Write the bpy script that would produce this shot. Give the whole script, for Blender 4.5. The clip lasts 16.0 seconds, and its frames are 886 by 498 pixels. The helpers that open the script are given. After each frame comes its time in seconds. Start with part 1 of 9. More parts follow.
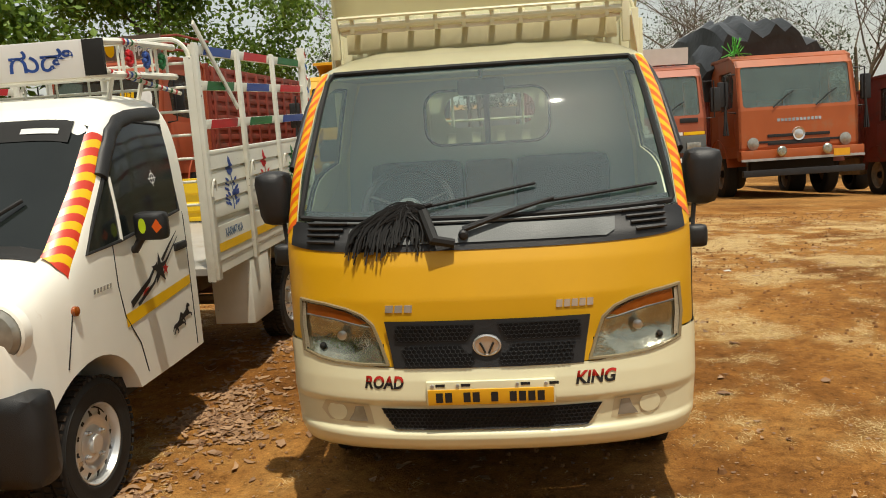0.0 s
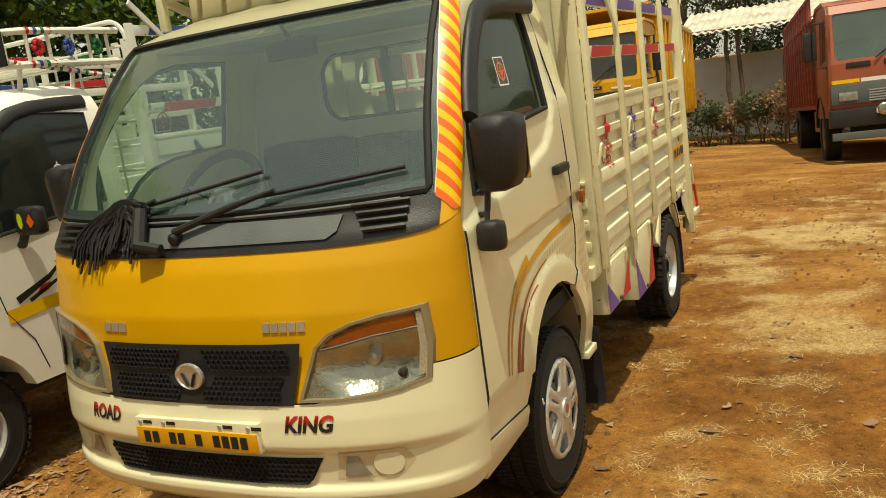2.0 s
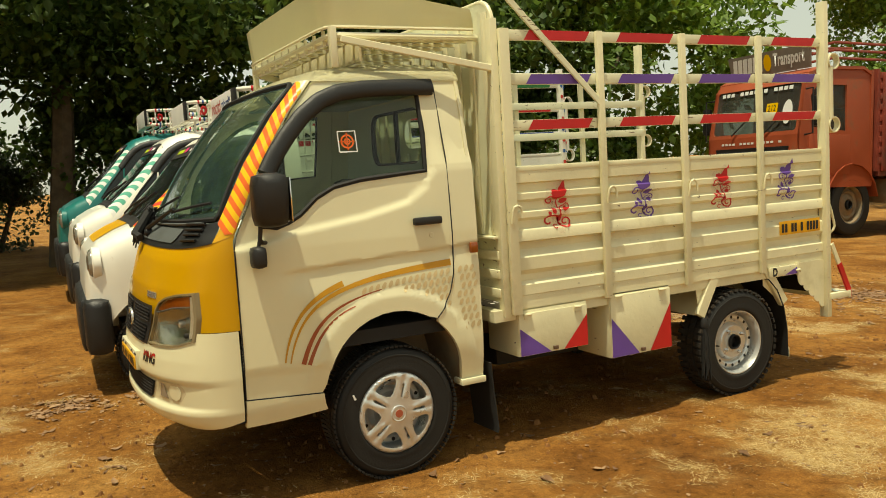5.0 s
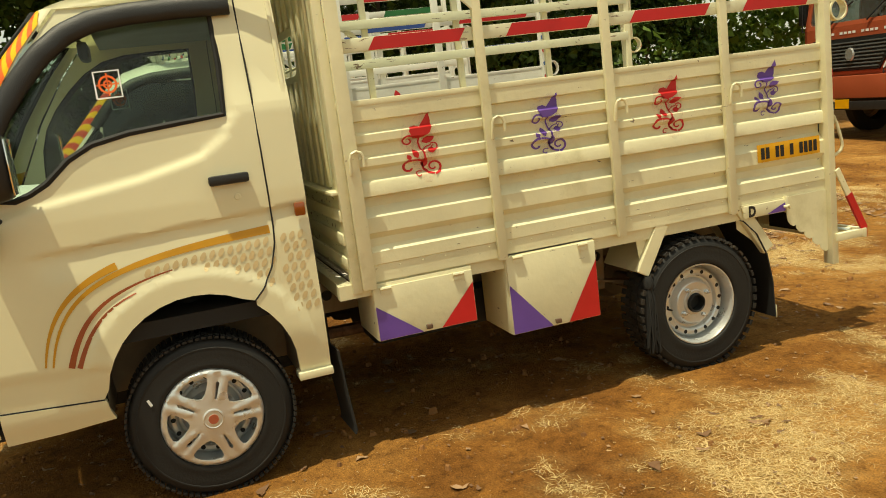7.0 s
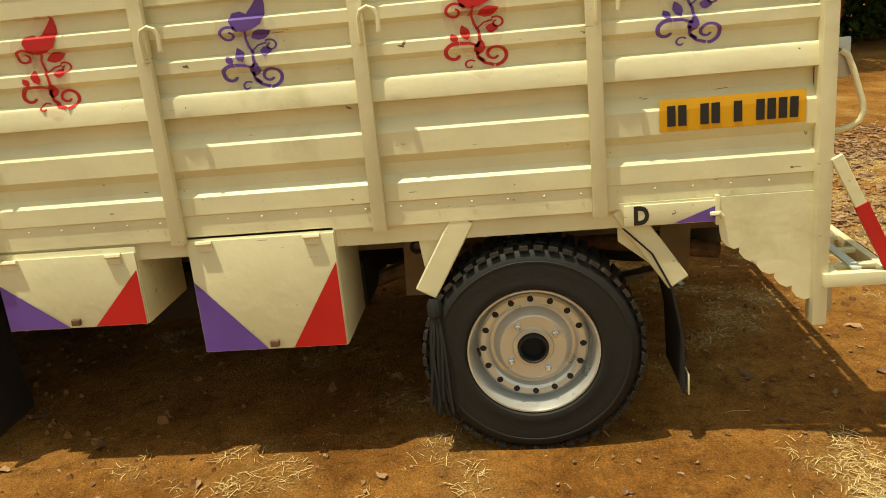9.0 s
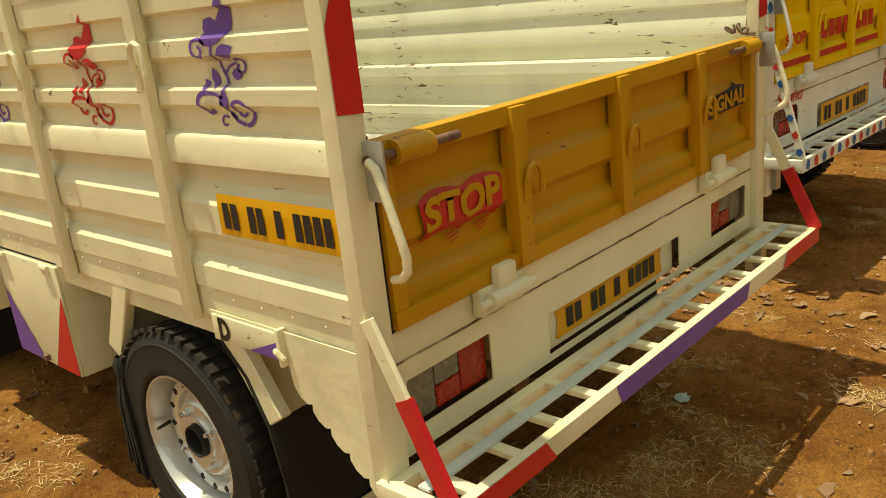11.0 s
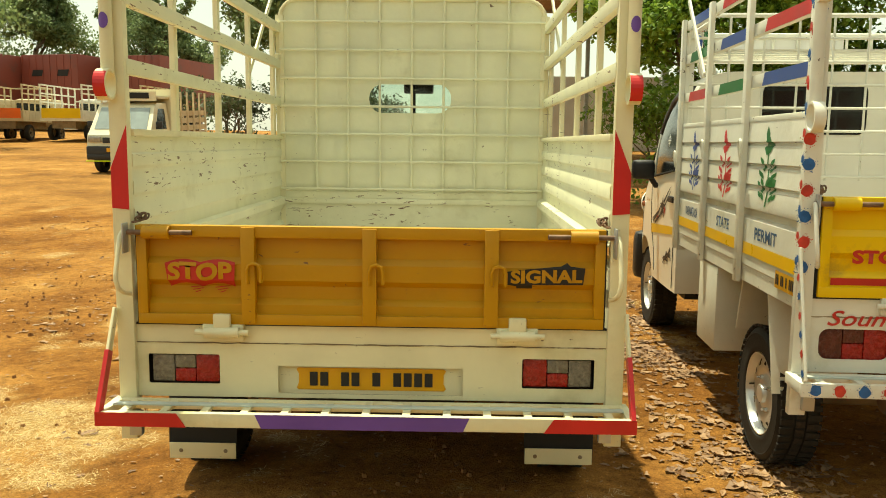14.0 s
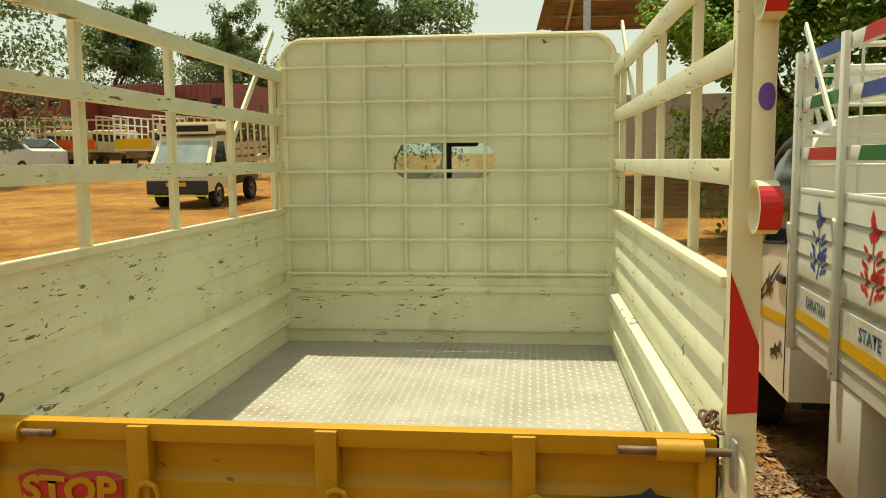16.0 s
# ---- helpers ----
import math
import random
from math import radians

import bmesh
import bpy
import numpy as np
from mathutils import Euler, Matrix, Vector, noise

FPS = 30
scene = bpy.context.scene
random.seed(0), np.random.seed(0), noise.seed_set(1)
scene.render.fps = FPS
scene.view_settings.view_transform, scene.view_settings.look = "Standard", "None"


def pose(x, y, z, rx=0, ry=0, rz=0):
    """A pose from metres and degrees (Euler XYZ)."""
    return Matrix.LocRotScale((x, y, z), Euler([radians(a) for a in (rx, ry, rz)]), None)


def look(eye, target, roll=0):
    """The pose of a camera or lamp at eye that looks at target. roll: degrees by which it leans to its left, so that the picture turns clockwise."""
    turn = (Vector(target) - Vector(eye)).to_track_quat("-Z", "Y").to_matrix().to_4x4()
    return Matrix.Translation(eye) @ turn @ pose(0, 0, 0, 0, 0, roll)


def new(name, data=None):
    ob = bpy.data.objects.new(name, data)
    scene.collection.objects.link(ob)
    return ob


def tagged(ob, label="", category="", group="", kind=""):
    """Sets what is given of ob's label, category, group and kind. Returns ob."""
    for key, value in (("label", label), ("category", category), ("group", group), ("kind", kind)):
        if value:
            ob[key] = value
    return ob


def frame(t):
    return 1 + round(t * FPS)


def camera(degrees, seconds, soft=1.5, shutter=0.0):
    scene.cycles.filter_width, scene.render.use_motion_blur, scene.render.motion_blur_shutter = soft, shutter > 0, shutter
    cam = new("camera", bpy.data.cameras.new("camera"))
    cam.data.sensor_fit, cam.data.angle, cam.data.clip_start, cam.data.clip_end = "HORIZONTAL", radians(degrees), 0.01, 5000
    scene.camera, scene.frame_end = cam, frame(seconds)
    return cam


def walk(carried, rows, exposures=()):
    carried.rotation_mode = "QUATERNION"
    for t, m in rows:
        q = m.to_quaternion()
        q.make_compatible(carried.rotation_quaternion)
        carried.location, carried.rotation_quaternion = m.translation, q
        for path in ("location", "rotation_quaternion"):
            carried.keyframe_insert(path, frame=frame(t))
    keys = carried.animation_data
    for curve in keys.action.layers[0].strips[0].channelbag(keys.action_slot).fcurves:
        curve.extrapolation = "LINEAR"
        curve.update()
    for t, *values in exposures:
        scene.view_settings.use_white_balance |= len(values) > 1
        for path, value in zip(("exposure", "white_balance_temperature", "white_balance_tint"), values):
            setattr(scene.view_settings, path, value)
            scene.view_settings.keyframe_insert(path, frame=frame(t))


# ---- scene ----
import collections
cam = camera(56.7, 16.0, soft=0.95)
PATH = [
    (0, (0.125, -2.865, 1.585), (-0.057, -0.904, 1.238), -3.6),
    (0.5, (0.414, -2.587, 1.548), (0.128, -0.644, 1.171), -4.4),
    (1, (0.761, -2.289, 1.495), (0.388, -0.359, 1.127), -6.3),
    (1.5, (1.273, -2.087, 1.469), (0.678, -0.217, 1.079), -7.5),
    (2, (1.686, -1.751, 1.435), (0.809, 0.008, 1.062), -7.8),
    (2.5, (2.2, -1.491, 1.431), (1.041, 0.094, 1.055), -6.5),
    (3, (2.613, -1.138, 1.402), (1.233, 0.26, 1.03), -4.0),
    (3.5, (3.033, -0.799, 1.367), (1.462, 0.407, 1.085), -2.5),
    (3.7, (3.233, -0.705, 1.37), (1.631, 0.468, 1.134), -2.6),
    (5.8, (4.132, -0.295, 1.317), (2.324, 0.522, 1.063), -3.9),
    (6, (4.035, -0.145, 1.328), (2.234, 0.674, 1.035), -4.1),
    (6.5, (3.932, 0.381, 1.298), (2.114, 1.122, 0.917), -5.7),
    (7, (3.712, 0.849, 1.311), (1.85, 1.478, 0.94), -7.2),
    (7.5, (3.536, 1.363, 1.255), (1.617, 1.793, 0.89), -6.9),
    (8, (3.341, 1.897, 1.167), (1.401, 2.18, 0.769), -6.0),
    (8.2, (3.236, 2.116, 1.183), (1.297, 2.338, 0.749), -5.7),
    (10.3, (2.089, 4.098, 1.2), (0.435, 3.178, 0.553), -6.6),
    (10.5, (1.956, 4.23, 1.221), (0.344, 3.231, 0.586), -6.6),
    (11, (1.594, 4.659, 1.232), (0.206, 3.348, 0.635), -6.2),
    (11.5, (1.138, 5.049, 1.205), (0.004, 3.529, 0.569), -4.9),
    (12, (0.638, 5.571, 1.206), (-0.144, 3.839, 0.585), -4.0),
    (12.5, (0.154, 5.849, 1.228), (-0.435, 4.01, 0.708), -1.8),
    (13, (-0.13, 6.084, 1.277), (-0.416, 4.146, 0.875), -0.3),
    (13.5, (-0.244, 6.261, 1.294), (-0.311, 4.285, 0.994), 0.5),
    (14, (-0.279, 6.295, 1.288), (-0.242, 4.312, 1.032), 0.6),
    (14.5, (-0.31, 6.222, 1.303), (-0.227, 4.236, 1.078), -0.1),
    (15, (-0.276, 5.837, 1.434), (-0.219, 3.842, 1.294), 0.1),
    (15.5, (-0.259, 5.491, 1.577), (-0.169, 3.501, 1.406), -0.5),
    (16, (-0.4, 5.258, 1.541), (-0.183, 3.282, 1.326), -0.5),
]
EXPOSURE = [
    (0.0, 0.0, 6500, 8),
    (1.0, 0.0, 6750, 4),
    (2.0, 0.0, 7300, 0),
    (3.5, 0.0, 7500, -2),
    (6.0, 0.08, 7600, -3),
    (7.0, 0.1, 7600, -3),
    (8.0, 0.12, 7600, -3),
    (10.5, 0.05, 7600, -2),
    (11.0, 0.15, 7700, -2),
    (11.5, 0.54, 7700, -1),
    (12.5, 0.80, 7750, -2),
    (13.5, 0.68, 7650, -7),
    (14.5, 0.54, 7550, -9),
    (16.0, 0.25, 7450, -6),
]
walk(cam, [(t, look(eye, target, roll)) for t, eye, target, roll in PATH], EXPOSURE)

# ---- world, sun ----
SUN_WAY = Vector((0.13, -0.21, 1.0)).normalized()
world = bpy.data.worlds.new("sky")
scene.world = world
world.use_nodes = True
wn = world.node_tree
sky = wn.nodes.new("ShaderNodeTexSky")
sky.sky_type = "NISHITA"
sky.sun_disc = False
sky.sun_elevation = math.asin(SUN_WAY.z)
sky.sun_rotation = math.atan2(SUN_WAY.x, SUN_WAY.y)
sky.air_density, sky.dust_density, sky.ozone_density = 1.0, 2.0, 0.6
# thick white haze over the blue sky
haze = wn.nodes.new("ShaderNodeMix")
haze.data_type = "RGBA"
haze.inputs[0].default_value = 0.62
haze.inputs[7].default_value = (6.6, 6.6, 5.9, 1)
wn.links.new(sky.outputs["Color"], haze.inputs[6])
wn.nodes["Background"].inputs["Strength"].default_value = 0.115
wn.links.new(haze.outputs[2], wn.nodes["Background"].inputs["Color"])
sun = new("sun", bpy.data.lights.new("sun", "SUN"))
sun.data.energy, sun.data.angle, sun.data.color = 4.3, radians(0.7), (1.0, 0.92, 0.78)
sun.matrix_world = look(SUN_WAY * 40, (0, 0, 0))

# ---- materials ----
def mat(name, color, rough=0.5, metal=0.0, vary=0.12, scale=6.0, bump=0.0, bscale=60.0, dirt=None, dscale=3.0, damt=0.4, coat=0.0, rand=0.0):
    """A surface: base colour with fine and broad variation, a second colour in patches (dirt, wear) and a little relief."""
    m = bpy.data.materials.new(name)
    m.use_nodes = True
    n, l = m.node_tree.nodes, m.node_tree.links
    b = n["Principled BSDF"]
    b.inputs["Roughness"].default_value, b.inputs["Metallic"].default_value = rough, metal
    b.inputs["Coat Weight"].default_value = coat
    co = n.new("ShaderNodeTexCoord")
    no = n.new("ShaderNodeTexNoise")
    no.inputs["Scale"].default_value, no.inputs["Detail"].default_value = scale, 6
    l.new(co.outputs["Object"], no.inputs["Vector"])
    ramp = n.new("ShaderNodeMapRange")
    ramp.inputs["From Min"].default_value, ramp.inputs["From Max"].default_value = 0.3, 0.7
    ramp.inputs["To Min"].default_value, ramp.inputs["To Max"].default_value = 1 - vary, 1 + vary * 0.6
    l.new(no.outputs["Fac"], ramp.inputs["Value"])
    mul = n.new("ShaderNodeVectorMath")
    mul.operation = "SCALE"
    mul.inputs[0].default_value = color[:3]
    l.new(ramp.outputs["Result"], mul.inputs["Scale"])
    out = mul.outputs[0]
    if rand:
        oi, mr = n.new("ShaderNodeObjectInfo"), n.new("ShaderNodeMapRange")
        mr.inputs["To Min"].default_value, mr.inputs["To Max"].default_value = 1 - rand, 1 + rand
        l.new(oi.outputs["Random"], mr.inputs["Value"])
        m2 = n.new("ShaderNodeVectorMath")
        m2.operation = "SCALE"
        l.new(out, m2.inputs[0]), l.new(mr.outputs["Result"], m2.inputs["Scale"])
        out = m2.outputs[0]
    if dirt:
        dn, dr, mx = n.new("ShaderNodeTexNoise"), n.new("ShaderNodeMapRange"), n.new("ShaderNodeMix")
        dn.inputs["Scale"].default_value, dn.inputs["Detail"].default_value, dn.inputs["Roughness"].default_value = dscale, 9, 0.65
        l.new(co.outputs["Object"], dn.inputs["Vector"])
        dr.inputs["From Min"].default_value, dr.inputs["From Max"].default_value = 0.72 - damt * 0.4, 0.80 - damt * 0.25
        l.new(dn.outputs["Fac"], dr.inputs["Value"])
        mx.data_type = "RGBA"
        mx.inputs[7].default_value = (*dirt[:3], 1)
        l.new(dr.outputs["Result"], mx.inputs[0]), l.new(out, mx.inputs[6])
        out = mx.outputs[2]
    l.new(out, b.inputs["Base Color"])
    rr = n.new("ShaderNodeMapRange")
    rr.inputs["To Min"].default_value, rr.inputs["To Max"].default_value = max(rough - 0.1, 0.03), min(rough + 0.12, 1)
    l.new(no.outputs["Fac"], rr.inputs["Value"]), l.new(rr.outputs["Result"], b.inputs["Roughness"])
    if bump:
        bn, bu = n.new("ShaderNodeTexNoise"), n.new("ShaderNodeBump")
        bn.inputs["Scale"].default_value, bn.inputs["Detail"].default_value = bscale, 4
        l.new(co.outputs["Object"], bn.inputs["Vector"])
        bu.inputs["Strength"].default_value, bu.inputs["Distance"].default_value = bump, 0.01
        l.new(bn.outputs["Fac"], bu.inputs["Height"]), l.new(bu.outputs["Normal"], b.inputs["Normal"])
    return m


def chipped(name, color, chip, amount, scale, rough=0.5, scratch=0.0):
    """Paint with sharp-edged chips, and scratches along the sheet, that show the metal or rust below."""
    m = mat(name, color, rough, vary=0.1, scale=4, bump=0.15, bscale=30, dirt=(color[0] * 0.78, color[1] * 0.76, color[2] * 0.68), dscale=2.2, damt=0.35)
    n, l = m.node_tree.nodes, m.node_tree.links
    b = n["Principled BSDF"]
    co = n.new("ShaderNodeTexCoord")
    def layer(stretch, sc, lo, width, colour, gate=0.0):
        old = b.inputs["Base Color"].links[0].from_socket
        mp, no, cr, mx = n.new("ShaderNodeMapping"), n.new("ShaderNodeTexNoise"), n.new("ShaderNodeMapRange"), n.new("ShaderNodeMix")
        mp.inputs["Scale"].default_value = stretch
        l.new(co.outputs["Object"], mp.inputs["Vector"]), l.new(mp.outputs["Vector"], no.inputs["Vector"])
        no.inputs["Scale"].default_value, no.inputs["Detail"].default_value, no.inputs["Roughness"].default_value, no.inputs["Distortion"].default_value = sc, 5, 0.6, 0.4
        cr.inputs["From Min"].default_value, cr.inputs["From Max"].default_value = lo, lo + width
        l.new(no.outputs["Fac"], cr.inputs["Value"])
        fac = cr.outputs["Result"]
        if gate:
            gn, gr, mu = n.new("ShaderNodeTexNoise"), n.new("ShaderNodeMapRange"), n.new("ShaderNodeMath")
            gn.inputs["Scale"].default_value, gn.inputs["Detail"].default_value = 3.1, 3
            gr.inputs["From Min"].default_value, gr.inputs["From Max"].default_value = gate, gate + 0.04
            mu.operation = "MULTIPLY"
            l.new(co.outputs["Object"], gn.inputs["Vector"]), l.new(gn.outputs["Fac"], gr.inputs["Value"]), l.new(gr.outputs["Result"], mu.inputs[0]), l.new(fac, mu.inputs[1])
            fac = mu.outputs[0]
        mx.data_type = "RGBA"
        mx.inputs[7].default_value = (*colour, 1)
        l.new(fac, mx.inputs[0]), l.new(old, mx.inputs[6]), l.new(mx.outputs[2], b.inputs["Base Color"])
    layer((1.0, 0.45, 1.5) if scratch > 0.5 else (1.0, 0.7, 1.3), scale, amount, 0.012, chip, 0.50 if scratch > 0.5 else 0.0)
    if scratch:
        layer((0.35, 0.30, 2.2), 34, 0.70 - scratch * 0.1, 0.015, chip, 0.46)
        layer((1.0, 0.8, 1.0), 60, 0.70, 0.02, (chip[0] * 1.6, chip[1] * 1.5, chip[2] * 1.3), 0.47)
    return m


def glass(name, tint, rough=0.02, dust=0.0, ior=1.5, film=(0.62, 0.62, 0.54)):
    m = bpy.data.materials.new(name)
    m.use_nodes = True
    n, l = m.node_tree.nodes, m.node_tree.links
    for x in list(n):
        n.remove(x)
    out, tr, gl, mx, fr = (n.new(k) for k in ("ShaderNodeOutputMaterial", "ShaderNodeBsdfTransparent", "ShaderNodeBsdfGlossy", "ShaderNodeMixShader", "ShaderNodeLayerWeight"))
    tr.inputs["Color"].default_value = (*tint, 1)
    gl.inputs["Roughness"].default_value = rough
    fr.inputs["Blend"].default_value = 0.5
    pw, fm = n.new("ShaderNodeMath"), n.new("ShaderNodeMapRange")
    pw.operation = "POWER"
    pw.inputs[1].default_value = 5.0
    fm.inputs["To Min"].default_value = ((ior - 1) / (ior + 1)) ** 2
    l.new(fr.outputs["Facing"], pw.inputs[0]), l.new(pw.outputs[0], fm.inputs["Value"])
    l.new(fm.outputs["Result"], mx.inputs["Fac"]), l.new(tr.outputs[0], mx.inputs[1]), l.new(gl.outputs[0], mx.inputs[2])
    last = mx.outputs[0]
    if dust:
        # thin film, denser in patches: dust, plus reflected sky painted onto the windscreens
        df, m2, no, mr, co = (n.new(k) for k in ("ShaderNodeBsdfDiffuse", "ShaderNodeMixShader", "ShaderNodeTexNoise", "ShaderNodeMapRange", "ShaderNodeTexCoord"))
        df.inputs["Color"].default_value = (*film, 1)
        no.inputs["Scale"].default_value, no.inputs["Detail"].default_value = 5, 6
        mr.inputs["To Min"].default_value, mr.inputs["To Max"].default_value = dust * 0.5, dust * 1.5
        l.new(co.outputs["Object"], no.inputs["Vector"]), l.new(no.outputs["Fac"], mr.inputs["Value"]), l.new(mr.outputs["Result"], m2.inputs["Fac"])
        l.new(last, m2.inputs[1]), l.new(df.outputs[0], m2.inputs[2])
        last = m2.outputs[0]
    l.new(last, out.inputs["Surface"])
    return m


CREAM = mat("cream_paint", (0.77, 0.725, 0.49), 0.32, vary=0.05, scale=2.5, coat=0.5, bump=0.02, bscale=9, dirt=(0.60, 0.49, 0.29), dscale=3, damt=0.15)
CREAM_BED = chipped("cream_bed_paint", (0.76, 0.715, 0.48), (0.16, 0.12, 0.08), 0.712, 26, 0.42, 0.06)
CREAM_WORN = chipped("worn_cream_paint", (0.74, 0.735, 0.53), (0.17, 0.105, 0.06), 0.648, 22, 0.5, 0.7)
CREAM_HEAD = chipped("headboard_paint", (0.74, 0.735, 0.53), (0.15, 0.11, 0.07), 0.70, 23, 0.5)
WHITE = mat("white_paint", (0.88, 0.86, 0.77), 0.32, vary=0.05, scale=3, coat=0.4, dirt=(0.62, 0.54, 0.40), dscale=3, damt=0.14)
WHITE_BED = chipped("white_bed_paint", (0.76, 0.75, 0.66), (0.15, 0.12, 0.09), 0.70, 22, 0.45)
YELLOW = mat("yellow_paint", (0.62, 0.325, 0.001), 0.46, vary=0.07, scale=2, coat=0.10, bump=0.015, bscale=6, dirt=(0.48, 0.26, 0.02), dscale=5, damt=0.12)
YELLOW_GATE = chipped("ochre_gate_paint", (0.50, 0.25, 0.003), (0.20, 0.09, 0.02), 0.70, 18, 0.5, 0.1)
YELLOW_NB = mat("lemon_gate_paint", (0.80, 0.52, 0.01), 0.4, vary=0.08, scale=3, dirt=(0.5, 0.3, 0.02), damt=0.2)
RED = mat("red_paint", (0.55, 0.012, 0.016), 0.4, vary=0.15, scale=6)
DOT_BLUE = mat("sprayed_blue", (0.02, 0.12, 0.36), 0.5, vary=0.3, scale=40)
DOT_RED = mat("sprayed_red", (0.56, 0.045, 0.03), 0.5, vary=0.3, scale=40)
PURPLE = mat("purple_paint", (0.14, 0.065, 0.36), 0.45, vary=0.15, scale=6)
BLUE = mat("blue_paint", (0.03, 0.08, 0.32), 0.45, vary=0.15, scale=6)
GREEN = mat("green_paint", (0.015, 0.16, 0.04), 0.45, vary=0.2, scale=6)
LETTER_BLUE = mat("slate_blue_letters", (0.035, 0.11, 0.24), 0.5, vary=0.12)
ORANGE = mat("orange_sticker", (0.78, 0.13, 0.015), 0.3, vary=0.06)
STICK_YELLOW = mat("yellow_sticker", (0.85, 0.50, 0.008), 0.3, vary=0.06)
LIME = mat("lime_sticker", (0.55, 0.72, 0.02), 0.35, vary=0.05)
PINK = mat("pink_sticker", (0.70, 0.03, 0.22), 0.35, vary=0.05)
BLACK = mat("black_plastic", (0.015, 0.015, 0.016), 0.46, vary=0.25, scale=8, bump=0.2, bscale=300)
BLACK_MATT = mat("dull_black", (0.012, 0.012, 0.012), 0.75, vary=0.3, scale=10)
GREY_PLASTIC = mat("grey_plastic", (0.10, 0.11, 0.11), 0.5, vary=0.12, scale=8, bump=0.15, bscale=200)
DASH = mat("grey_green_dashboard", (0.22, 0.25, 0.22), 0.5, vary=0.1)
SEAT = mat("charcoal_seat_cloth", (0.05, 0.05, 0.052), 0.85, vary=0.2, scale=30, bump=0.4, bscale=160)
RUBBER = mat("tyre_rubber", (0.009, 0.0085, 0.0075), 0.72, vary=0.3, scale=14, bump=0.12, bscale=90, dirt=(0.030, 0.020, 0.012), dscale=7, damt=0.22)
TREAD = mat("dusty_tread_rubber", (0.020, 0.016, 0.012), 0.85, vary=0.4, scale=20, bump=0.3, bscale=120, dirt=(0.075, 0.048, 0.027), dscale=6, damt=0.45)
SILVER = mat("silver_wheel_paint", (0.66, 0.67, 0.66), 0.30, metal=0.62, vary=0.10, scale=12, dirt=(0.30, 0.24, 0.17), dscale=11, damt=0.2)
STEEL = mat("grey_steel", (0.50, 0.51, 0.51), 0.36, metal=0.6, vary=0.15, scale=10, dirt=(0.3, 0.23, 0.16), dscale=14, damt=0.12)
CHROME = mat("chrome", (0.66, 0.66, 0.65), 0.16, metal=0.7, vary=0.05)
MIRROR = mat("mirror_glass", (0.85, 0.85, 0.85), 0.02, metal=1.0, vary=0.0)
PLATE = mat("plate_yellow", (0.72, 0.36, 0.012), 0.4, vary=0.08, scale=10)
INK = mat("black_ink", (0.012, 0.012, 0.013), 0.5, vary=0.1)
REDINK = mat("red_ink", (0.50, 0.02, 0.013), 0.5, vary=0.12)
PAPER = mat("white_sheet", (0.78, 0.78, 0.76), 0.5, vary=0.05)
AMBER = mat("amber_lens", (0.27, 0.062, 0.006), 0.15, vary=0.15, scale=40, coat=0.6)
REDLENS = mat("red_lens", (0.34, 0.008, 0.006), 0.26, vary=0.3, scale=70, coat=0.15, bump=0.4, bscale=140)
CLEARLENS = mat("clear_lens", (0.30, 0.29, 0.25), 0.12, metal=0.25, vary=0.25, scale=18, coat=0.8)
TAILDARK = mat("brown_smoked_lens", (0.10, 0.016, 0.010), 0.25, vary=0.3, scale=50, coat=0.2, bump=0.4, bscale=120)
TAILCLEAR = mat("smoky_lens", (0.22, 0.20, 0.16), 0.22, metal=0.3, vary=0.35, scale=70, coat=0.2, bump=0.5, bscale=140)
REFLECTOR = mat("lamp_reflector", (0.46, 0.46, 0.38), 0.16, metal=0.8, vary=0.2, scale=22, bump=0.3, bscale=60)
RUSTY = mat("rusty_steel", (0.20, 0.12, 0.075), 0.6, metal=0.3, vary=0.4, scale=30, dirt=(0.09, 0.05, 0.03), dscale=20, damt=0.5)
CHASSIS = mat("dusty_chassis", (0.26, 0.205, 0.13), 0.7, vary=0.3, scale=8, dirt=(0.26, 0.15, 0.07), damt=0.5)
# teal film colour paints in the veil of sky reflected by the windscreen
GLASS_WS = glass("windscreen_glass", (0.82, 0.95, 0.89), dust=0.039, ior=2.4, film=(0.34, 0.66, 0.64))
GLASS_REAR = glass("rear_glass", (0.80, 0.86, 0.80), dust=0.015)
GLASS_SIDE = glass("door_glass", (0.60, 0.70, 0.60), dust=0.005)
GLASS_DARK = glass("dark_glass", (0.30, 0.35, 0.32), dust=0.07)
# pale greenish film: dust with the reflected sky's brightness put into its colour
GLASS_LORRY = glass("dusty_veiled_lorry_glass", (0.55, 0.70, 0.62), dust=0.15, ior=1.9, film=(0.42, 0.60, 0.54))
GLASS_LAMP = glass("lamp_glass", (0.93, 0.93, 0.90), 0.04)
SEAM = mat("dirty_seam", (0.20, 0.14, 0.07), 0.8, vary=0.5, scale=30, dirt=(0.60, 0.55, 0.38), dscale=16, damt=0.5)
# relief contrast put into the colour: diamonds paler than the floor between
TREAD_STEEL = mat("paler_tread_steel", (0.53, 0.50, 0.46), 0.50, metal=0.28, vary=0.15, scale=8)
BED_FLOOR = mat("chequer_plate_steel", (0.43, 0.405, 0.365), 0.5, metal=0.28, vary=0.14, scale=5, dirt=(0.34, 0.27, 0.20), dscale=4, damt=0.35)

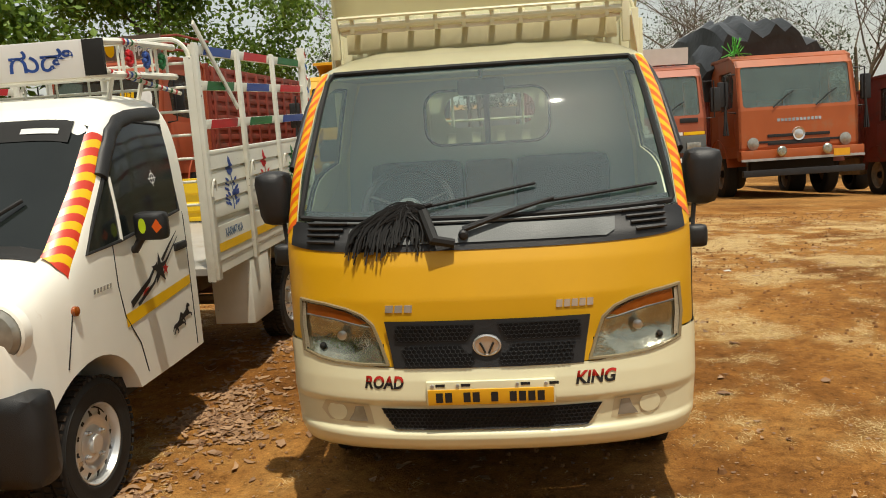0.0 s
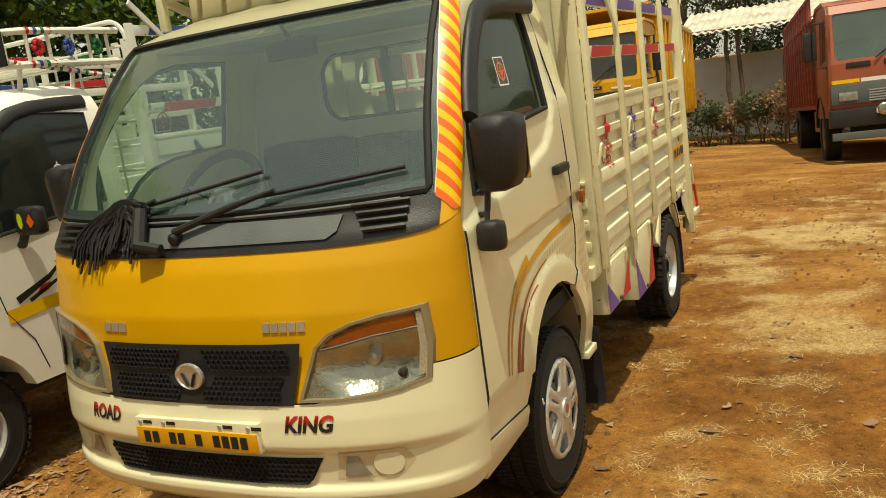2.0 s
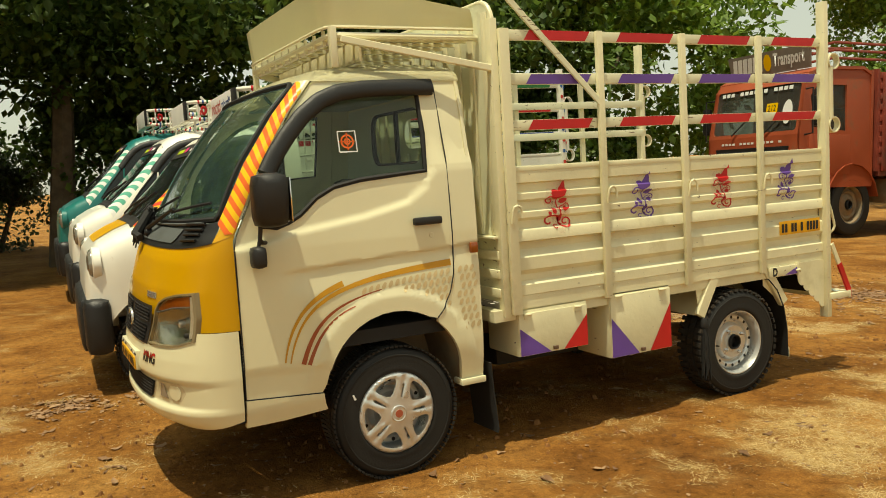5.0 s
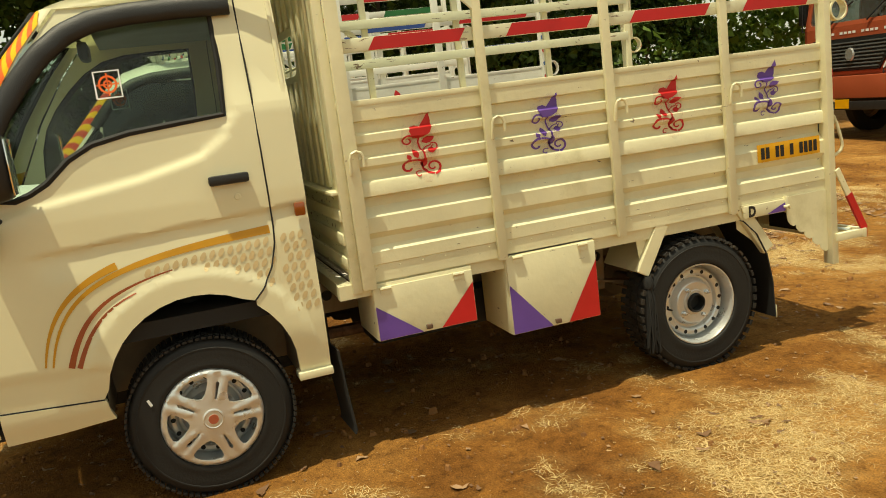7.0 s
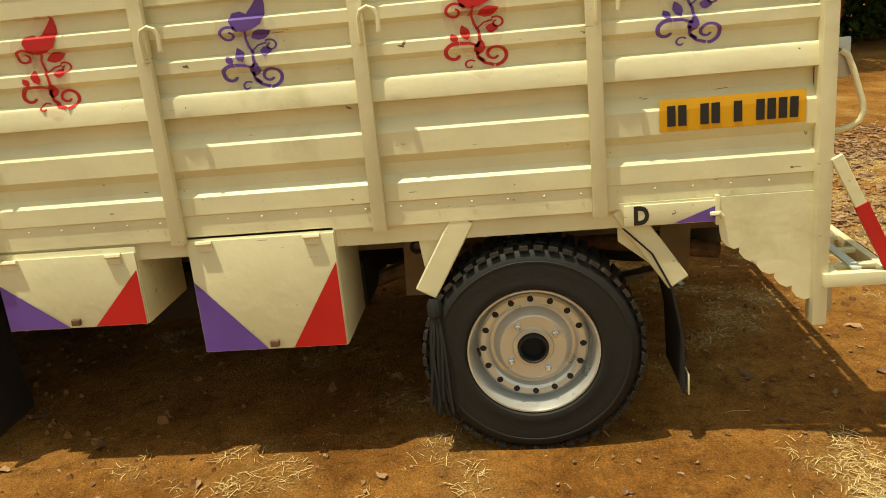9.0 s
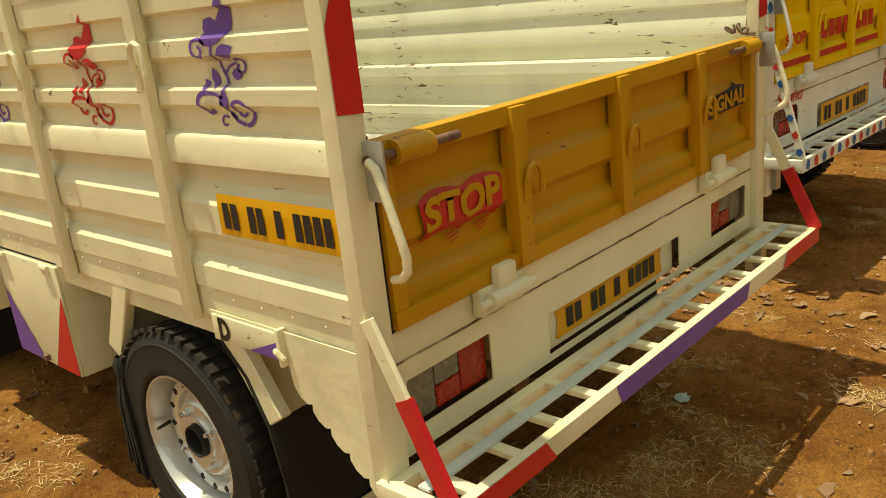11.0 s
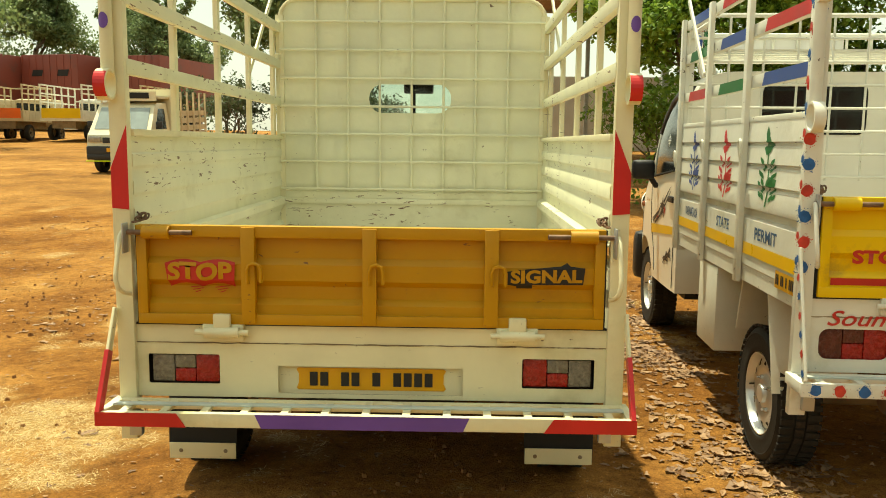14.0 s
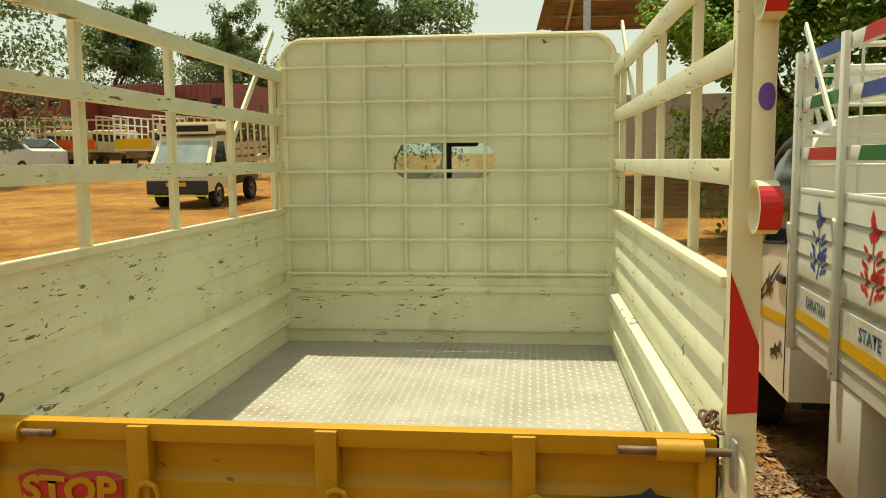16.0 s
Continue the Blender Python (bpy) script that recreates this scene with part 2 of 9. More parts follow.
# ---- mesh helpers ----
def part(name, bm, material, parent=None, label="", sharp=32, smooth=True):
    """Links a bmesh as one mesh object under a thing or part."""
    bmesh.ops.recalc_face_normals(bm, faces=bm.faces)
    me = bpy.data.meshes.new(name)
    bm.to_mesh(me)
    bm.free()
    if smooth:
        me.shade_smooth()
        me.set_sharp_from_angle(angle=radians(sharp))
    for one in material if isinstance(material, (list, tuple)) else [material]:
        me.materials.append(one)
    ob = new(name, me)
    if parent:
        ob.parent = parent
    if label:
        tagged(ob, label)
    return ob


def thing(name, label, category, m=None, group="", kind=""):
    ob = new(name)
    ob.empty_display_size = 0.2
    if m is not None:
        ob.matrix_world = m
    return tagged(ob, label, category, group, kind)


def BM():
    return bmesh.new()


def box(bm, x0, x1, y0, y1, z0, z1, b=0.0):
    r = bmesh.ops.create_cube(bm, size=1.0, matrix=Matrix.Translation(((x0 + x1) / 2, (y0 + y1) / 2, (z0 + z1) / 2)) @ Matrix.Diagonal((abs(x1 - x0), abs(y1 - y0), abs(z1 - z0), 1)))
    if b:
        bmesh.ops.bevel(bm, geom=list({e for v in r["verts"] for e in v.link_edges}), offset=b, segments=2, affect="EDGES", profile=0.6)
    return bm


def beam(bm, p, q, w, h, up=(0, 0, 1), b=0.0):
    """A square bar from p to q, w wide and h deep along up."""
    p, q = Vector(p), Vector(q)
    d = (q - p).normalized()
    s = d.cross(Vector(up))
    s = s.normalized() if s.length > 1e-4 else Vector((1, 0, 0))
    u = s.cross(d).normalized()
    m = Matrix((s, d, u)).transposed().to_4x4()
    m.translation = (p + q) / 2
    r = bmesh.ops.create_cube(bm, size=1.0, matrix=m @ Matrix.Diagonal((w, (q - p).length, h, 1)))
    if b:
        bmesh.ops.bevel(bm, geom=list({e for v in r["verts"] for e in v.link_edges}), offset=b, segments=1, affect="EDGES")
    return bm


def tube(bm, pts, r, n=8, caps=True, closed=False):
    """A round bar along points; r may be a list."""
    pts = [Vector(p) for p in pts]
    rs = r if isinstance(r, (list, tuple)) else [r] * len(pts)
    rings, ref = [], None
    for i, p in enumerate(pts):
        a = pts[i - 1] if (i or closed) else p
        c = pts[(i + 1) % len(pts)] if (i < len(pts) - 1 or closed) else p
        d = (c - a).normalized()
        if ref is None:
            ref = d.orthogonal().normalized()
        ref = (ref - d * ref.dot(d)).normalized()
        s = d.cross(ref)
        rings.append([bm.verts.new(p + (ref * math.cos(k * 2 * math.pi / n) + s * math.sin(k * 2 * math.pi / n)) * rs[i]) for k in range(n)])
    m = len(rings)
    for i in range(m if closed else m - 1):
        a, c = rings[i], rings[(i + 1) % m]
        for k in range(n):
            bm.faces.new((a[k], a[(k + 1) % n], c[(k + 1) % n], c[k]))
    if caps and not closed:
        bm.faces.new(rings[0]), bm.faces.new(rings[-1])
    return bm


def rev(bm, prof, c, axis="x", n=32, flip=1):
    """Turns a profile of (radius, offset along the axis) round an axis through c."""
    c = Vector(c)
    ax = {"x": (Vector((1, 0, 0)), Vector((0, 1, 0)), Vector((0, 0, 1))), "y": (Vector((0, 1, 0)), Vector((0, 0, 1)), Vector((1, 0, 0))), "z": (Vector((0, 0, 1)), Vector((1, 0, 0)), Vector((0, 1, 0)))}[axis]
    rings = []
    for r, h in prof:
        base = c + ax[0] * h * flip
        rings.append([base] if r < 1e-6 else [base + (ax[1] * math.cos(k * 2 * math.pi / n) + ax[2] * math.sin(k * 2 * math.pi / n)) * r for k in range(n)])
    vs = [[bm.verts.new(p) for p in ring] for ring in rings]
    for a, d in zip(vs, vs[1:]):
        for k in range(n):
            k2 = (k + 1) % n
            if len(a) == 1 and len(d) == 1:
                break
            if len(a) == 1:
                bm.faces.new((a[0], d[k], d[k2]))
            elif len(d) == 1:
                bm.faces.new((a[k], a[k2], d[0]))
            else:
                bm.faces.new((a[k], a[k2], d[k2], d[k]))
    return bm


def strip(bm, p, q, depth):
    """A folded sheet between two rows of points, with its back face set off by depth."""
    d = Vector(depth)
    f = [[bm.verts.new(Vector(v)) for v in row] for row in (p, q)]
    k = [[bm.verts.new(Vector(v) + d) for v in row] for row in (p, q)]
    n = len(p)
    for i in range(n - 1):
        bm.faces.new((f[0][i], f[0][i + 1], f[1][i + 1], f[1][i]))
        bm.faces.new((k[0][i + 1], k[0][i], k[1][i], k[1][i + 1]))
        for r in (0, 1):
            bm.faces.new((f[r][i], f[r][i + 1], k[r][i + 1], k[r][i]))
    for i in (0, n - 1):
        bm.faces.new((f[0][i], f[1][i], k[1][i], k[0][i]))
    return bm


def rrect(a0, a1, b0, b1, r, n=5):
    pts = []
    for ca, cb, s in ((a1 - r, b1 - r, 0), (a0 + r, b1 - r, 90), (a0 + r, b0 + r, 180), (a1 - r, b0 + r, 270)):
        pts += [(ca + r * math.cos(radians(s + 90 * k / n)), cb + r * math.sin(radians(s + 90 * k / n))) for k in range(n + 1)]
    return pts


def flat(polys, holes=(), cuts_a=(), cuts_b=()):
    """A flat sheet in a, b (as x, y of the bmesh) from outlines, with holes, cut along lines of constant a and b."""
    bm = BM()
    if holes:
        for ring in list(polys) + list(holes):
            vs = [bm.verts.new((a, b, 0)) for a, b in ring]
            for i in range(len(vs)):
                bm.edges.new((vs[i - 1], vs[i]))
        bmesh.ops.triangle_fill(bm, edges=list(bm.edges), use_beauty=True, normal=(0, 0, 1))
    else:
        for ring in polys:
            vs = [bm.verts.new((a, b, 0)) for a, b in ring]
            bm.faces.new(vs)
        bm.normal_update()
        bmesh.ops.triangulate(bm, faces=list(bm.faces))
    for axis, cuts in ((0, cuts_a), (1, cuts_b)):
        for c in cuts:
            co, no = [0, 0, 0], [0, 0, 0]
            co[axis], no[axis] = c, 1
            bmesh.ops.bisect_plane(bm, geom=list(bm.verts) + list(bm.edges) + list(bm.faces), dist=1e-6, plane_co=co, plane_no=no)
    return bm


def mapped(bm, fn, thick=0.0, outward=None):
    """Bends a flat sheet with fn(a, b) -> place; thick gives it a back at fn(a, b) - outward * thick."""
    bm.verts.ensure_lookup_table()
    flats = {v: (v.co.x, v.co.y) for v in bm.verts}
    if thick:
        rim = [e for e in bm.edges if e.is_boundary]
        faces = list(bm.faces)
        twin = {v: bm.verts.new(v.co) for v in list(bm.verts)}
        for f in faces:
            bm.faces.new([twin[v] for v in reversed(f.verts)])
        for e in rim:
            a, b = e.verts
            bm.faces.new((a, b, twin[b], twin[a]))
        for v, t in twin.items():
            t.co = Vector(fn(*flats[v])) - Vector(outward) * thick
    for v, ab in flats.items():
        v.co = fn(*ab)
    return bm


def ribbon(pts, w0, w1=None):
    """A stroke of changing width along points, as four-cornered pieces."""
    w1 = w0 if w1 is None else w1
    out, n = [], len(pts)
    sides = []
    for i, p in enumerate(pts):
        a, c = Vector(pts[max(i - 1, 0)]), Vector(pts[min(i + 1, n - 1)])
        d = (c - a).normalized()
        w = (w0 + (w1 - w0) * i / (n - 1)) / 2
        sides.append(((p[0] - d.y * w, p[1] + d.x * w), (p[0] + d.y * w, p[1] - d.x * w)))
    for s, t in zip(sides, sides[1:]):
        out.append([s[0], s[1], t[1], t[0]])
    return out


def arc(cx, cy, r0, r1, a0, a1, n=14):
    return [(cx + (r0 + (r1 - r0) * k / n) * math.cos(radians(a0 + (a1 - a0) * k / n)), cy + (r0 + (r1 - r0) * k / n) * math.sin(radians(a0 + (a1 - a0) * k / n))) for k in range(n + 1)]


def leafshape(x, y, ang, length, width):
    c, s = math.cos(radians(ang)), math.sin(radians(ang))
    raw = [(0, 0), (0.25, 0.42), (0.55, 0.5), (0.8, 0.28), (1, 0), (0.8, -0.28), (0.55, -0.5), (0.25, -0.42)]
    return [(x + c * u * length - s * v * width, y + s * u * length + c * v * width) for u, v in raw]


def text_bm(words, size, bold=0.0, shear=0.0):
    """Flat letters with Blender's own font, from the lower left corner, as a bmesh in a, b; returns it and its width."""
    cu = bpy.data.curves.new("letters", "FONT")
    cu.body, cu.size, cu.offset, cu.shear, cu.resolution_u = words, size, bold, shear, 3
    ob = bpy.data.objects.new("letters", cu)
    scene.collection.objects.link(ob)
    me = bpy.data.meshes.new_from_object(ob.evaluated_get(bpy.context.evaluated_depsgraph_get()))
    bm = BM()
    bm.from_mesh(me)
    bpy.data.objects.remove(ob), bpy.data.curves.remove(cu), bpy.data.meshes.remove(me)
    xs, ys = [v.co.x for v in bm.verts], [v.co.y for v in bm.verts]
    lo, hi, base = min(xs), max(xs), min(ys)
    for v in bm.verts:
        v.co.x -= lo
        v.co.y -= base
    bm.normal_update()
    return bm, hi - lo


def letters(name, words, width, height, fn, material, parent, bold=0.0, shear=0.0, label="", thick=0.0, outward=(0, 0, 1), cuts=()):
    """Letters stretched to a width and height and laid on a surface by fn(a, b)."""
    bm, w = text_bm(words, 1.0, bold, shear)
    hi = max(v.co.y for v in bm.verts)
    for v in bm.verts:
        v.co.x *= width / w
        v.co.y *= height / hi
    for c in cuts:
        bmesh.ops.bisect_plane(bm, geom=list(bm.verts) + list(bm.edges) + list(bm.faces), dist=1e-6, plane_co=(0, c, 0), plane_no=(0, 1, 0))
    return part(name, mapped(bm, fn, thick, outward), material, parent, label, smooth=False)


def decal(name, polys, fn, material, parent, label="", cuts_a=(), cuts_b=(), thick=0.0, outward=(0, 0, 1)):
    return part(name, mapped(flat(polys, (), cuts_a, cuts_b), fn, thick, outward), material, parent, label, smooth=False)


def plate_bars(name, groups, fn, parent, width, height):
    """The characters of a number plate as plain upright bars, each a part."""
    step, k = width / (sum(groups) + len(groups) - 1), 0
    for g in groups:
        for _ in range(g):
            a, b = k * step + step * 0.12, k * step + step * 0.88
            decal(name, [[(a, 0), (b, 0), (b, height), (a, height)]], fn, INK, parent)
            k += 1
        k += 1

# ---- ground ----
def ground_z(x, y):
    s = lambda t: t * t / (t + 1.5) if t > 0 else 0.0
    back, front = s(min(y, 26) - 3.15), s(0.5 - max(y, -45))
    lump = 0.018 * noise.noise((x * 0.7, y * 0.7, 0.3)) + 0.06 * noise.noise((x * 0.13, y * 0.13, 4.1)) * min(1.0, math.hypot(x, y - 2) / 12)
    near = min(1.0, max(0.0, (math.hypot(x * 0.9, (y - 2) * 0.6) - 1.2) / 2))
    fall = min(0.10, max(0.03, 0.066 + 0.0028 * x))
    return -0.021 - fall * back + 0.044 * front + lump * near


STRAW_SPOTS = ((1.62, 2.45, 0.30), (2.12, 2.40, 0.40), (1.48, 3.1, 0.38), (1.42, 1.98, 0.18), (1.15, 1.4, 0.14), (1.1, 3.9, 0.35), (2.4, 4.2, 0.5), (1.3, 5.4, 0.9), (3.6, 4.8, 0.8), (2.6, 6.6, 1.1), (4.6, 7.5, 1.2), (-0.9, 4.9, 0.7), (-2.3, 5.6, 0.8), (0.9, 4.6, 0.35), (1.9, 0.6, 0.25), (2.3, -0.4, 0.3), (1.4, -1.6, 0.25), (3.4, 1.5, 0.4), (-1.4, -1.0, 0.35), (3.0, 9.5, 1.2), (6.5, 9.5, 1.4), (-3.0, 7.4, 0.9))


def straw_at(x, y):
    """How thickly straw covers the dirt, 0 to 1: ragged patches."""
    f = max(math.exp(-((x - a) ** 2 + (y - b) ** 2) / (r * r)) for a, b, r in STRAW_SPOTS)
    n = 0.40 * noise.noise((x * 1.3, y * 1.3, 7.7)) + 0.60 * noise.noise((x * 3.1, y * 3.1, 2.2)) + 0.42 * noise.noise((x * 8.0, y * 8.0, 5.1))
    return max(0.0, min(1.0, (0.50 * f + 0.80 * n - 0.17) * 2.2))


def dirt_material():
    """Trodden red clay, darker where bare and damp, paler where dust and straw lie."""
    m = bpy.data.materials.new("red_dirt")
    m.use_nodes = True
    n, l = m.node_tree.nodes, m.node_tree.links
    b = n["Principled BSDF"]
    b.inputs["Roughness"].default_value = 0.95
    b.inputs["Specular IOR Level"].default_value = 0.12
    co = n.new("ShaderNodeTexCoord")
    def noi(scale, detail=8, rough=0.6, dist=0.0):
        k = n.new("ShaderNodeTexNoise")
        k.inputs["Scale"].default_value, k.inputs["Detail"].default_value, k.inputs["Roughness"].default_value, k.inputs["Distortion"].default_value = scale, detail, rough, dist
        l.new(co.outputs["Object"], k.inputs["Vector"])
        return k.outputs["Fac"]
    def ramp(fac, stops):
        r = n.new("ShaderNodeValToRGB")
        e = r.color_ramp.elements
        while len(e) < len(stops):
            e.new(0.5)
        for el, (p, c) in zip(e, stops):
            el.position, el.color = p, (*c, 1)
        l.new(fac, r.inputs["Fac"])
        return r.outputs["Color"]
    def mix(fac, a, c, kind="MIX"):
        x = n.new("ShaderNodeMix")
        x.data_type, x.blend_type = "RGBA", kind
        if isinstance(fac, float):
            x.inputs[0].default_value = fac
        else:
            l.new(fac, x.inputs[0])
        l.new(a, x.inputs[6]), l.new(c, x.inputs[7])
        return x.outputs[2]
    def times(a, c):
        x = n.new("ShaderNodeMath")
        x.operation = "MULTIPLY"
        l.new(a, x.inputs[0])
        if isinstance(c, float):
            x.inputs[1].default_value = c
        else:
            l.new(c, x.inputs[1])
        return x.outputs[0]
    def value(color):
        x = n.new("ShaderNodeSeparateColor")
        l.new(color, x.inputs[0])
        return x.outputs[0]
    soil = ramp(noi(0.8, 9, 0.62), [(0.30, (0.155, 0.062, 0.015)), (0.45, (0.260, 0.113, 0.027)), (0.57, (0.355, 0.170, 0.046)), (0.74, (0.50, 0.285, 0.095))])
    scuff = ramp(noi(4.2, 10, 0.70, 1.2), [(0.34, (0.66, 0.62, 0.58)), (0.5, (1.0, 0.99, 0.98)), (0.66, (1.24, 1.24, 1.20))])
    soil = mix(0.85, soil, scuff, "MULTIPLY")
    crumb = ramp(noi(24, 6, 0.72, 0.3), [(0.34, (0.50, 0.46, 0.42)), (0.46, (0.94, 0.93, 0.92)), (0.60, (1.12, 1.11, 1.08)), (0.70, (1.60, 1.58, 1.48))])
    soil = mix(0.85, soil, crumb, "MULTIPLY")
    straw = ramp(noi(60, 5, 0.75, 2.2), [(0.36, (0.26, 0.125, 0.035)), (0.5, (0.56, 0.37, 0.14)), (0.62, (0.90, 0.71, 0.36))])
    at = n.new("ShaderNodeAttribute")
    at.attribute_name = "straw"
    rag = ramp(noi(13, 8, 0.75, 1.0), [(0.36, (0.25, 0.25, 0.25)), (0.56, (1, 1, 1))])
    cover = times(times(at.outputs["Fac"], value(rag)), 0.85)
    col = mix(cover, soil, straw)
    grit = ramp(noi(150, 4, 0.7), [(0.35, (0.56, 0.53, 0.49)), (0.5, (1.0, 1.0, 0.98)), (0.66, (1.42, 1.40, 1.32))])
    col = mix(0.8, col, grit, "MULTIPLY")
    chips = value(ramp(noi(46, 3, 0.6, 0.6), [(0.685, (0, 0, 0)), (0.70, (1, 1, 1))]))
    pale = n.new("ShaderNodeRGB")
    pale.outputs[0].default_value = (0.56, 0.38, 0.20, 1)
    col = mix(chips, col, pale.outputs[0])
    l.new(col, b.inputs["Base Color"])
    add, bu = n.new("ShaderNodeMath"), n.new("ShaderNodeBump")
    add.operation = "ADD"
    l.new(noi(16, 9, 0.74), add.inputs[0]), l.new(times(noi(95, 4, 0.7), 0.7), add.inputs[1])
    bu.inputs["Strength"].default_value, bu.inputs["Distance"].default_value = 0.8, 0.032
    l.new(add.outputs[0], bu.inputs["Height"]), l.new(bu.outputs["Normal"], b.inputs["Normal"])
    return m


DIRT = dirt_material()
def steps(edges):
    out = []
    for (a, b, s) in edges:
        out += list(np.arange(a, b, s))
    return out
gx = steps([(-900, -100, 80), (-100, -20, 5), (-20, -8, 1), (-8, 9, 0.1), (9, 20, 1), (20, 100, 5), (100, 901, 80)])
gy = steps([(-900, -100, 80), (-100, -20, 5), (-20, -6, 1), (-6, 12, 0.1), (12, 24, 1), (24, 100, 4), (100, 901, 80)])
verts = [(x, y, ground_z(x, y)) for x in gx for y in gy]
ny = len(gy)
faces = [(i * ny + j, (i + 1) * ny + j, (i + 1) * ny + j + 1, i * ny + j + 1) for i in range(len(gx) - 1) for j in range(ny - 1)]
me = bpy.data.meshes.new("ground")
me.from_pydata(verts, [], faces)
me.shade_smooth()
me.attributes.new("straw", "FLOAT", "POINT").data.foreach_set("value", [straw_at(x, y) if abs(x) < 10 and -7 < y < 14 else 0.15 for x, y, _ in verts])
me.materials.append(DIRT)
tagged(new("ground", me), "red-brown dirt yard with straw and dry leaves", "ground", kind="structure")

# ---- wheels and the load body that both near trucks have ----
def wheel(parent, x, y, side, style, R=0.295, W=0.165, z=0.27, lugs=True):
    """A wheel: the tyre, with its rim and cover under it. side: +1 where its outer face looks to +x."""
    rim_r = R * 0.612
    bm = BM()
    h = W / 2
    half = [(rim_r - 0.004, 0.80), (rim_r + 0.006, 0.95), (R * 0.68, 0.985), (R * 0.70, 0.965), (R * 0.80, 1.0), (R * 0.865, 0.985), (R * 0.87, 1.0), (R * 0.885, 1.0), (R * 0.89, 0.975), (R * 0.935, 0.92), (R * 0.972, 0.80), (R * 0.985, 0.66), (R * 0.985, 0.30), (R * 0.965, 0.28), (R * 0.965, 0.22), (R * 0.985, 0.20)]
    if not lugs:
        half = [half[0], half[1], half[4], half[9], half[11]]
    prof = [(r, -h * k) for r, k in half] + [(r, h * k) for r, k in reversed(half)] + [(rim_r - 0.004, -h * 0.8)]
    rev(bm, prof, (0, 0, 0), "x", 56 if lugs else 26)
    tyre = part("wheel", bm, RUBBER, parent)
    tyre.location = (x, y, z)
    if lugs:
        bm = BM()
        n, depth, wide = (48, 0.026, 0.080) if style != "cover" else (84, 0.018, 0.052)
        for k in range(n):
            for s in (-1, 1):
                a = 2 * math.pi * (k + 0.25 * s) / n
                m = Matrix.Rotation(a, 4, "X") @ Matrix.Translation((s * h * 0.64, 0, R * (1.0 - depth / 2))) @ Matrix.Rotation(-s * 0.16, 4, "Y")
                r = bmesh.ops.create_cube(bm, size=1, matrix=m @ Matrix.Diagonal((h * 0.62, R * wide, R * depth * 1.5, 1)))
            m = Matrix.Rotation(2 * math.pi * k / n, 4, "X") @ Matrix.Translation((0, 0, R * (1.0 - depth / 2)))
            bmesh.ops.create_cube(bm, size=1, matrix=m @ Matrix.Diagonal((h * 0.40, R * wide * 1.15, R * depth, 1)))
        tagged(part("tread_block", bm, TREAD, tyre, smooth=False), kind="stuff")
    o = side
    bm = BM()
    prof = [(rim_r, h * 0.80), (rim_r * 0.99, h * 0.90), (rim_r * 0.965, h * 0.90), (rim_r * 0.94, h * 0.78), (rim_r * 0.915, h * 0.50), (rim_r * 0.905, h * 0.10), (rim_r * 0.87, h * 0.02), (rim_r * 0.835, h * 0.30), (rim_r * 0.80, h * 0.36), (rim_r * 0.72, h * 0.36), (rim_r * 0.68, h * 0.30), (rim_r * 0.65, h * 0.12), (rim_r * 0.60, h * 0.12), (rim_r * 0.54, h * 0.42), (rim_r * 0.50, h * 0.48), (rim_r * 0.32, h * 0.44), (rim_r * 0.30, h * 0.52), (rim_r * 0.24, h * 0.52), (rim_r * 0.235, h * 0.12), (0, h * 0.12)]
    if style == "cover":
        prof = [(r, v - h * 0.16) for r, v in prof]
    if style == "disc":
        prof = [(rim_r * r, h * v) for r, v in ((1.0, 0.80), (0.99, 0.92), (0.965, 0.92), (0.94, 0.80), (0.91, 0.55), (0.885, 0.46), (0.86, 0.46), (0.83, 0.55), (0.78, 0.62), (0.70, 0.66), (0.60, 0.66), (0.55, 0.60), (0.50, 0.54), (0.45, 0.54), (0.41, 0.60), (0.32, 0.66), (0.24, 0.66), (0.22, 0.84), (0.20, 0.87), (0.0, 0.88))]
    rev(bm, prof if lugs else prof[::3] + prof[-1:], (0, 0, 0), "x", 56 if lugs else 24, o)
    part("rim", bm, SILVER if lugs else CHASSIS, tyre, "silver-painted steel rim" if lugs else "dusty steel rim")
    if lugs and style == "disc":
        tri = [(0.072 * math.cos(radians(t)) * k, 0.105 * math.sin(radians(t)) * k) for t, k in ((90, 1.0), (60, 0.70), (20, 0.62), (-30, 1.0), (-50, 0.92), (-90, 0.62), (-130, 0.92), (-150, 1.0), (160, 0.62), (120, 0.70))]
        shape = mapped(flat([[(rim_r * a, rim_r * b) for a, b in tri]]), lambda a, b: (o * 0.0, a, b), 0.002, (o, 0, 0))
        hole = None
        for k in range(12):
            if hole is None:
                ob = part("vent_hole", shape, BLACK_MATT, tyre, smooth=False)
                hole = ob.data
            else:
                ob = new("vent_hole", hole)
                ob.parent = tyre
            ob.matrix_local = Matrix.Rotation(2 * math.pi * k / 12, 4, "X") @ Matrix.Translation((o * h * 0.635, 0, rim_r * 0.765)) @ Matrix.Rotation(-o * 0.30, 4, "Y")
    elif lugs:
        hole = None
        for k in range(16):
            a = 2 * math.pi * k / 16
            c = ((h * 0.36 - (0 if style == "steel" else h * 0.16)) * o, math.cos(a) * rim_r * 0.76, math.sin(a) * rim_r * 0.76)
            if hole is None:
                bm = BM()
                rev(bm, [(0.0, 0.0015), (0.0080, 0.0015), (0.0095, -0.001), (0, -0.004)], (0, 0, 0), "x", 12, o)
                ob = part("vent_hole", bm, BLACK_MATT, tyre)
                hole = ob.data
            else:
                ob = new("vent_hole", hole)
                ob.parent = tyre
            ob.location = c
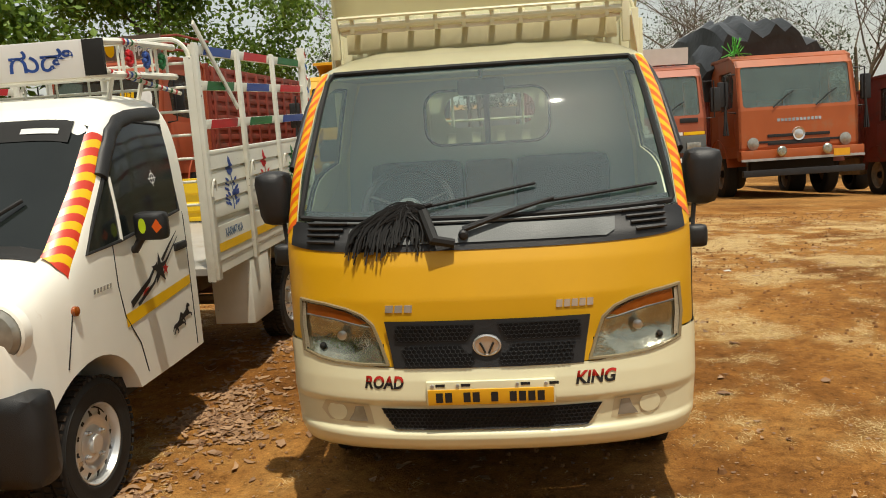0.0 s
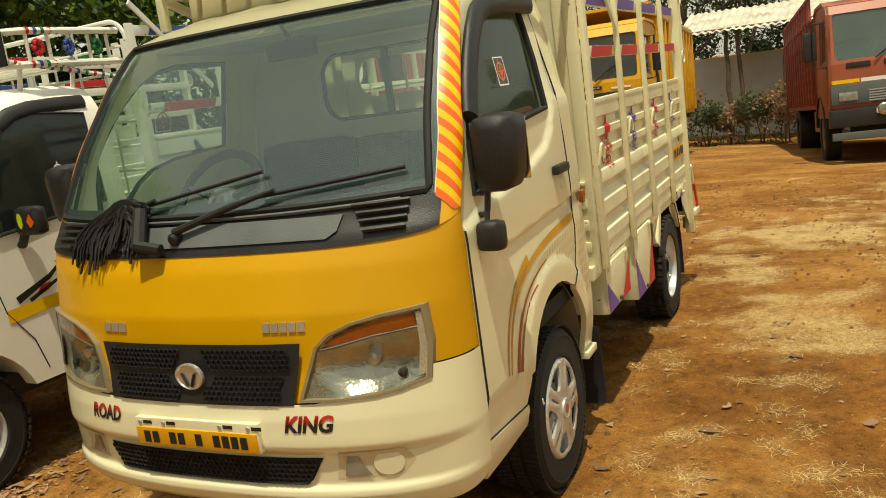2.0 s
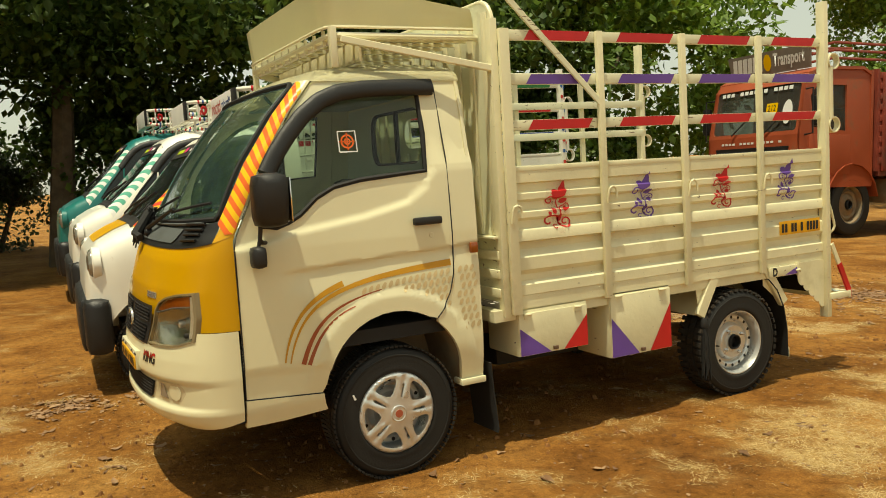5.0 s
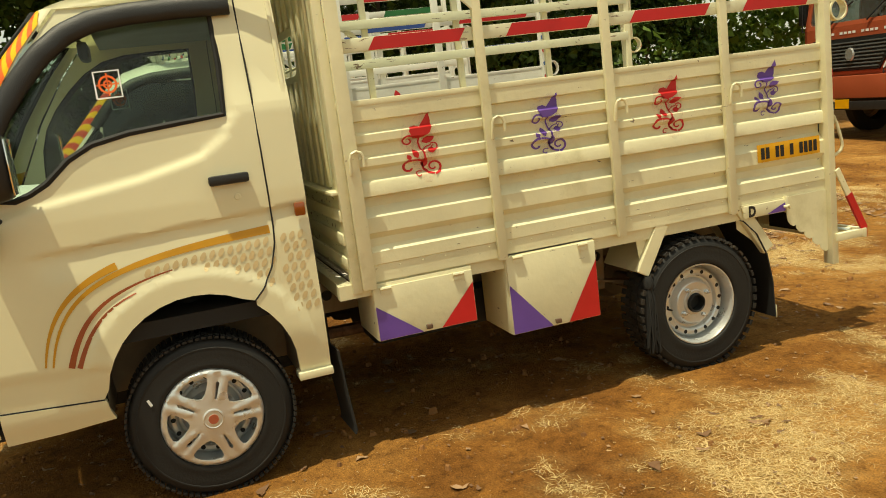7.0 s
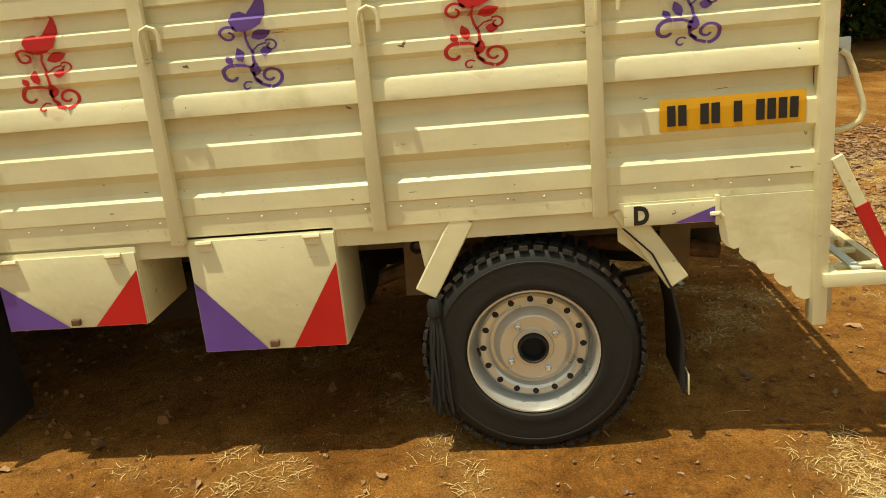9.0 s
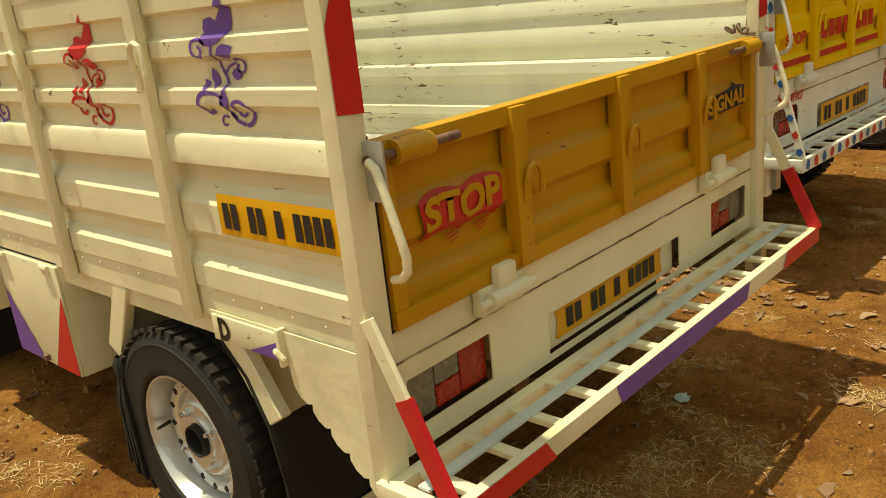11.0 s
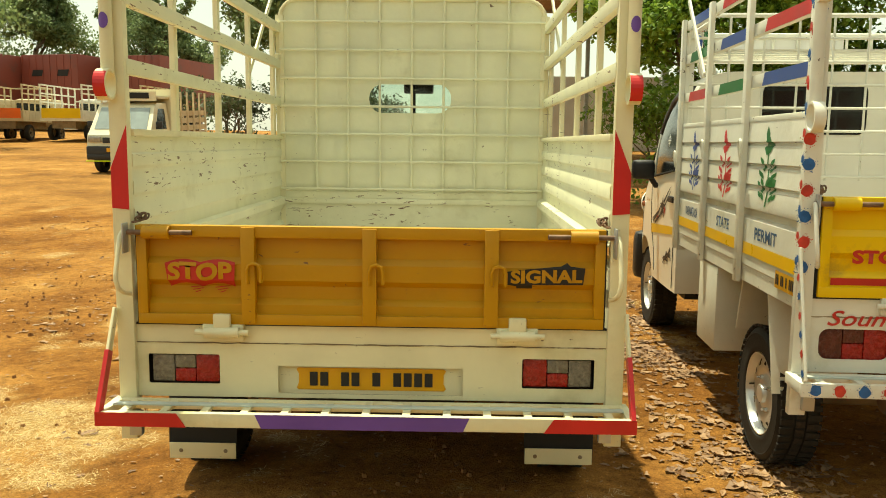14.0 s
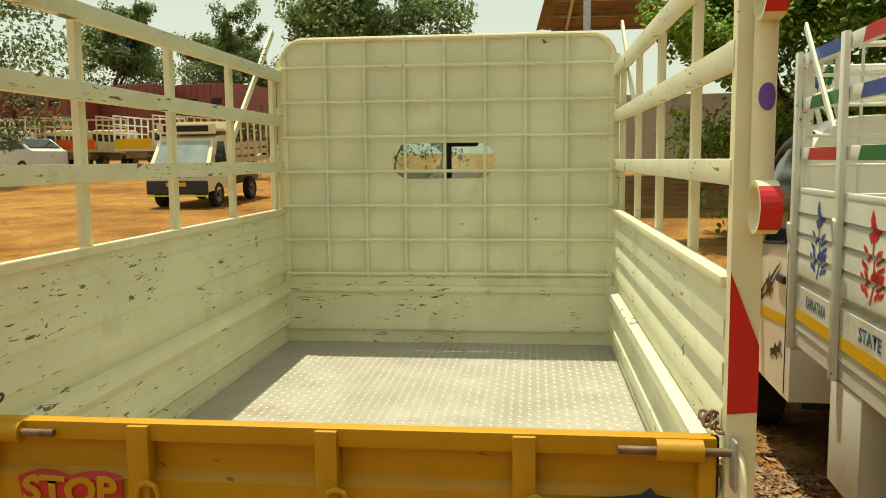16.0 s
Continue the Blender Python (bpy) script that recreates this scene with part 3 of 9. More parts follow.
    if style != "cover":
        for k in range(4 if lugs else 0):
            a = 2 * math.pi * (k + 0.35) / 4
            bm = BM()
            rev(bm, [(0, 0.026), (0.005, 0.025), (0.0055, 0.014), (0.0095, 0.012), (0.0105, 0.0), (0.0105, -0.012)], ((0.58 if style == "disc" else 0.46) * h * o, math.cos(a) * rim_r * 0.40, math.sin(a) * rim_r * 0.40), "x", 6, o)
            part("wheel_nut", bm, CHROME, tyre)
        bm = BM()
        rev(bm, [(rim_r * 0.235, h * 0.3), (rim_r * 0.225, h * 0.68), (rim_r * 0.205, h * 0.70), (rim_r * 0.19, h * 0.66), (rim_r * 0.185, h * 0.25), (0, h * 0.25)], (0, 0, 0), "x", 24, o)
        part("hub", bm, SILVER if style == "disc" else BLACK_MATT, tyre)
        if lugs:
            bm = BM()
            tube(bm, [(h * 0.40 * o, rim_r * -0.84, 0.0), (h * 0.85 * o, rim_r * -0.80, 0.0)], [0.005, 0.004], 7)
            part("valve", bm, BLACK, tyre)
    else:
        # a plastic cover with five broad spokes, each slit along its middle, and rounded windows between them
        rr = rim_r * 1.03
        ring = [(rr * math.cos(radians(t)), rr * math.sin(radians(t))) for t in range(0, 360, 5)]
        holes = []
        for k in range(5):
            mid = 72 * k + 38
            pol = lambda r, d: (rim_r * r * math.cos(radians(mid + d)), rim_r * r * math.sin(radians(mid + d)))
            holes.append([pol(0.50, -9), pol(0.46, 0), pol(0.50, 9), pol(0.60, 16), pol(0.72, 20), pol(0.82, 21), pol(0.87, 18), pol(0.885, 9), pol(0.885, 0), pol(0.885, -9), pol(0.87, -18), pol(0.82, -21), pol(0.72, -20), pol(0.60, -16)])
            mid = 72 * k + 2
            holes.append([pol(0.40, -2.2), pol(0.72, -2.6), pol(0.76, 0), pol(0.72, 2.6), pol(0.40, 2.2)])
        def dome(a, b):
            r, t = math.hypot(a, b) / rim_r, (math.degrees(math.atan2(b, a)) - 2) % 72
            t = min(t, 72 - t)
            v = float(np.interp(r, [0, 0.20, 0.35, 0.6, 0.86, 0.93, 0.98, 1.03], [1.06, 1.08, 1.06, 1.02, 0.97, 1.0, 0.98, 0.80]))
            v += 0.05 * max(0.0, 1 - ((t - 9) / 6.5) ** 2) * max(0.0, min(1.0, (r - 0.3) / 0.15)) * max(0.0, min(1.0, (0.97 - r) / 0.10))
            return (o * h * v, a, b)
        cuts = np.arange(-0.18, 0.181, 0.012)
        part("wheel_cover", mapped(flat([ring], holes, cuts, cuts), dome, 0.010, (o, 0, 0)), SILVER, tyre, "silver five-spoke plastic wheel cover", sharp=40)
        bm = BM()
        rev(bm, [(0.038, h * 1.06), (0.037, h * 1.13), (0.033, h * 1.15), (0.030, h * 1.13), (0, h * 1.14)], (0, 0, 0), "x", 28, o)
        part("centre_cap", bm, SILVER, tyre)
        bm = BM()
        rev(bm, [(0.018, h * 1.137), (0.017, h * 1.15), (0, h * 1.152)], (0, 0, 0), "x", 20, o)
        part("centre_mark", bm, mat("cap_red", (0.42, 0.10, 0.05), 0.4), tyre)
        bm = BM()
        a = radians(152)
        m = Matrix.Translation((o * h * 1.0, math.cos(a) * R * 0.77, math.sin(a) * R * 0.77)) @ Matrix.Rotation(a + 0.9, 4, "X")
        bmesh.ops.create_cube(bm, size=1, matrix=m @ Matrix.Diagonal((0.003, 0.009, 0.026, 1)))
        part("chalk_mark", bm, PAPER, tyre, smooth=False)
    return tyre


SIDE_Z = [0.65, 0.712, 0.716, 0.762, 0.782, 0.812, 0.835, 0.892, 0.93, 0.965, 0.972, 1.016, 1.024, 1.032, 1.068, 1.082, 1.108, 1.118, 1.156, 1.168, 1.196, 1.206, 1.242, 1.248, 1.31]
SIDE_X = [-0.004, -0.004, 0.0, 0.0, -0.020, -0.020, 0.0, 0.0, -0.030, -0.030, 0.004, 0.004, 0.0, -0.016, -0.016, 0.0, 0.0, -0.016, -0.016, 0.0, 0.0, -0.016, -0.016, 0.0, 0.0]


BX = 0.782
Body = collections.namedtuple("Body", "z x posts rails post_w post_top rear_top pipe ring_z head bars gate_lens lens_r brace strut_z")
BODY_RIBBED = Body(SIDE_Z, SIDE_X, (1.53, 2.077, 2.617, 3.178), (1.515, 1.727, 1.93), 0.036, 1.955, 2.16, (1.49, 1.785), (1.455, 1.82), 2.093, (1.017, 0.1584, 7), ((0.494, 0.571, 0.506, 0.596, "red"), (0.572, 0.640, 0.506, 0.550, "red"), (0.572, 0.640, 0.551, 0.596, "clear"), (0.641, 0.714, 0.506, 0.596, "clear")), 0.006, (2.13, 1.60), 0.755)
BOARD_Z = [0.65, 0.712, 0.716, 0.896, 0.906, 0.928, 0.938, 0.950, 1.012, 1.018, 1.026, 1.032, 1.092, 1.098, 1.106, 1.112, 1.172, 1.178, 1.186, 1.192, 1.275]
BOARD_X = [-0.004, -0.004, 0.0, 0.0, -0.024, -0.024, 0.004, 0.006, 0.0, -0.009, -0.009, 0.004, 0.0, -0.009, -0.009, 0.004, 0.0, -0.009, -0.009, 0.004, 0.0]
BODY_BOARDED = Body(BOARD_Z, BOARD_X, (1.49, 2.17, 2.888), (1.42, 1.615, 1.79), 0.052, 1.82, 1.90, (1.30, 1.62), (1.264, 1.65), 1.845, (1.02, 0.118, 7), ((0.492, 0.570, 0.500, 0.604, "red"), (0.571, 0.640, 0.500, 0.552, "red"), (0.571, 0.640, 0.553, 0.604, "dark"), (0.641, 0.720, 0.500, 0.604, "dark")), 0.030, (1.92, 1.50), 0.86)


def side_off(z, body=BODY_RIBBED):
    return float(np.interp(z, body.z, body.x))



def wall_sheet(bm, sx, y0, y1, body, thick=0.004):
    """A pressed side wall: the profile of a body drawn out along y."""
    rows = []
    for y in (y0, y1):
        rows.append([bm.verts.new((sx * (BX + o), y, z)) for z, o in zip(body.z, body.x)] + [bm.verts.new((sx * (BX + o * (0.45 if z > 1.03 else 1.0) - thick - 0.016), y, z)) for z, o in reversed(list(zip(body.z, body.x)))])
    n = len(rows[0])
    for k in range(n):
        f = bm.faces.new((rows[0][k], rows[0][(k + 1) % n], rows[1][(k + 1) % n], rows[1][k]))
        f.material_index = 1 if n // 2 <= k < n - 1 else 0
    bm.faces.new(rows[0]), bm.faces.new(rows[1])


def hook_pts(x, y, z, sx, r=0.024):
    return [(x, y, z - 0.06), (x + sx * 0.01, y, z)] + [(x + sx * 0.012, y + r - r * math.cos(radians(a)), z + r * math.sin(radians(a))) for a in (45, 90, 135, 180)] + [(x + sx * 0.012, y + 2 * r, z - 0.035)]


def slanted(y0, y1, z, h, s=0.03):
    return [(y0, z - h / 2), (y1 - s, z - h / 2), (y1, z + h / 2), (y0 + s, z + h / 2)]


def load_body(P, paint, worn, gate_paint, bands, sheet_front, floor_mat, body=BODY_RIBBED):
    """Floor, corrugated side walls, posts and rails, headboard, tailgate, rear panel and step, all as parts of P."""
    bm = BM()
    box(bm, -0.765, 0.765, 1.48, 3.70, 0.655, 0.690)
    part("bed_floor", bm, floor_mat, P, "grey chequer-plate bed floor")
    for sx in (-1, 1):
        bm = BM()
        wall_sheet(bm, sx, 1.506, 3.70, body)
        top = body.z[-1]
        box(bm, sx * (BX - 0.035), sx * (BX + 0.002), 1.50, 3.70, top - 0.010, top + 0.012, 0.003)
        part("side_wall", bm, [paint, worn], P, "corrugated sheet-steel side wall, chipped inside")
        bm = BM()
        for k in range(23):
            y = 1.57 + k * 0.092
            rev(bm, [(0, 0.0007), (0.002, 0.0005), (0.0034, -0.001)], (sx * (BX + 0.0), y, 0.70), "x", 6, sx)
        tagged(part("rivet", bm, paint, P), kind="stuff")
        for i, y in enumerate(body.posts):
            bm = BM()
            w = body.post_w if i else 0.05
            box(bm, sx * (BX + 0.002), sx * (BX + 0.024), y - w / 2, y + w / 2, 0.642 if i else 0.63, body.post_top, 0.003)
            part("post", bm, paint, P)
            bm = BM()
            tube(bm, hook_pts(sx * (BX + 0.026), y + (0.008 if i else -0.01), 1.175 if i else 1.12, sx), 0.006, 7)
            part("rope_hook", bm, paint, P)
        for r, (z, colour) in enumerate(zip(body.rails, bands)):
            bm = BM()
            box(bm, sx * (BX - 0.028), sx * BX, 1.50, 3.72, z - 0.024, z + 0.024, 0.003)
            rail = part("rail", bm, worn, P)
            for i in range(len(body.posts)):
                a, b = (*body.posts, 3.70)[i : i + 2]
                L = b - a
                c = colour[i % len(colour)]
                fn = lambda u, v: (sx * (BX + 0.002), u, v)
                decal("painted_band", [slanted(a + L * 0.22, b - L * 0.08, z, 0.046)], fn, c, rail)
        bm = BM()
        box(bm, sx * (BX - 0.025), sx * (BX + 0.030), 3.70, 3.735, 0.32, body.rear_top, 0.003)
        post = part("rear_post", bm, paint, P, "square rear corner post")
        bm = BM()
        tube(bm, [(sx * 0.800, 3.757, body.pipe[0]), (sx * 0.800, 3.757, body.pipe[1])], 0.02, 12)
        part("pipe", bm, paint, post)
        for z in body.ring_z:
            bm = BM()
            rev(bm, [(0.047, -0.018), (0.047, 0.018), (0.040, 0.018), (0.040, -0.018), (0.047, -0.018)], (sx * 0.800, 3.778, z), "x", 28)
            part("ring", bm, paint, post)
        bm = BM()
        pts = [(0.776, 3.752, 1.000), (0.778, 3.768, 0.990), (0.779, 3.782, 0.955), (0.779, 3.806, 0.880), (0.778, 3.812, 0.855), (0.774, 3.806, 0.832), (0.766, 3.785, 0.815), (0.756, 3.755, 0.805)]
        tube(bm, [(sx * px, py, pz) for px, py, pz in pts], 0.0075, 12)
        part("lever", bm, paint, post, "bent tailgate lever")
        bm = BM()
        box(bm, sx * 0.764, sx * 0.770, 3.735, 3.778, 0.935, 1.030, 0.003)
        part("latch_plate", bm, STEEL, post, "galvanised latch plate")
    # headboard: a sheet with welded bars inside and pressed ribs outside
    HB, HT, HW = 1.490, body.head, 0.758
    if sheet_front:
        out = rrect(-HW, HW, 0.99, HT, 0.107)
        hole = rrect(-0.227, 0.246, 1.457, 1.620, 0.076)
        part("headboard", mapped(flat([out], [hole]), lambda a, b: (a, HB, b), 0.004, (0, 1, 0)), CREAM_HEAD, P, "cream sheet headboard with a slot window", smooth=False)
        bm = BM()
        box(bm, -HW, HW, HB - 0.012, HB + 0.010, 0.69, 1.0)
        for z in (0.75, 0.93):
            box(bm, -HW, HW, HB + 0.010, HB + 0.024, z, z + 0.03, 0.004)
        part("headboard_lower", bm, worn, P)
        for k in range(12):
            x = -0.735 + k * 0.1295
            for z0, z1 in ((1.01, 1.43), (1.65, 2.04)) if abs(x) < 0.28 else ((1.01, 2.04),):
                bm = BM()
                box(bm, x, x + 0.045, HB - 0.016, HB - 0.004, z0, z1, 0.005)
                part("headboard_rib", bm, paint, P)
        bm = BM()
        box(bm, -HW, HW, HB - 0.045, HB - 0.004, 0.992, 1.004, 0.002)
        part("headboard_ledge", bm, paint, P)
        for z in (0.71, 0.80, 0.89):
            bm = BM()
            box(bm, -HW, HW, HB - 0.026, HB - 0.012, z, z + 0.045, 0.006)
            part("headboard_ridge", bm, paint, P)
    for k in range(body.bars[2]):
        bm = BM()
        x = -0.551 + k * 0.1836
        tube(bm, [(x, HB + 0.014, 1.0), (x, HB + 0.014, HT - 0.005)], 0.007, 8)
        part("grid_bar", bm, CREAM_HEAD if sheet_front else worn, P)
        bm = BM()
        z = body.bars[0] + k * body.bars[1]
        tube(bm, [(-HW, HB + 0.022, z), (HW, HB + 0.022, z)], 0.007, 8)
        part("grid_bar", bm, CREAM_HEAD if sheet_front else worn, P)
    bm = BM()
    q, r = HW - 0.107, HT - 0.107
    tube(bm, [(-HW, HB + 0.006, 0.70), (-HW, HB + 0.006, r)] + [(-q + 0.107 * math.cos(radians(a)), HB + 0.006, r + 0.107 * math.sin(radians(a))) for a in range(170, 89, -16)] + [(q + 0.107 * math.cos(radians(a)), HB + 0.006, r + 0.107 * math.sin(radians(a))) for a in range(90, 9, -16)] + [(HW, HB + 0.006, r), (HW, HB + 0.006, 0.70)], 0.012, 8)
    part("headboard_frame", bm, paint, P)
    for sx in (-1, 1):
        bm = BM()
        beam(bm, (sx * 0.785, 1.53, body.brace[0]), (sx * 0.80, 2.08, body.brace[1]), 0.03, 0.012, (1, 0, 0), 0.002)
        part("brace", bm, worn if sheet_front else paint, P)
        bm = BM()
        box(bm, sx * 0.735, sx * 0.782, 1.470, 1.506, 0.62, body.head - 0.09, 0.003)
        part("front_corner", bm, paint, P)
    # tailgate
    gate = BM()
    for z0, z1 in ((0.705, 0.738), (0.985, 1.022)):
        box(gate, -0.742, 0.742, 3.700, 3.735, z0, z1, 0.003)
    for x in (-0.742, 0.71):
        box(gate, x, x + 0.032, 3.700, 3.734, 0.738, 0.985, 0.002)
    g = part("tailgate", gate, gate_paint, P, "closed tailgate with pressed panels and three ribs")
    bm = BM()
    prof = [(0.735, 3.720), (0.768, 3.720), (0.786, 3.698), (0.826, 3.698), (0.846, 3.720), (0.898, 3.720), (0.918, 3.703), (0.965, 3.703), (0.995, 3.703)]
    strip(bm, [(-0.72, y, z) for z, y in prof], [(0.72, y, z) for z, y in prof], (0, -0.006, 0))
    part("panel", bm, gate_paint, g)
    for x in (-0.385, 0.0, 0.385):
        bm = BM()
        box(bm, x - 0.022, x + 0.022, 3.712, 3.745, 0.712, 1.018, 0.002)
        part("rib", bm, gate_paint, g)
        bm = BM()
        r = 0.022
        tube(bm, [(x, 3.748, 0.84), (x, 3.752, 0.88)] + [(x - r + r * math.cos(radians(t)), 3.755, 0.885 + r * math.sin(radians(t))) for t in (0, 45, 90, 135, 180)] + [(x - 2 * r, 3.755, 0.845)], 0.006, 7)
        part("gate_hook", bm, gate_paint, g)
    for sx in (-1, 1):
        bm = BM()
        tube(bm, [(sx * 0.63, 3.742, 1.0), (sx * 0.715, 3.742, 1.0)], 0.021, 12)
        sl = part("bolt_sleeve", bm, gate_paint, g)
        bm = BM()
        tube(bm, [(sx * 0.56, 3.745, 1.0), (sx * 0.775, 3.745, 1.0)], 0.008, 16)
        part("bolt", bm, RUSTY, sl)
        for k in range(6):
            bm = BM()
            c = Vector((sx * (0.752 - 0.010 * (k % 3)), 3.712 - 0.010 * k, 1.030 + 0.010 * k - 0.0015 * k * k))
            m = Matrix.Translation(c) @ Matrix.Rotation(k * 1.3, 4, "Y") @ Matrix.Rotation(0.5 * k, 4, "X")
            tube(bm, [m @ Vector((0.008 * math.cos(radians(t)), 0.014 * math.sin(radians(t)), 0)) for t in range(0, 360, 36)], 0.0034, 6, closed=True)
            part("chain_link", bm, RUSTY, g)
        bm = BM()
        box(bm, sx * 0.47 - 0.028, sx * 0.47 + 0.028, 3.735, 3.757, 0.690, 0.742, 0.008)
        box(bm, sx * 0.47 - 0.066, sx * 0.47 + 0.066, 3.718, 3.740, 0.652, 0.706, 0.004)
        tube(bm, [(sx * 0.47 - 0.055, 3.752, 0.683), (sx * 0.47 + 0.055, 3.752, 0.683)], 0.017, 14)
        hg = part("hinge", bm, paint, P)
        bm = BM()
        tube(bm, [(sx * 0.47 - 0.085, 3.752, 0.683), (sx * 0.47 + 0.085, 3.752, 0.683)], 0.009, 10)
        part("hinge_pin", bm, paint, hg)
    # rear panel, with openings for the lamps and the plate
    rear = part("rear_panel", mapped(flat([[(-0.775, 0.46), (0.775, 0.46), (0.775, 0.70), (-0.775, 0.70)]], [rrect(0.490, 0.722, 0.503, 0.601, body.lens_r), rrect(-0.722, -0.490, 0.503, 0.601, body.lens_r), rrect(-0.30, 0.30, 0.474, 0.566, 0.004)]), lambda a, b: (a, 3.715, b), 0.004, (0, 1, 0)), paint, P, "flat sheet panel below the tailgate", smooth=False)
    bm = BM()
    box(bm, -0.305, 0.305, 3.675, 3.690, 0.468, 0.572)
    part("plate_recess", bm, paint, rear)
    # solid black strips put the gap's shade round the tailgate
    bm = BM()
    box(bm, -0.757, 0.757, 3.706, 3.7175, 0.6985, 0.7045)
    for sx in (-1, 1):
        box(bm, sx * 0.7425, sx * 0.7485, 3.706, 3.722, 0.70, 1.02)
    part("gate_gap", bm, BLACK_MATT, rear, "black strips for the shaded gap round the tailgate", smooth=False)
    bm = BM()
    rnd2 = random.Random(12)
    pts = [(-0.757 + 1.514 * k / 60, 3.7160 + rnd2.uniform(0, 0.001), 0.640 + rnd2.gauss(0, 0.0007)) for k in range(61)]
    tube(bm, pts, [rnd2.uniform(0.0014, 0.0028) for _ in pts], 5)
    part("weld_seam", bm, SEAM, rear)
    for sx in (-1, 1):
        bm = BM()
        box(bm, sx * 0.46, sx * 0.752, 3.655, 3.672, 0.47, 0.640)
        lamp = part("tail_lamp", bm, BLACK_MATT, P)
        for x0, x1, z0, z1, m in body.gate_lens:
            bm = BM()
            box(bm, sx * x0, sx * x1, 3.672, 3.703, z0, z1, 0.006)
            part("lens", bm, {"red": REDLENS, "clear": TAILCLEAR, "dark": TAILDARK}[m], lamp)
    # step
    bm = BM()
    box(bm, -0.826, 0.826, 3.870, 3.892, 0.418, 0.462, 0.003)
    step = part("step", bm, paint, P, "ladder-like rear step with painted bands")
    bm = BM()
    box(bm, -0.80, 0.80, 3.735, 3.760, 0.43, 0.460, 0.002)
    for sx in (-1, 1):
        box(bm, sx * 0.80, sx * 0.826, 3.72, 3.87, 0.425, 0.460, 0.002)
    part("step_frame", bm, paint, step)
    for k in range(13):
        x = -0.75 + k * 0.125
        bm = BM()
        box(bm, x - 0.012, x + 0.012, 3.760, 3.870, 0.448, 0.460, 0.001)
        part("slat", bm, paint, step)
    bm = BM()
    box(bm, -0.80, 0.80, 3.795, 3.820, 0.461, 0.467, 0.001)
    part("centre_bar", bm, mat("pale_blue_bar", (0.55, 0.62, 0.58), 0.5), step)
    for sx in (-1, 1):
        bm = BM()
        beam(bm, (sx * 0.812, 3.74, body.strut_z), (sx * 0.814, 3.885, 0.465), 0.010, 0.03, (0, 1, 0.4), 0.002)
        part("strut", bm, paint, step)
        bm = BM()
        box(bm, sx * 0.735, sx * 0.775, 3.735, 3.76, 0.34, 0.42, 0.002)
        part("bracket", bm, STEEL, step)
    return rear, step, g

# ---- the yellow and cream mini truck ----
def cab_w(z):
    return float(np.interp(z, [0.33, 0.40, 0.55, 1.05, 1.33, 1.60, 1.74], [0.735, 0.758, 0.768, 0.765, 0.752, 0.705, 0.668]))


def cab_side_y(z):
    return float(np.interp(z, [0.33, 1.10, 1.40, 1.60, 1.74], [0.235, 0.235, 0.385, 0.520, 0.640]))


def cab_D(z):
    return float(np.interp(z, [0.33, 0.352, 0.372, 0.400, 0.418, 0.430, 0.52, 0.534, 0.546, 0.565, 0.62, 0.68, 0.75, 0.90, 1.02, 1.08, 1.14, 1.74], [0.255, 0.295, 0.315, 0.327, 0.324, 0.308, 0.309, 0.322, 0.329, 0.328, 0.321, 0.305, 0.288, 0.272, 0.235, 0.205, 0.175, 0.11]))


def skin_y(x, z, off=0.0):
    w = cab_w(z)
    t = min(abs(x) / w, 0.999)
    return cab_side_y(z) - cab_D(z) + cab_D(z) * (1 - (1 - t**2.35) ** (1 / 2.35)) - off


def skin(x, z, off=0.0):
    """A point of the cab's front skin, off metres proud of it."""
    e = 0.004
    n = Vector((-(skin_y(x + e, z) - skin_y(x - e, z)) / (2 * e), 1, -(skin_y(x, z + e) - skin_y(x, z - e)) / (2 * e))).normalized()
    return Vector((x, skin_y(x, z), z)) - n * off


def skin_patch(zlo, zhi, u0, u1, off=0.0, nu=48, nv=14, back=0.0):
    """A strip of the front skin: zlo and zhi are functions of the place across, u from -1 to 1."""
    bm = BM()
    grid = []
    for i in range(nu + 1):
        u = u0 + (u1 - u0) * i / nu
        s = math.sin(u * math.pi / 2)
        col = []
        for j in range(nv + 1):
            z = zlo(u) + (zhi(u) - zlo(u)) * j / nv
            w = cab_w(z)
            x = w * math.copysign(abs(s) ** (2 / 2.35), s)
            c = math.cos(u * math.pi / 2)
            y = cab_side_y(z) - cab_D(z) + cab_D(z) * (1 - abs(c) ** (2 / 2.35))
            col.append(bm.verts.new((x * (1 + off * 0.8), y - off, z)))
        grid.append(col)
    for a, b in zip(grid, grid[1:]):
        for j in range(nv):
            bm.faces.new((a[j], b[j], b[j + 1], a[j + 1]))
    return bm


def front_sheet(name, polys, material, parent, off, label="", step=0.03, holes=(), thick=0.0):
    xs = [p[0] for ring in polys for p in ring]
    zs = [p[1] for ring in polys for p in ring]
    ca = np.arange(min(xs) + step, max(xs), step)
    cb = np.arange(min(zs) + step, max(zs), step)
    return part(name, mapped(flat(polys, holes, ca, cb), lambda a, b: skin(a, b, off), thick, (0, -1, 0)), material, parent, label, sharp=50)


def hexes(x0, x1, z0, z1, r, inside):
    """Centres of a honeycomb that lie inside an outline."""
    out, row, z = [], 0, z0
    while z <= z1:
        x = x0 + (r * 0.87 if row % 2 else 0)
        while x <= x1:
            if inside(x, z):
                out.append((x, z))
            x += r * 1.74
        z += r * 1.40
        row += 1
    return out


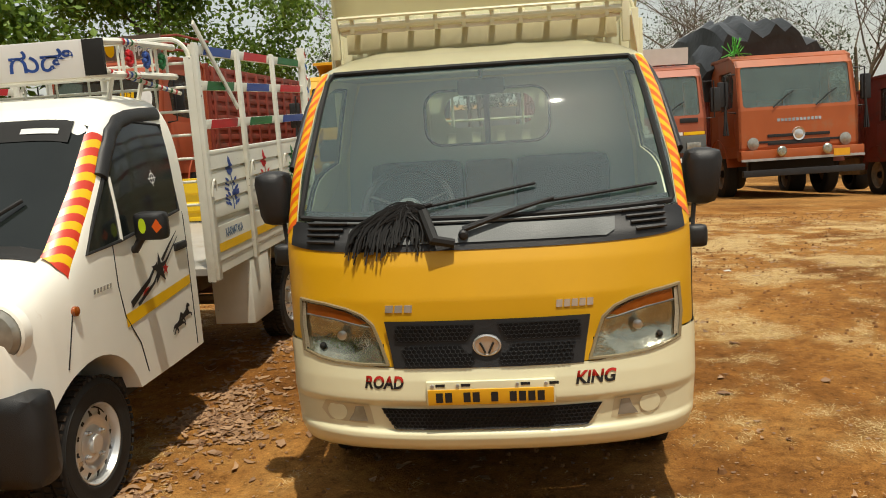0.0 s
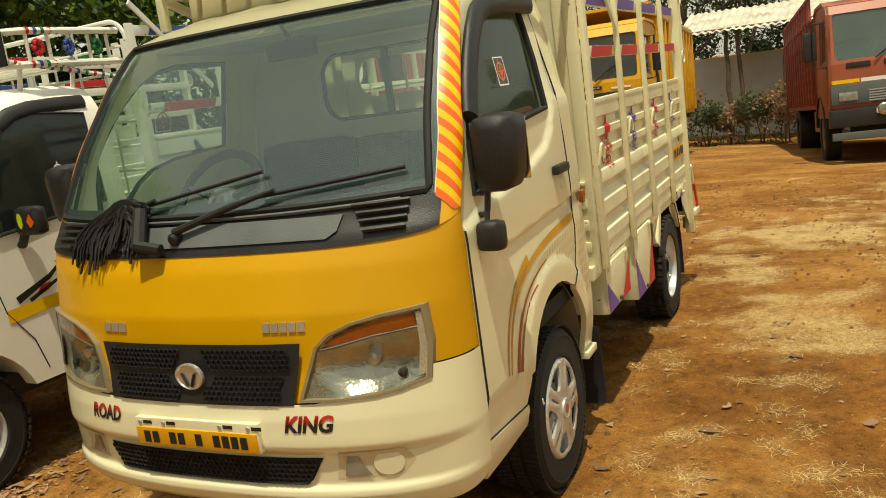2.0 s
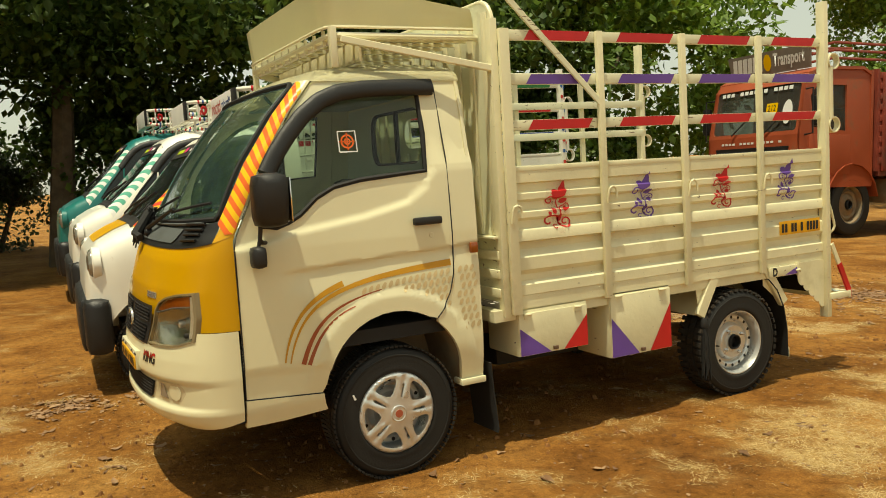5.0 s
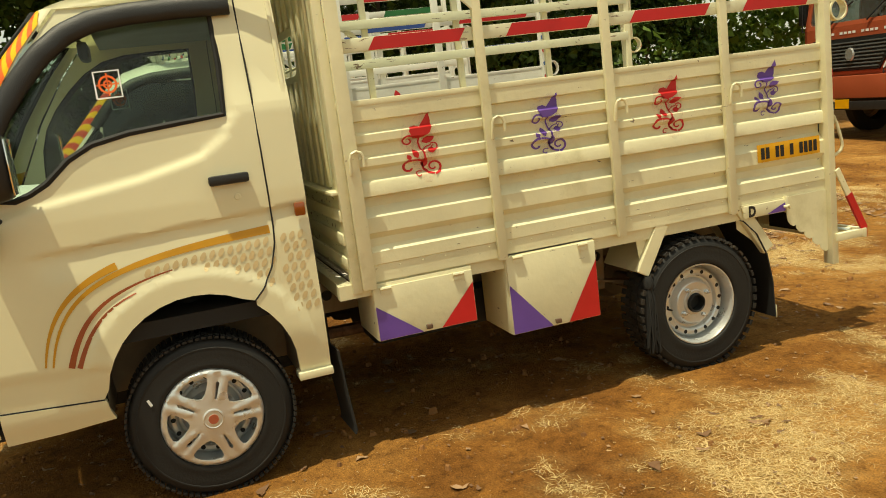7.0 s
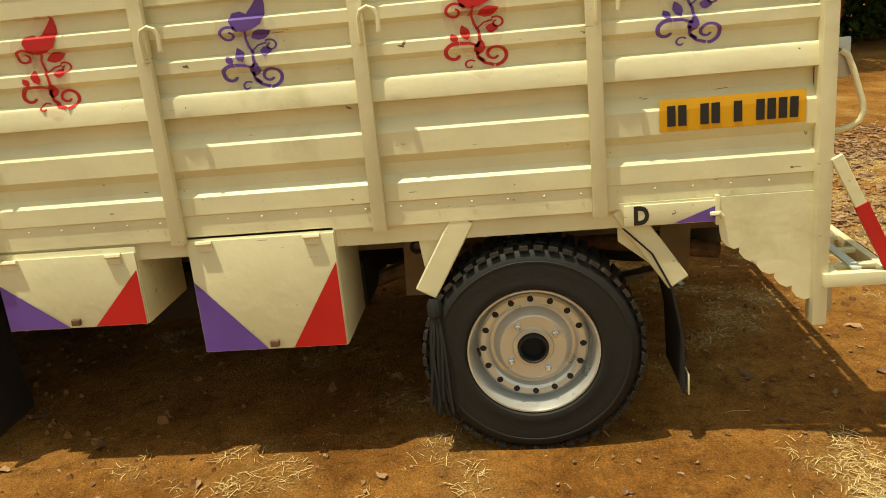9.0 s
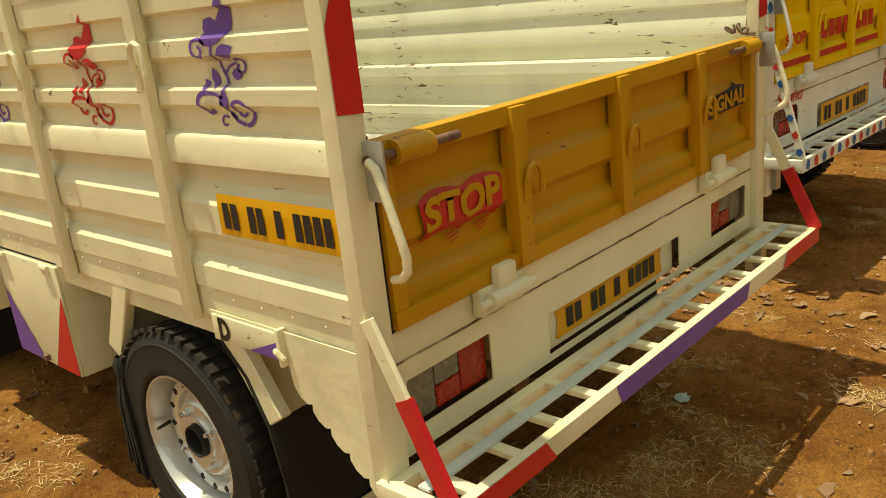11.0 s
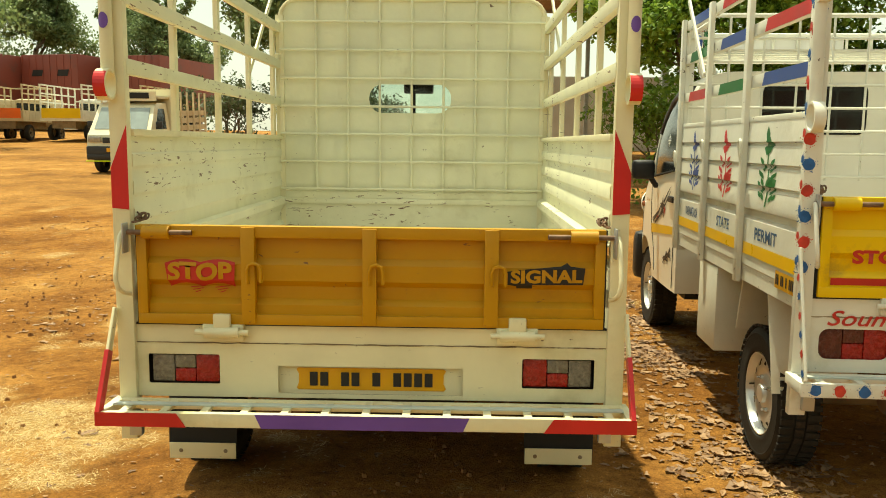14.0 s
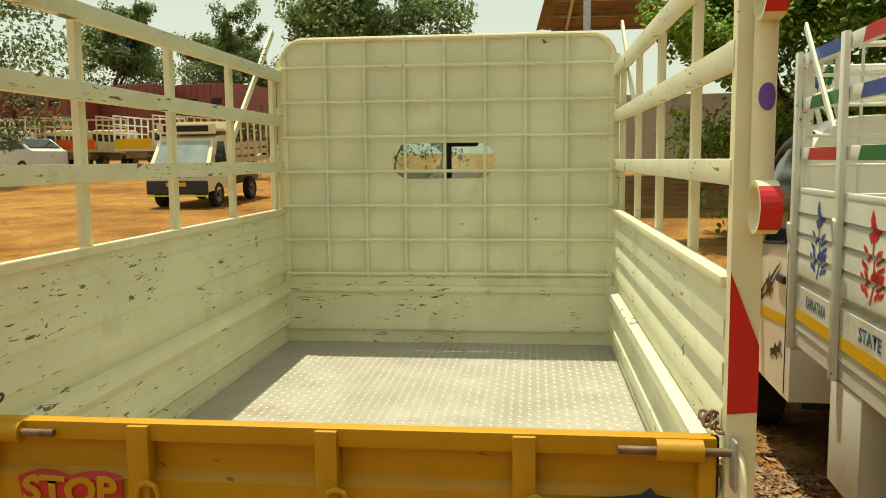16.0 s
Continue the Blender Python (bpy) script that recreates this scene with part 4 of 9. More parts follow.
def in_poly(poly):
    def test(x, z):
        hit = False
        for (xa, za), (xb, zb) in zip(poly, poly[1:] + poly[:1]):
            if (za > z) != (zb > z) and x < (xb - xa) * (z - za) / (zb - za) + xa:
                hit = not hit
        return hit
    return test


def honeycomb(name, poly, r, off, parent):
    bm = BM()
    xs, zs = [p[0] for p in poly], [p[1] for p in poly]
    for x, z in hexes(min(xs), max(xs), min(zs), max(zs), r, in_poly(poly)):
        a = [bm.verts.new(skin(x + r * 0.97 * math.sin(radians(60 * k)), z + r * 0.97 * math.cos(radians(60 * k)) * 0.92, off)) for k in range(6)]
        b = [bm.verts.new(skin(x + r * 0.85 * math.sin(radians(60 * k)), z + r * 0.85 * math.cos(radians(60 * k)) * 0.92, off)) for k in range(6)]
        c = [bm.verts.new(skin(x + r * 0.82 * math.sin(radians(60 * k)), z + r * 0.82 * math.cos(radians(60 * k)) * 0.92, off - 0.006)) for k in range(6)]
        for k in range(6):
            j = (k + 1) % 6
            bm.faces.new((a[k], a[j], b[j], b[k]))
            bm.faces.new((b[k], b[j], c[j], c[k]))
    return part(name, bm, BLACK, parent, smooth=False)


ace = thing("mini_truck", "yellow-fronted cream mini truck with a cage load body", "truck")

HL = [(0.352, 0.668), (0.378, 0.745), (0.405, 0.815), (0.445, 0.850), (0.505, 0.874), (0.59, 0.892), (0.69, 0.902), (0.697, 0.80), (0.688, 0.705), (0.62, 0.684), (0.56, 0.674), (0.45, 0.668)]


def shrink(poly, k):
    cx, cy = sum(p[0] for p in poly) / len(poly), sum(p[1] for p in poly) / len(poly)
    return [(cx + (x - cx) * k, cy + (y - cy) * k) for x, y in poly]


def punch(bm, test):
    """Leaves openings in a front sheet where the lamps sit."""
    gone = [f for f in bm.faces if test(abs(f.calc_center_median().x), f.calc_center_median().z)]
    bmesh.ops.delete(bm, geom=gone, context="FACES")
    return bm


LAMP_HOLE = in_poly(shrink(HL, 0.95))

# bumper and front panel
btop = lambda u: 0.665 + 0.075 * min(1, max(0, (abs(u) - 0.30) / 0.40)) if abs(u) < 0.7 else 0.74
part("bumper", punch(skin_patch(lambda u: 0.335 + 0.03 * abs(u) ** 6, btop, -1, 1, 0.010, 120, 60), LAMP_HOLE), CREAM, ace, "cream front bumper", sharp=50)
part("front_panel", punch(skin_patch(btop, lambda u: 1.068 + 0.055 * abs(u) ** 3, -1, 1, 0.0, 120, 36), LAMP_HOLE), YELLOW, ace, "bright yellow front panel")
part("cowl", skin_patch(lambda u: 1.068 + 0.055 * abs(u) ** 3, lambda u: 1.165 + 0.02 * abs(u) ** 2, -0.80, 0.80, 0.004, 48, 8), BLACK, ace, "black plastic cowl below the windscreen")
for sx in (-1, 1):
    part("cowl_end", skin_patch(lambda u: 1.068 + 0.055 * abs(u) ** 3, lambda u: 1.165 + 0.02 * abs(u) ** 2, sx * 0.80, sx * 1.0, 0.002, 10, 6), YELLOW, ace)
    bm = BM()
    for k in range(4):
        z = 1.098 + k * 0.021
        tube(bm, [skin(sx * x, z + (0.62 - x) * -0.02 + 0.004, 0.012) for x in np.linspace(0.50 + 0.015 * (3 - k), 0.655, 7)], 0.0065, 6)
    part("cowl_louvre", bm, BLACK, ace)
bm = BM()
tube(bm, [skin(x, 1.156 + 0.012 * (x / 0.6) ** 2, 0.010) for x in np.linspace(-0.63, 0.63, 25)], 0.006, 6)
part("cowl_strip", bm, GREY_PLASTIC, ace)
part("cowl_panel", mapped(flat([[(-0.46, 1.090), (0.44, 1.090), (0.47, 1.105), (0.475, 1.145), (-0.49, 1.145), (-0.50, 1.105)]], (), np.arange(-0.45, 0.46, 0.05)), lambda a, b: skin(a, b, 0.009), 0.004, (0, -1, 0)), GREY_PLASTIC, ace)

# windscreen, pillars with the striped tape, roof, rear wall
ws = part("windscreen", skin_patch(lambda u: 1.165 + 0.02 * abs(u) ** 2, lambda u: 1.735, -0.76, 0.76, -0.002, 40, 16), GLASS_WS, ace, "clear tinted windscreen")
ws.visible_shadow = False
def band(name, zlo, zhi, u0, u1, nu, nv):
    part(name, skin_patch(zlo, zhi, u0, u1, -0.006, nu, nv), BLACK_MATT, ws)
foot = lambda u: 1.165 + 0.02 * abs(u) ** 2
band("ceramic_band", foot, lambda u: foot(u) + 0.040, -0.755, 0.755, 40, 2)
band("ceramic_band", lambda u: 1.712, lambda u: 1.735, -0.755, 0.755, 40, 2)
for sx in (-1, 1):
    band("ceramic_band", lambda u: foot(u) + 0.040, lambda u: 1.712, sx * 0.715, sx * 0.755, 3, 16)
rim = BM()
path = [skin(x, 1.172 + 0.012 * (x / 0.6) ** 2, 0.001) for x in np.linspace(-0.69, 0.69, 23)] + [skin(np.interp(z, [1.18, 1.73], [0.700, 0.622]), z, 0.001) for z in np.linspace(1.20, 1.70, 10)] + [skin(x, 1.73, 0.001) for x in np.linspace(0.60, -0.60, 17)] + [skin(-np.interp(z, [1.18, 1.73], [0.700, 0.622]), z, 0.001) for z in np.linspace(1.70, 1.20, 10)]
tube(rim, path, 0.011, 6, closed=True)
part("windscreen_seal", rim, BLACK_MATT, ace)
for sx in (-1, 1):
    pil = part("pillar", skin_patch(lambda u: 1.165 + 0.02 * abs(u) ** 2, lambda u: 1.74, sx * 0.755, sx * 1.0, 0.0, 10, 20), CREAM, ace)
    n = 26
    for par, m in ((0, ORANGE), (1, STICK_YELLOW)):
        for k in range(par, n, 2):
            bm = BM()
            z0, z1 = 1.135 + (1.725 - 1.135) * k / n, 1.135 + (1.725 - 1.135) * (k + 1) / n
            lean = 0.070
            quad = []
            for i in range(6):
                u = 0.757 + 0.230 * i / 5
                for z in (z0, z1):
                    zz = min(max(z + lean * (0.5 - i / 5), 1.128), 1.738)
                    s, c = math.sin(u * math.pi / 2), math.cos(u * math.pi / 2)
                    w = cab_w(zz)
                    x, y = w * s ** (2 / 2.35), cab_side_y(zz) - cab_D(zz) + cab_D(zz) * (1 - c ** (2 / 2.35))
                    quad.append(bm.verts.new((sx * (x + 0.0035), y - 0.0035, zz)))
            for i in range(5):
                bm.faces.new((quad[2 * i], quad[2 * i + 1], quad[2 * i + 3], quad[2 * i + 2]))
            part("tape_stripe", bm, m, pil)

bm = BM()
cols = []
NX, NY = 32, 26
for i in range(NX + 1):
    u = -1 + 2 * i / NX
    s, c = math.sin(u * math.pi / 2), math.cos(u * math.pi / 2)
    w0 = cab_w(1.74)
    x = w0 * math.copysign(abs(s) ** (2 / 2.35), s)
    yf = cab_side_y(1.74) - cab_D(1.74) + cab_D(1.74) * (1 - abs(c) ** (2 / 2.35))
    col = []
    for j in range(NY + 1):
        t = j / NY
        y = yf + (1.352 - yf) * t**1.15
        hgt = np.interp(t, [0, 0.06, 0.15, 0.35, 0.65, 0.95, 1.0], [0, 0.028, 0.052, 0.085, 0.102, 0.103, 0.098])
        ridge = 0.006 if 0.25 < t < 0.93 and any(abs(x - q) < 0.035 for q in (-0.42, -0.14, 0.14, 0.42)) else 0
        col.append(bm.verts.new((x, y, 1.735 + (hgt + ridge) * (1 - abs(x / w0) ** 4.5) ** 0.5)))
    cols.append(col)
for a, b in zip(cols, cols[1:]):
    for j in range(NY):
        bm.faces.new((a[j], a[j + 1], b[j + 1], b[j]))
bmesh.ops.solidify(bm, geom=list(bm.faces), thickness=0.02)
part("roof", bm, CREAM, ace, "cream cab roof with pressed ribs", sharp=60)
rear_win = rrect(-0.32, 0.32, 1.37, 1.655, 0.09)
shrink_out = [(-0.73, 0.70), (0.73, 0.70), (0.73, 1.05), (0.715, 1.33), (0.67, 1.60), (0.63, 1.70), (-0.63, 1.70), (-0.67, 1.60), (-0.715, 1.33), (-0.73, 1.05)]
out = [(-0.765, 0.62), (0.765, 0.62), (0.765, 1.05), (0.752, 1.33), (0.705, 1.60), (0.668, 1.735), (0.60, 1.80), (0.40, 1.832), (-0.40, 1.832), (-0.60, 1.80), (-0.668, 1.735), (-0.705, 1.60), (-0.752, 1.33), (-0.765, 1.05)]
part("rear_wall", mapped(flat([out], [rear_win]), lambda a, b: (a, 1.340, b), 0.012, (0, 1, 0)), CREAM, ace, "cream rear wall of the cab", smooth=False)
part("rear_lining", mapped(flat([shrink_out], [rear_win]), lambda a, b: (a, 1.322, b), 0.004, (0, 1, 0)), mat("grey_lining", (0.56, 0.60, 0.53), 0.7, vary=0.08, scale=3), ace, "grey cab lining", smooth=False)
bm = BM()
tube(bm, [(a, 1.336, b) for a, b in rear_win], 0.014, 6, closed=True)
part("rear_window_seal", bm, BLACK_MATT, ace)
bm = BM()
box(bm, -0.014, 0.014, 1.325, 1.342, 1.37, 1.655)
part("rear_window_bar", bm, BLACK_MATT, ace)
g = part("rear_window", mapped(flat([rear_win]), lambda a, b: (a, 1.345, b)), GLASS_REAR, ace)
g.visible_shadow = False

# sides: door, quarter panel, arch
ARCH = [(0.905 + 0.33 * math.cos(radians(a)), 0.40 + 0.33 * math.sin(radians(a))) for a in range(180, -1, -10)]
door_out = [(0.238, 0.452), (0.56, 0.425)] + [p for p in ARCH if p[0] < 1.10 and p[1] > 0.43] + [(1.112, 0.672), (1.15, 0.71), (1.19, 0.78), (1.212, 0.86), (1.218, 0.93), (1.218, 1.735), (0.652, 1.735)] + [(cab_side_y(z) + 0.012, z) for z in (1.68, 1.60, 1.50, 1.40, 1.30, 1.20, 1.12)] + [(0.240, 1.06), (0.238, 0.75)]
door_win = [(0.360, 1.142), (0.42, 1.136), (0.47, 1.152), (0.524, 1.180), (0.60, 1.245), (0.68, 1.285), (0.80, 1.308), (0.95, 1.320), (1.118, 1.331), (1.130, 1.50), (1.130, 1.683), (0.95, 1.685), (0.82, 1.680), (0.72, 1.660), (0.63, 1.612), (0.55, 1.545), (0.47, 1.46), (0.41, 1.37), (0.375, 1.27)]
quarter = [(1.222, 1.735), (1.222, 0.93), (1.216, 0.86), (1.194, 0.78), (1.154, 0.71), (1.118, 0.672)] + [p for p in ARCH if p[0] >= 1.10 and p[1] > 0.40] + [(1.236, 0.365), (1.350, 0.362), (1.350, 1.735)]
CUT_Z = (0.46, 0.50, 0.55, 0.60, 0.66, 0.72, 0.80, 0.90, 1.0, 1.05, 1.12, 1.2, 1.27, 1.33, 1.42, 1.5, 1.6, 1.68)


def side_bulge(y, z):
    """How far the pressed door stands out: the swage below the window and the crease over the arch."""
    ease = lambda t: (lambda q: q * q * (3 - 2 * q))(max(0.0, min(1.0, t)))
    line = 0.956 + 0.045 * (y - 0.43)
    o = -0.0085 * ease((line - z) / 0.014) * (1 - ease((line - z - 0.014) / 0.12)) * ease((y - 0.39) / 0.10)
    top = float(np.interp(y, [0.28, 0.455, 0.564, 0.808, 1.015, 1.10, 1.14, 1.16], [1.085, 1.123, 1.137, 1.170, 1.217, 1.275, 1.34, 1.42]))
    o += 0.013 * ease((top - z) / 0.032)
    d = math.hypot(y - 0.905, z - 0.40)
    o += 0.011 * ease((0.425 - d) / 0.022) * ease((z - 0.42) / 0.10)
    o -= 0.008 * ease((0.56 - z - 0.05 * (y - 0.4)) / 0.02) if y < 0.6 else 0
    return o


def side_at(sx, extra=0.0):
    return lambda y, z: (sx * (cab_w(z) + side_bulge(y, z) - 0.008 + extra), y, z)


for sx in (-1, 1):
    fine_z = sorted({round(float(z), 4) for z in list(np.arange(0.46, 0.92, 0.018)) + list(np.arange(0.925, 1.37, 0.0095)) + [1.42, 1.5, 1.6, 1.68]})
    fine_y = np.arange(0.2801, 1.35, 0.02)
    door = part("door", mapped(flat([door_out], [door_win], fine_y, fine_z), side_at(sx), 0.022, (sx, 0, 0)), CREAM, ace, "cream cab door with decals", sharp=30)
    part("quarter_panel", mapped(flat([quarter], (), (1.13, 1.15, 1.17, 1.19, 1.21, 1.25, 1.3), fine_z), side_at(sx), 0.022, (sx, 0, 0)), CREAM, ace)
    bm = BM()
    tube(bm, [Vector(side_at(sx, -0.004)(y, z)) for y, z in door_win], 0.012, 6, closed=True)
    part("window_seal", bm, BLACK_MATT, door)
    g = part("door_glass", mapped(flat([door_win], (), (), CUT_Z), side_at(sx, -0.012)), GLASS_SIDE, door)
    g.visible_shadow = False
    # smoked visor over the door window
    line = [(0.392, 1.355), (0.435, 1.425), (0.50, 1.508), (0.575, 1.588), (0.66, 1.650), (0.75, 1.684), (0.87, 1.699), (1.03, 1.704), (1.20, 1.705)]
    bm = BM()
    ts = np.linspace(0, 8, 40)
    tube(bm, [(sx * (cab_w(np.interp(t, range(9), [p[1] for p in line])) + 0.008), np.interp(t, range(9), [p[0] for p in line]), np.interp(t, range(9), [p[1] for p in line])) for t in ts], 0.037, 14)
    for v in bm.verts:
        w = cab_w(v.co.z)
        v.co.x = sx * (w + (abs(v.co.x) - w) * 0.55 + 0.006)
    part("window_visor", bm, BLACK, door, "smoked black rain visor", sharp=60)
    bm = BM()
    box(bm, sx * 0.768, sx * 0.797, 1.025, 1.163, 1.094, 1.128, 0.010)
    part("door_handle", bm, BLACK, door, "black pull handle")
    bm = BM()
    rev(bm, [(0.012, 0.0), (0.010, 0.003), (0, 0.003)], (sx * 0.770, 1.115, 1.045), "x", 14, sx)
    part("lock", bm, CREAM, door)
    bm = BM()
    box(bm, sx * 0.772, sx * 0.792, 1.300, 1.340, 0.945, 0.995, 0.008)
    part("side_repeater", bm, AMBER, ace, "orange side repeater lamp")
    sill = [(0.236, 0.330), (0.40, 0.332), (0.585, 0.345), (0.572, 0.38), (0.566, 0.421), (0.40, 0.434), (0.236, 0.447)]
    part("sill", mapped(flat([sill], (), np.arange(0.28, 0.56, 0.05), (0.345, 0.36, 0.38, 0.40, 0.42, 0.435)), lambda y, z: (sx * (cab_w(z) + 0.002), y, z), 0.03, (sx, 0, 0)), CREAM, ace, sharp=40)
    for line in ([(1.220, 1.72), (1.220, 0.93), (1.214, 0.86), (1.192, 0.78), (1.152, 0.71), (1.115, 0.672)], [(0.236, 0.45), (0.237, 0.75), (0.238, 1.06)], [(0.24, 0.4495), (0.40, 0.4365), (0.56, 0.4235)]):
        bm = BM()
        ts = np.linspace(0, len(line) - 1, 24)
        tube(bm, [Vector(side_at(sx, 0.0005)(np.interp(t, range(len(line)), [p[0] for p in line]), np.interp(t, range(len(line)), [p[1] for p in line]))) for t in ts], 0.0032, 5)
        part("door_gap", bm, BLACK_MATT, ace)
    bm = BM()
    box(bm, sx * 0.69, sx * 0.772, 1.225, 1.355, 0.335, 0.365, 0.006)
    part("sill_end", bm, CREAM, ace)
    # wheel housing
    bm = BM()
    ring = [(0.905 + 0.335 * math.cos(radians(a)), 0.40 + 0.335 * math.sin(radians(a))) for a in range(190, -11, -10)]
    a = [bm.verts.new((sx * 0.745, y, z)) for y, z in ring]
    b = [bm.verts.new((sx * 0.42, y, z)) for y, z in ring]
    for i in range(len(ring) - 1):
        bm.faces.new((a[i], a[i + 1], b[i + 1], b[i]))
    bm.faces.new(b)
    part("wheel_housing", bm, CHASSIS, ace)
    # unseen filler blocks the sun that leaks between bumper and sill
    bm = BM()
    box(bm, sx * 0.64, sx * 0.748, 0.19, 0.30, 0.41, 0.66, 0.004)
    box(bm, sx * 0.62, sx * 0.736, 0.19, 0.30, 0.350, 0.412, 0.004)
    part("inner_wing", bm, BLACK_MATT, ace)
    bm = BM()
    tube(bm, [(sx * 0.52, 0.90, 0.27), (sx * 0.50, 0.90, 0.50), (sx * 0.49, 0.90, 0.72)], [0.03, 0.045, 0.05], 12)
    part("front_strut", bm, BLACK_MATT, ace)
    # mirrors
    bm = BM()
    box(bm, sx * 0.775, sx * 0.915, 0.305, 0.445, 1.145, 1.360, 0.045)
    for v in bm.verts:
        if v.co.z < 1.25:
            v.co.x -= sx * (1.25 - v.co.z) * 0.22 * max(0.0, (abs(v.co.x) - 0.80) / 0.1)
    mi = part("mirror", bm, BLACK, ace, "black door mirror on a rod", sharp=60)
    bm = BM()
    tube(bm, [(sx * 0.758, 0.37, 1.08), (sx * 0.79, 0.345, 1.085), (sx * 0.80, 0.335, 1.10), (sx * 0.81, 0.345, 1.20)], 0.009, 8)
    tube(bm, [(sx * 0.80, 0.335, 1.10), (sx * 0.797, 0.325, 1.06)], 0.008, 8)
    part("mirror_rod", bm, BLACK, mi)
    bm = BM()
    box(bm, sx * 0.79, sx * 0.900, 0.443, 0.448, 1.165, 1.340, 0.002)
    part("mirror_glass", bm, MIRROR, mi)
    bm = BM()
    box(bm, sx * 0.770, sx * 0.850, 0.290, 0.350, 0.985, 1.072, 0.022)
    part("lower_mirror", bm, BLACK, mi, sharp=60)

# side decals
for sx in (1, -1):
    fn = side_at(sx, 0.0022)
    cuts = [0.5, 0.55, 0.6, 0.65, 0.7, 0.72, 0.74, 0.76, 0.78, 0.8, 0.82, 0.84, 0.86, 0.88, 0.9, 0.92]
    ca = np.arange(0.46, 1.34, 0.04)
    kt = [0, 0.15, 0.35, 0.6, 0.8, 1]
    def sweep(k, a0, a1, w0, w1):
        """A stroke that rises over the arch and levels out."""
        py = np.polyfit(kt, [0.425 + k * 0.05, 0.475 + k * 0.05, 0.56 + k * 0.04, 0.72 + k * 0.02, 0.95, 1.20], 3)
        pz = np.polyfit(kt, [0.575 - k * 0.012, 0.69 - k * 0.03, 0.795 - k * 0.045, 0.865 - k * 0.05, 0.898 - k * 0.05, 0.915 - k * 0.05], 4)
        return ribbon([(float(np.polyval(py, t)), float(np.polyval(pz, t))) for t in np.linspace(a0, a1, 34)], w0, w1)
    decal("side_stripe", sweep(0, 0.0, 1.0, 0.006, 0.029) + sweep(-0.45, 0.0, 0.55, 0.006, 0.026), fn, mat("gold_decal", (0.60, 0.30, 0.02), 0.4), ace, "gold and brown swoosh decal", ca, cuts)
    decal("side_stripe", sweep(1.1, 0.0, 0.72, 0.021, 0.004) + sweep(1.6, 0.0, 0.55, 0.017, 0.004), fn, mat("brown_decal", (0.34, 0.080, 0.025), 0.4), ace, "", ca, cuts)
    dots = []
    for i in range(19):
        for j in range(8):
            y = 0.775 + i * 0.0315 + j * 0.0075
            top = np.interp(y, [0.75, 0.95, 1.2, 1.35], [0.855, 0.880, 0.900, 0.905])
            z = top - 0.024 - j * 0.0375
            low = max(0.725 if y < 1.05 else 0.0, 0.40 + math.sqrt(max(0.0, 0.405**2 - (y - 0.905) ** 2))) + 0.02
            if z > low and y < 1.333 and abs(y - 1.22) > 0.017 and z > 0.57:
                dots.append([(y + 0.0098 * math.cos(radians(t)) + 0.006 * math.sin(radians(t)), z + 0.0155 * math.sin(radians(t))) for t in range(0, 360, 30)])
    decal("dot_decal", dots, side_at(sx, 0.0014), mat("tan_dots", (0.67, 0.53, 0.29), 0.45), ace, "rows of tan dots", [y for y in fine_y if y < 1.22] + [1.25, 1.3], fine_z)

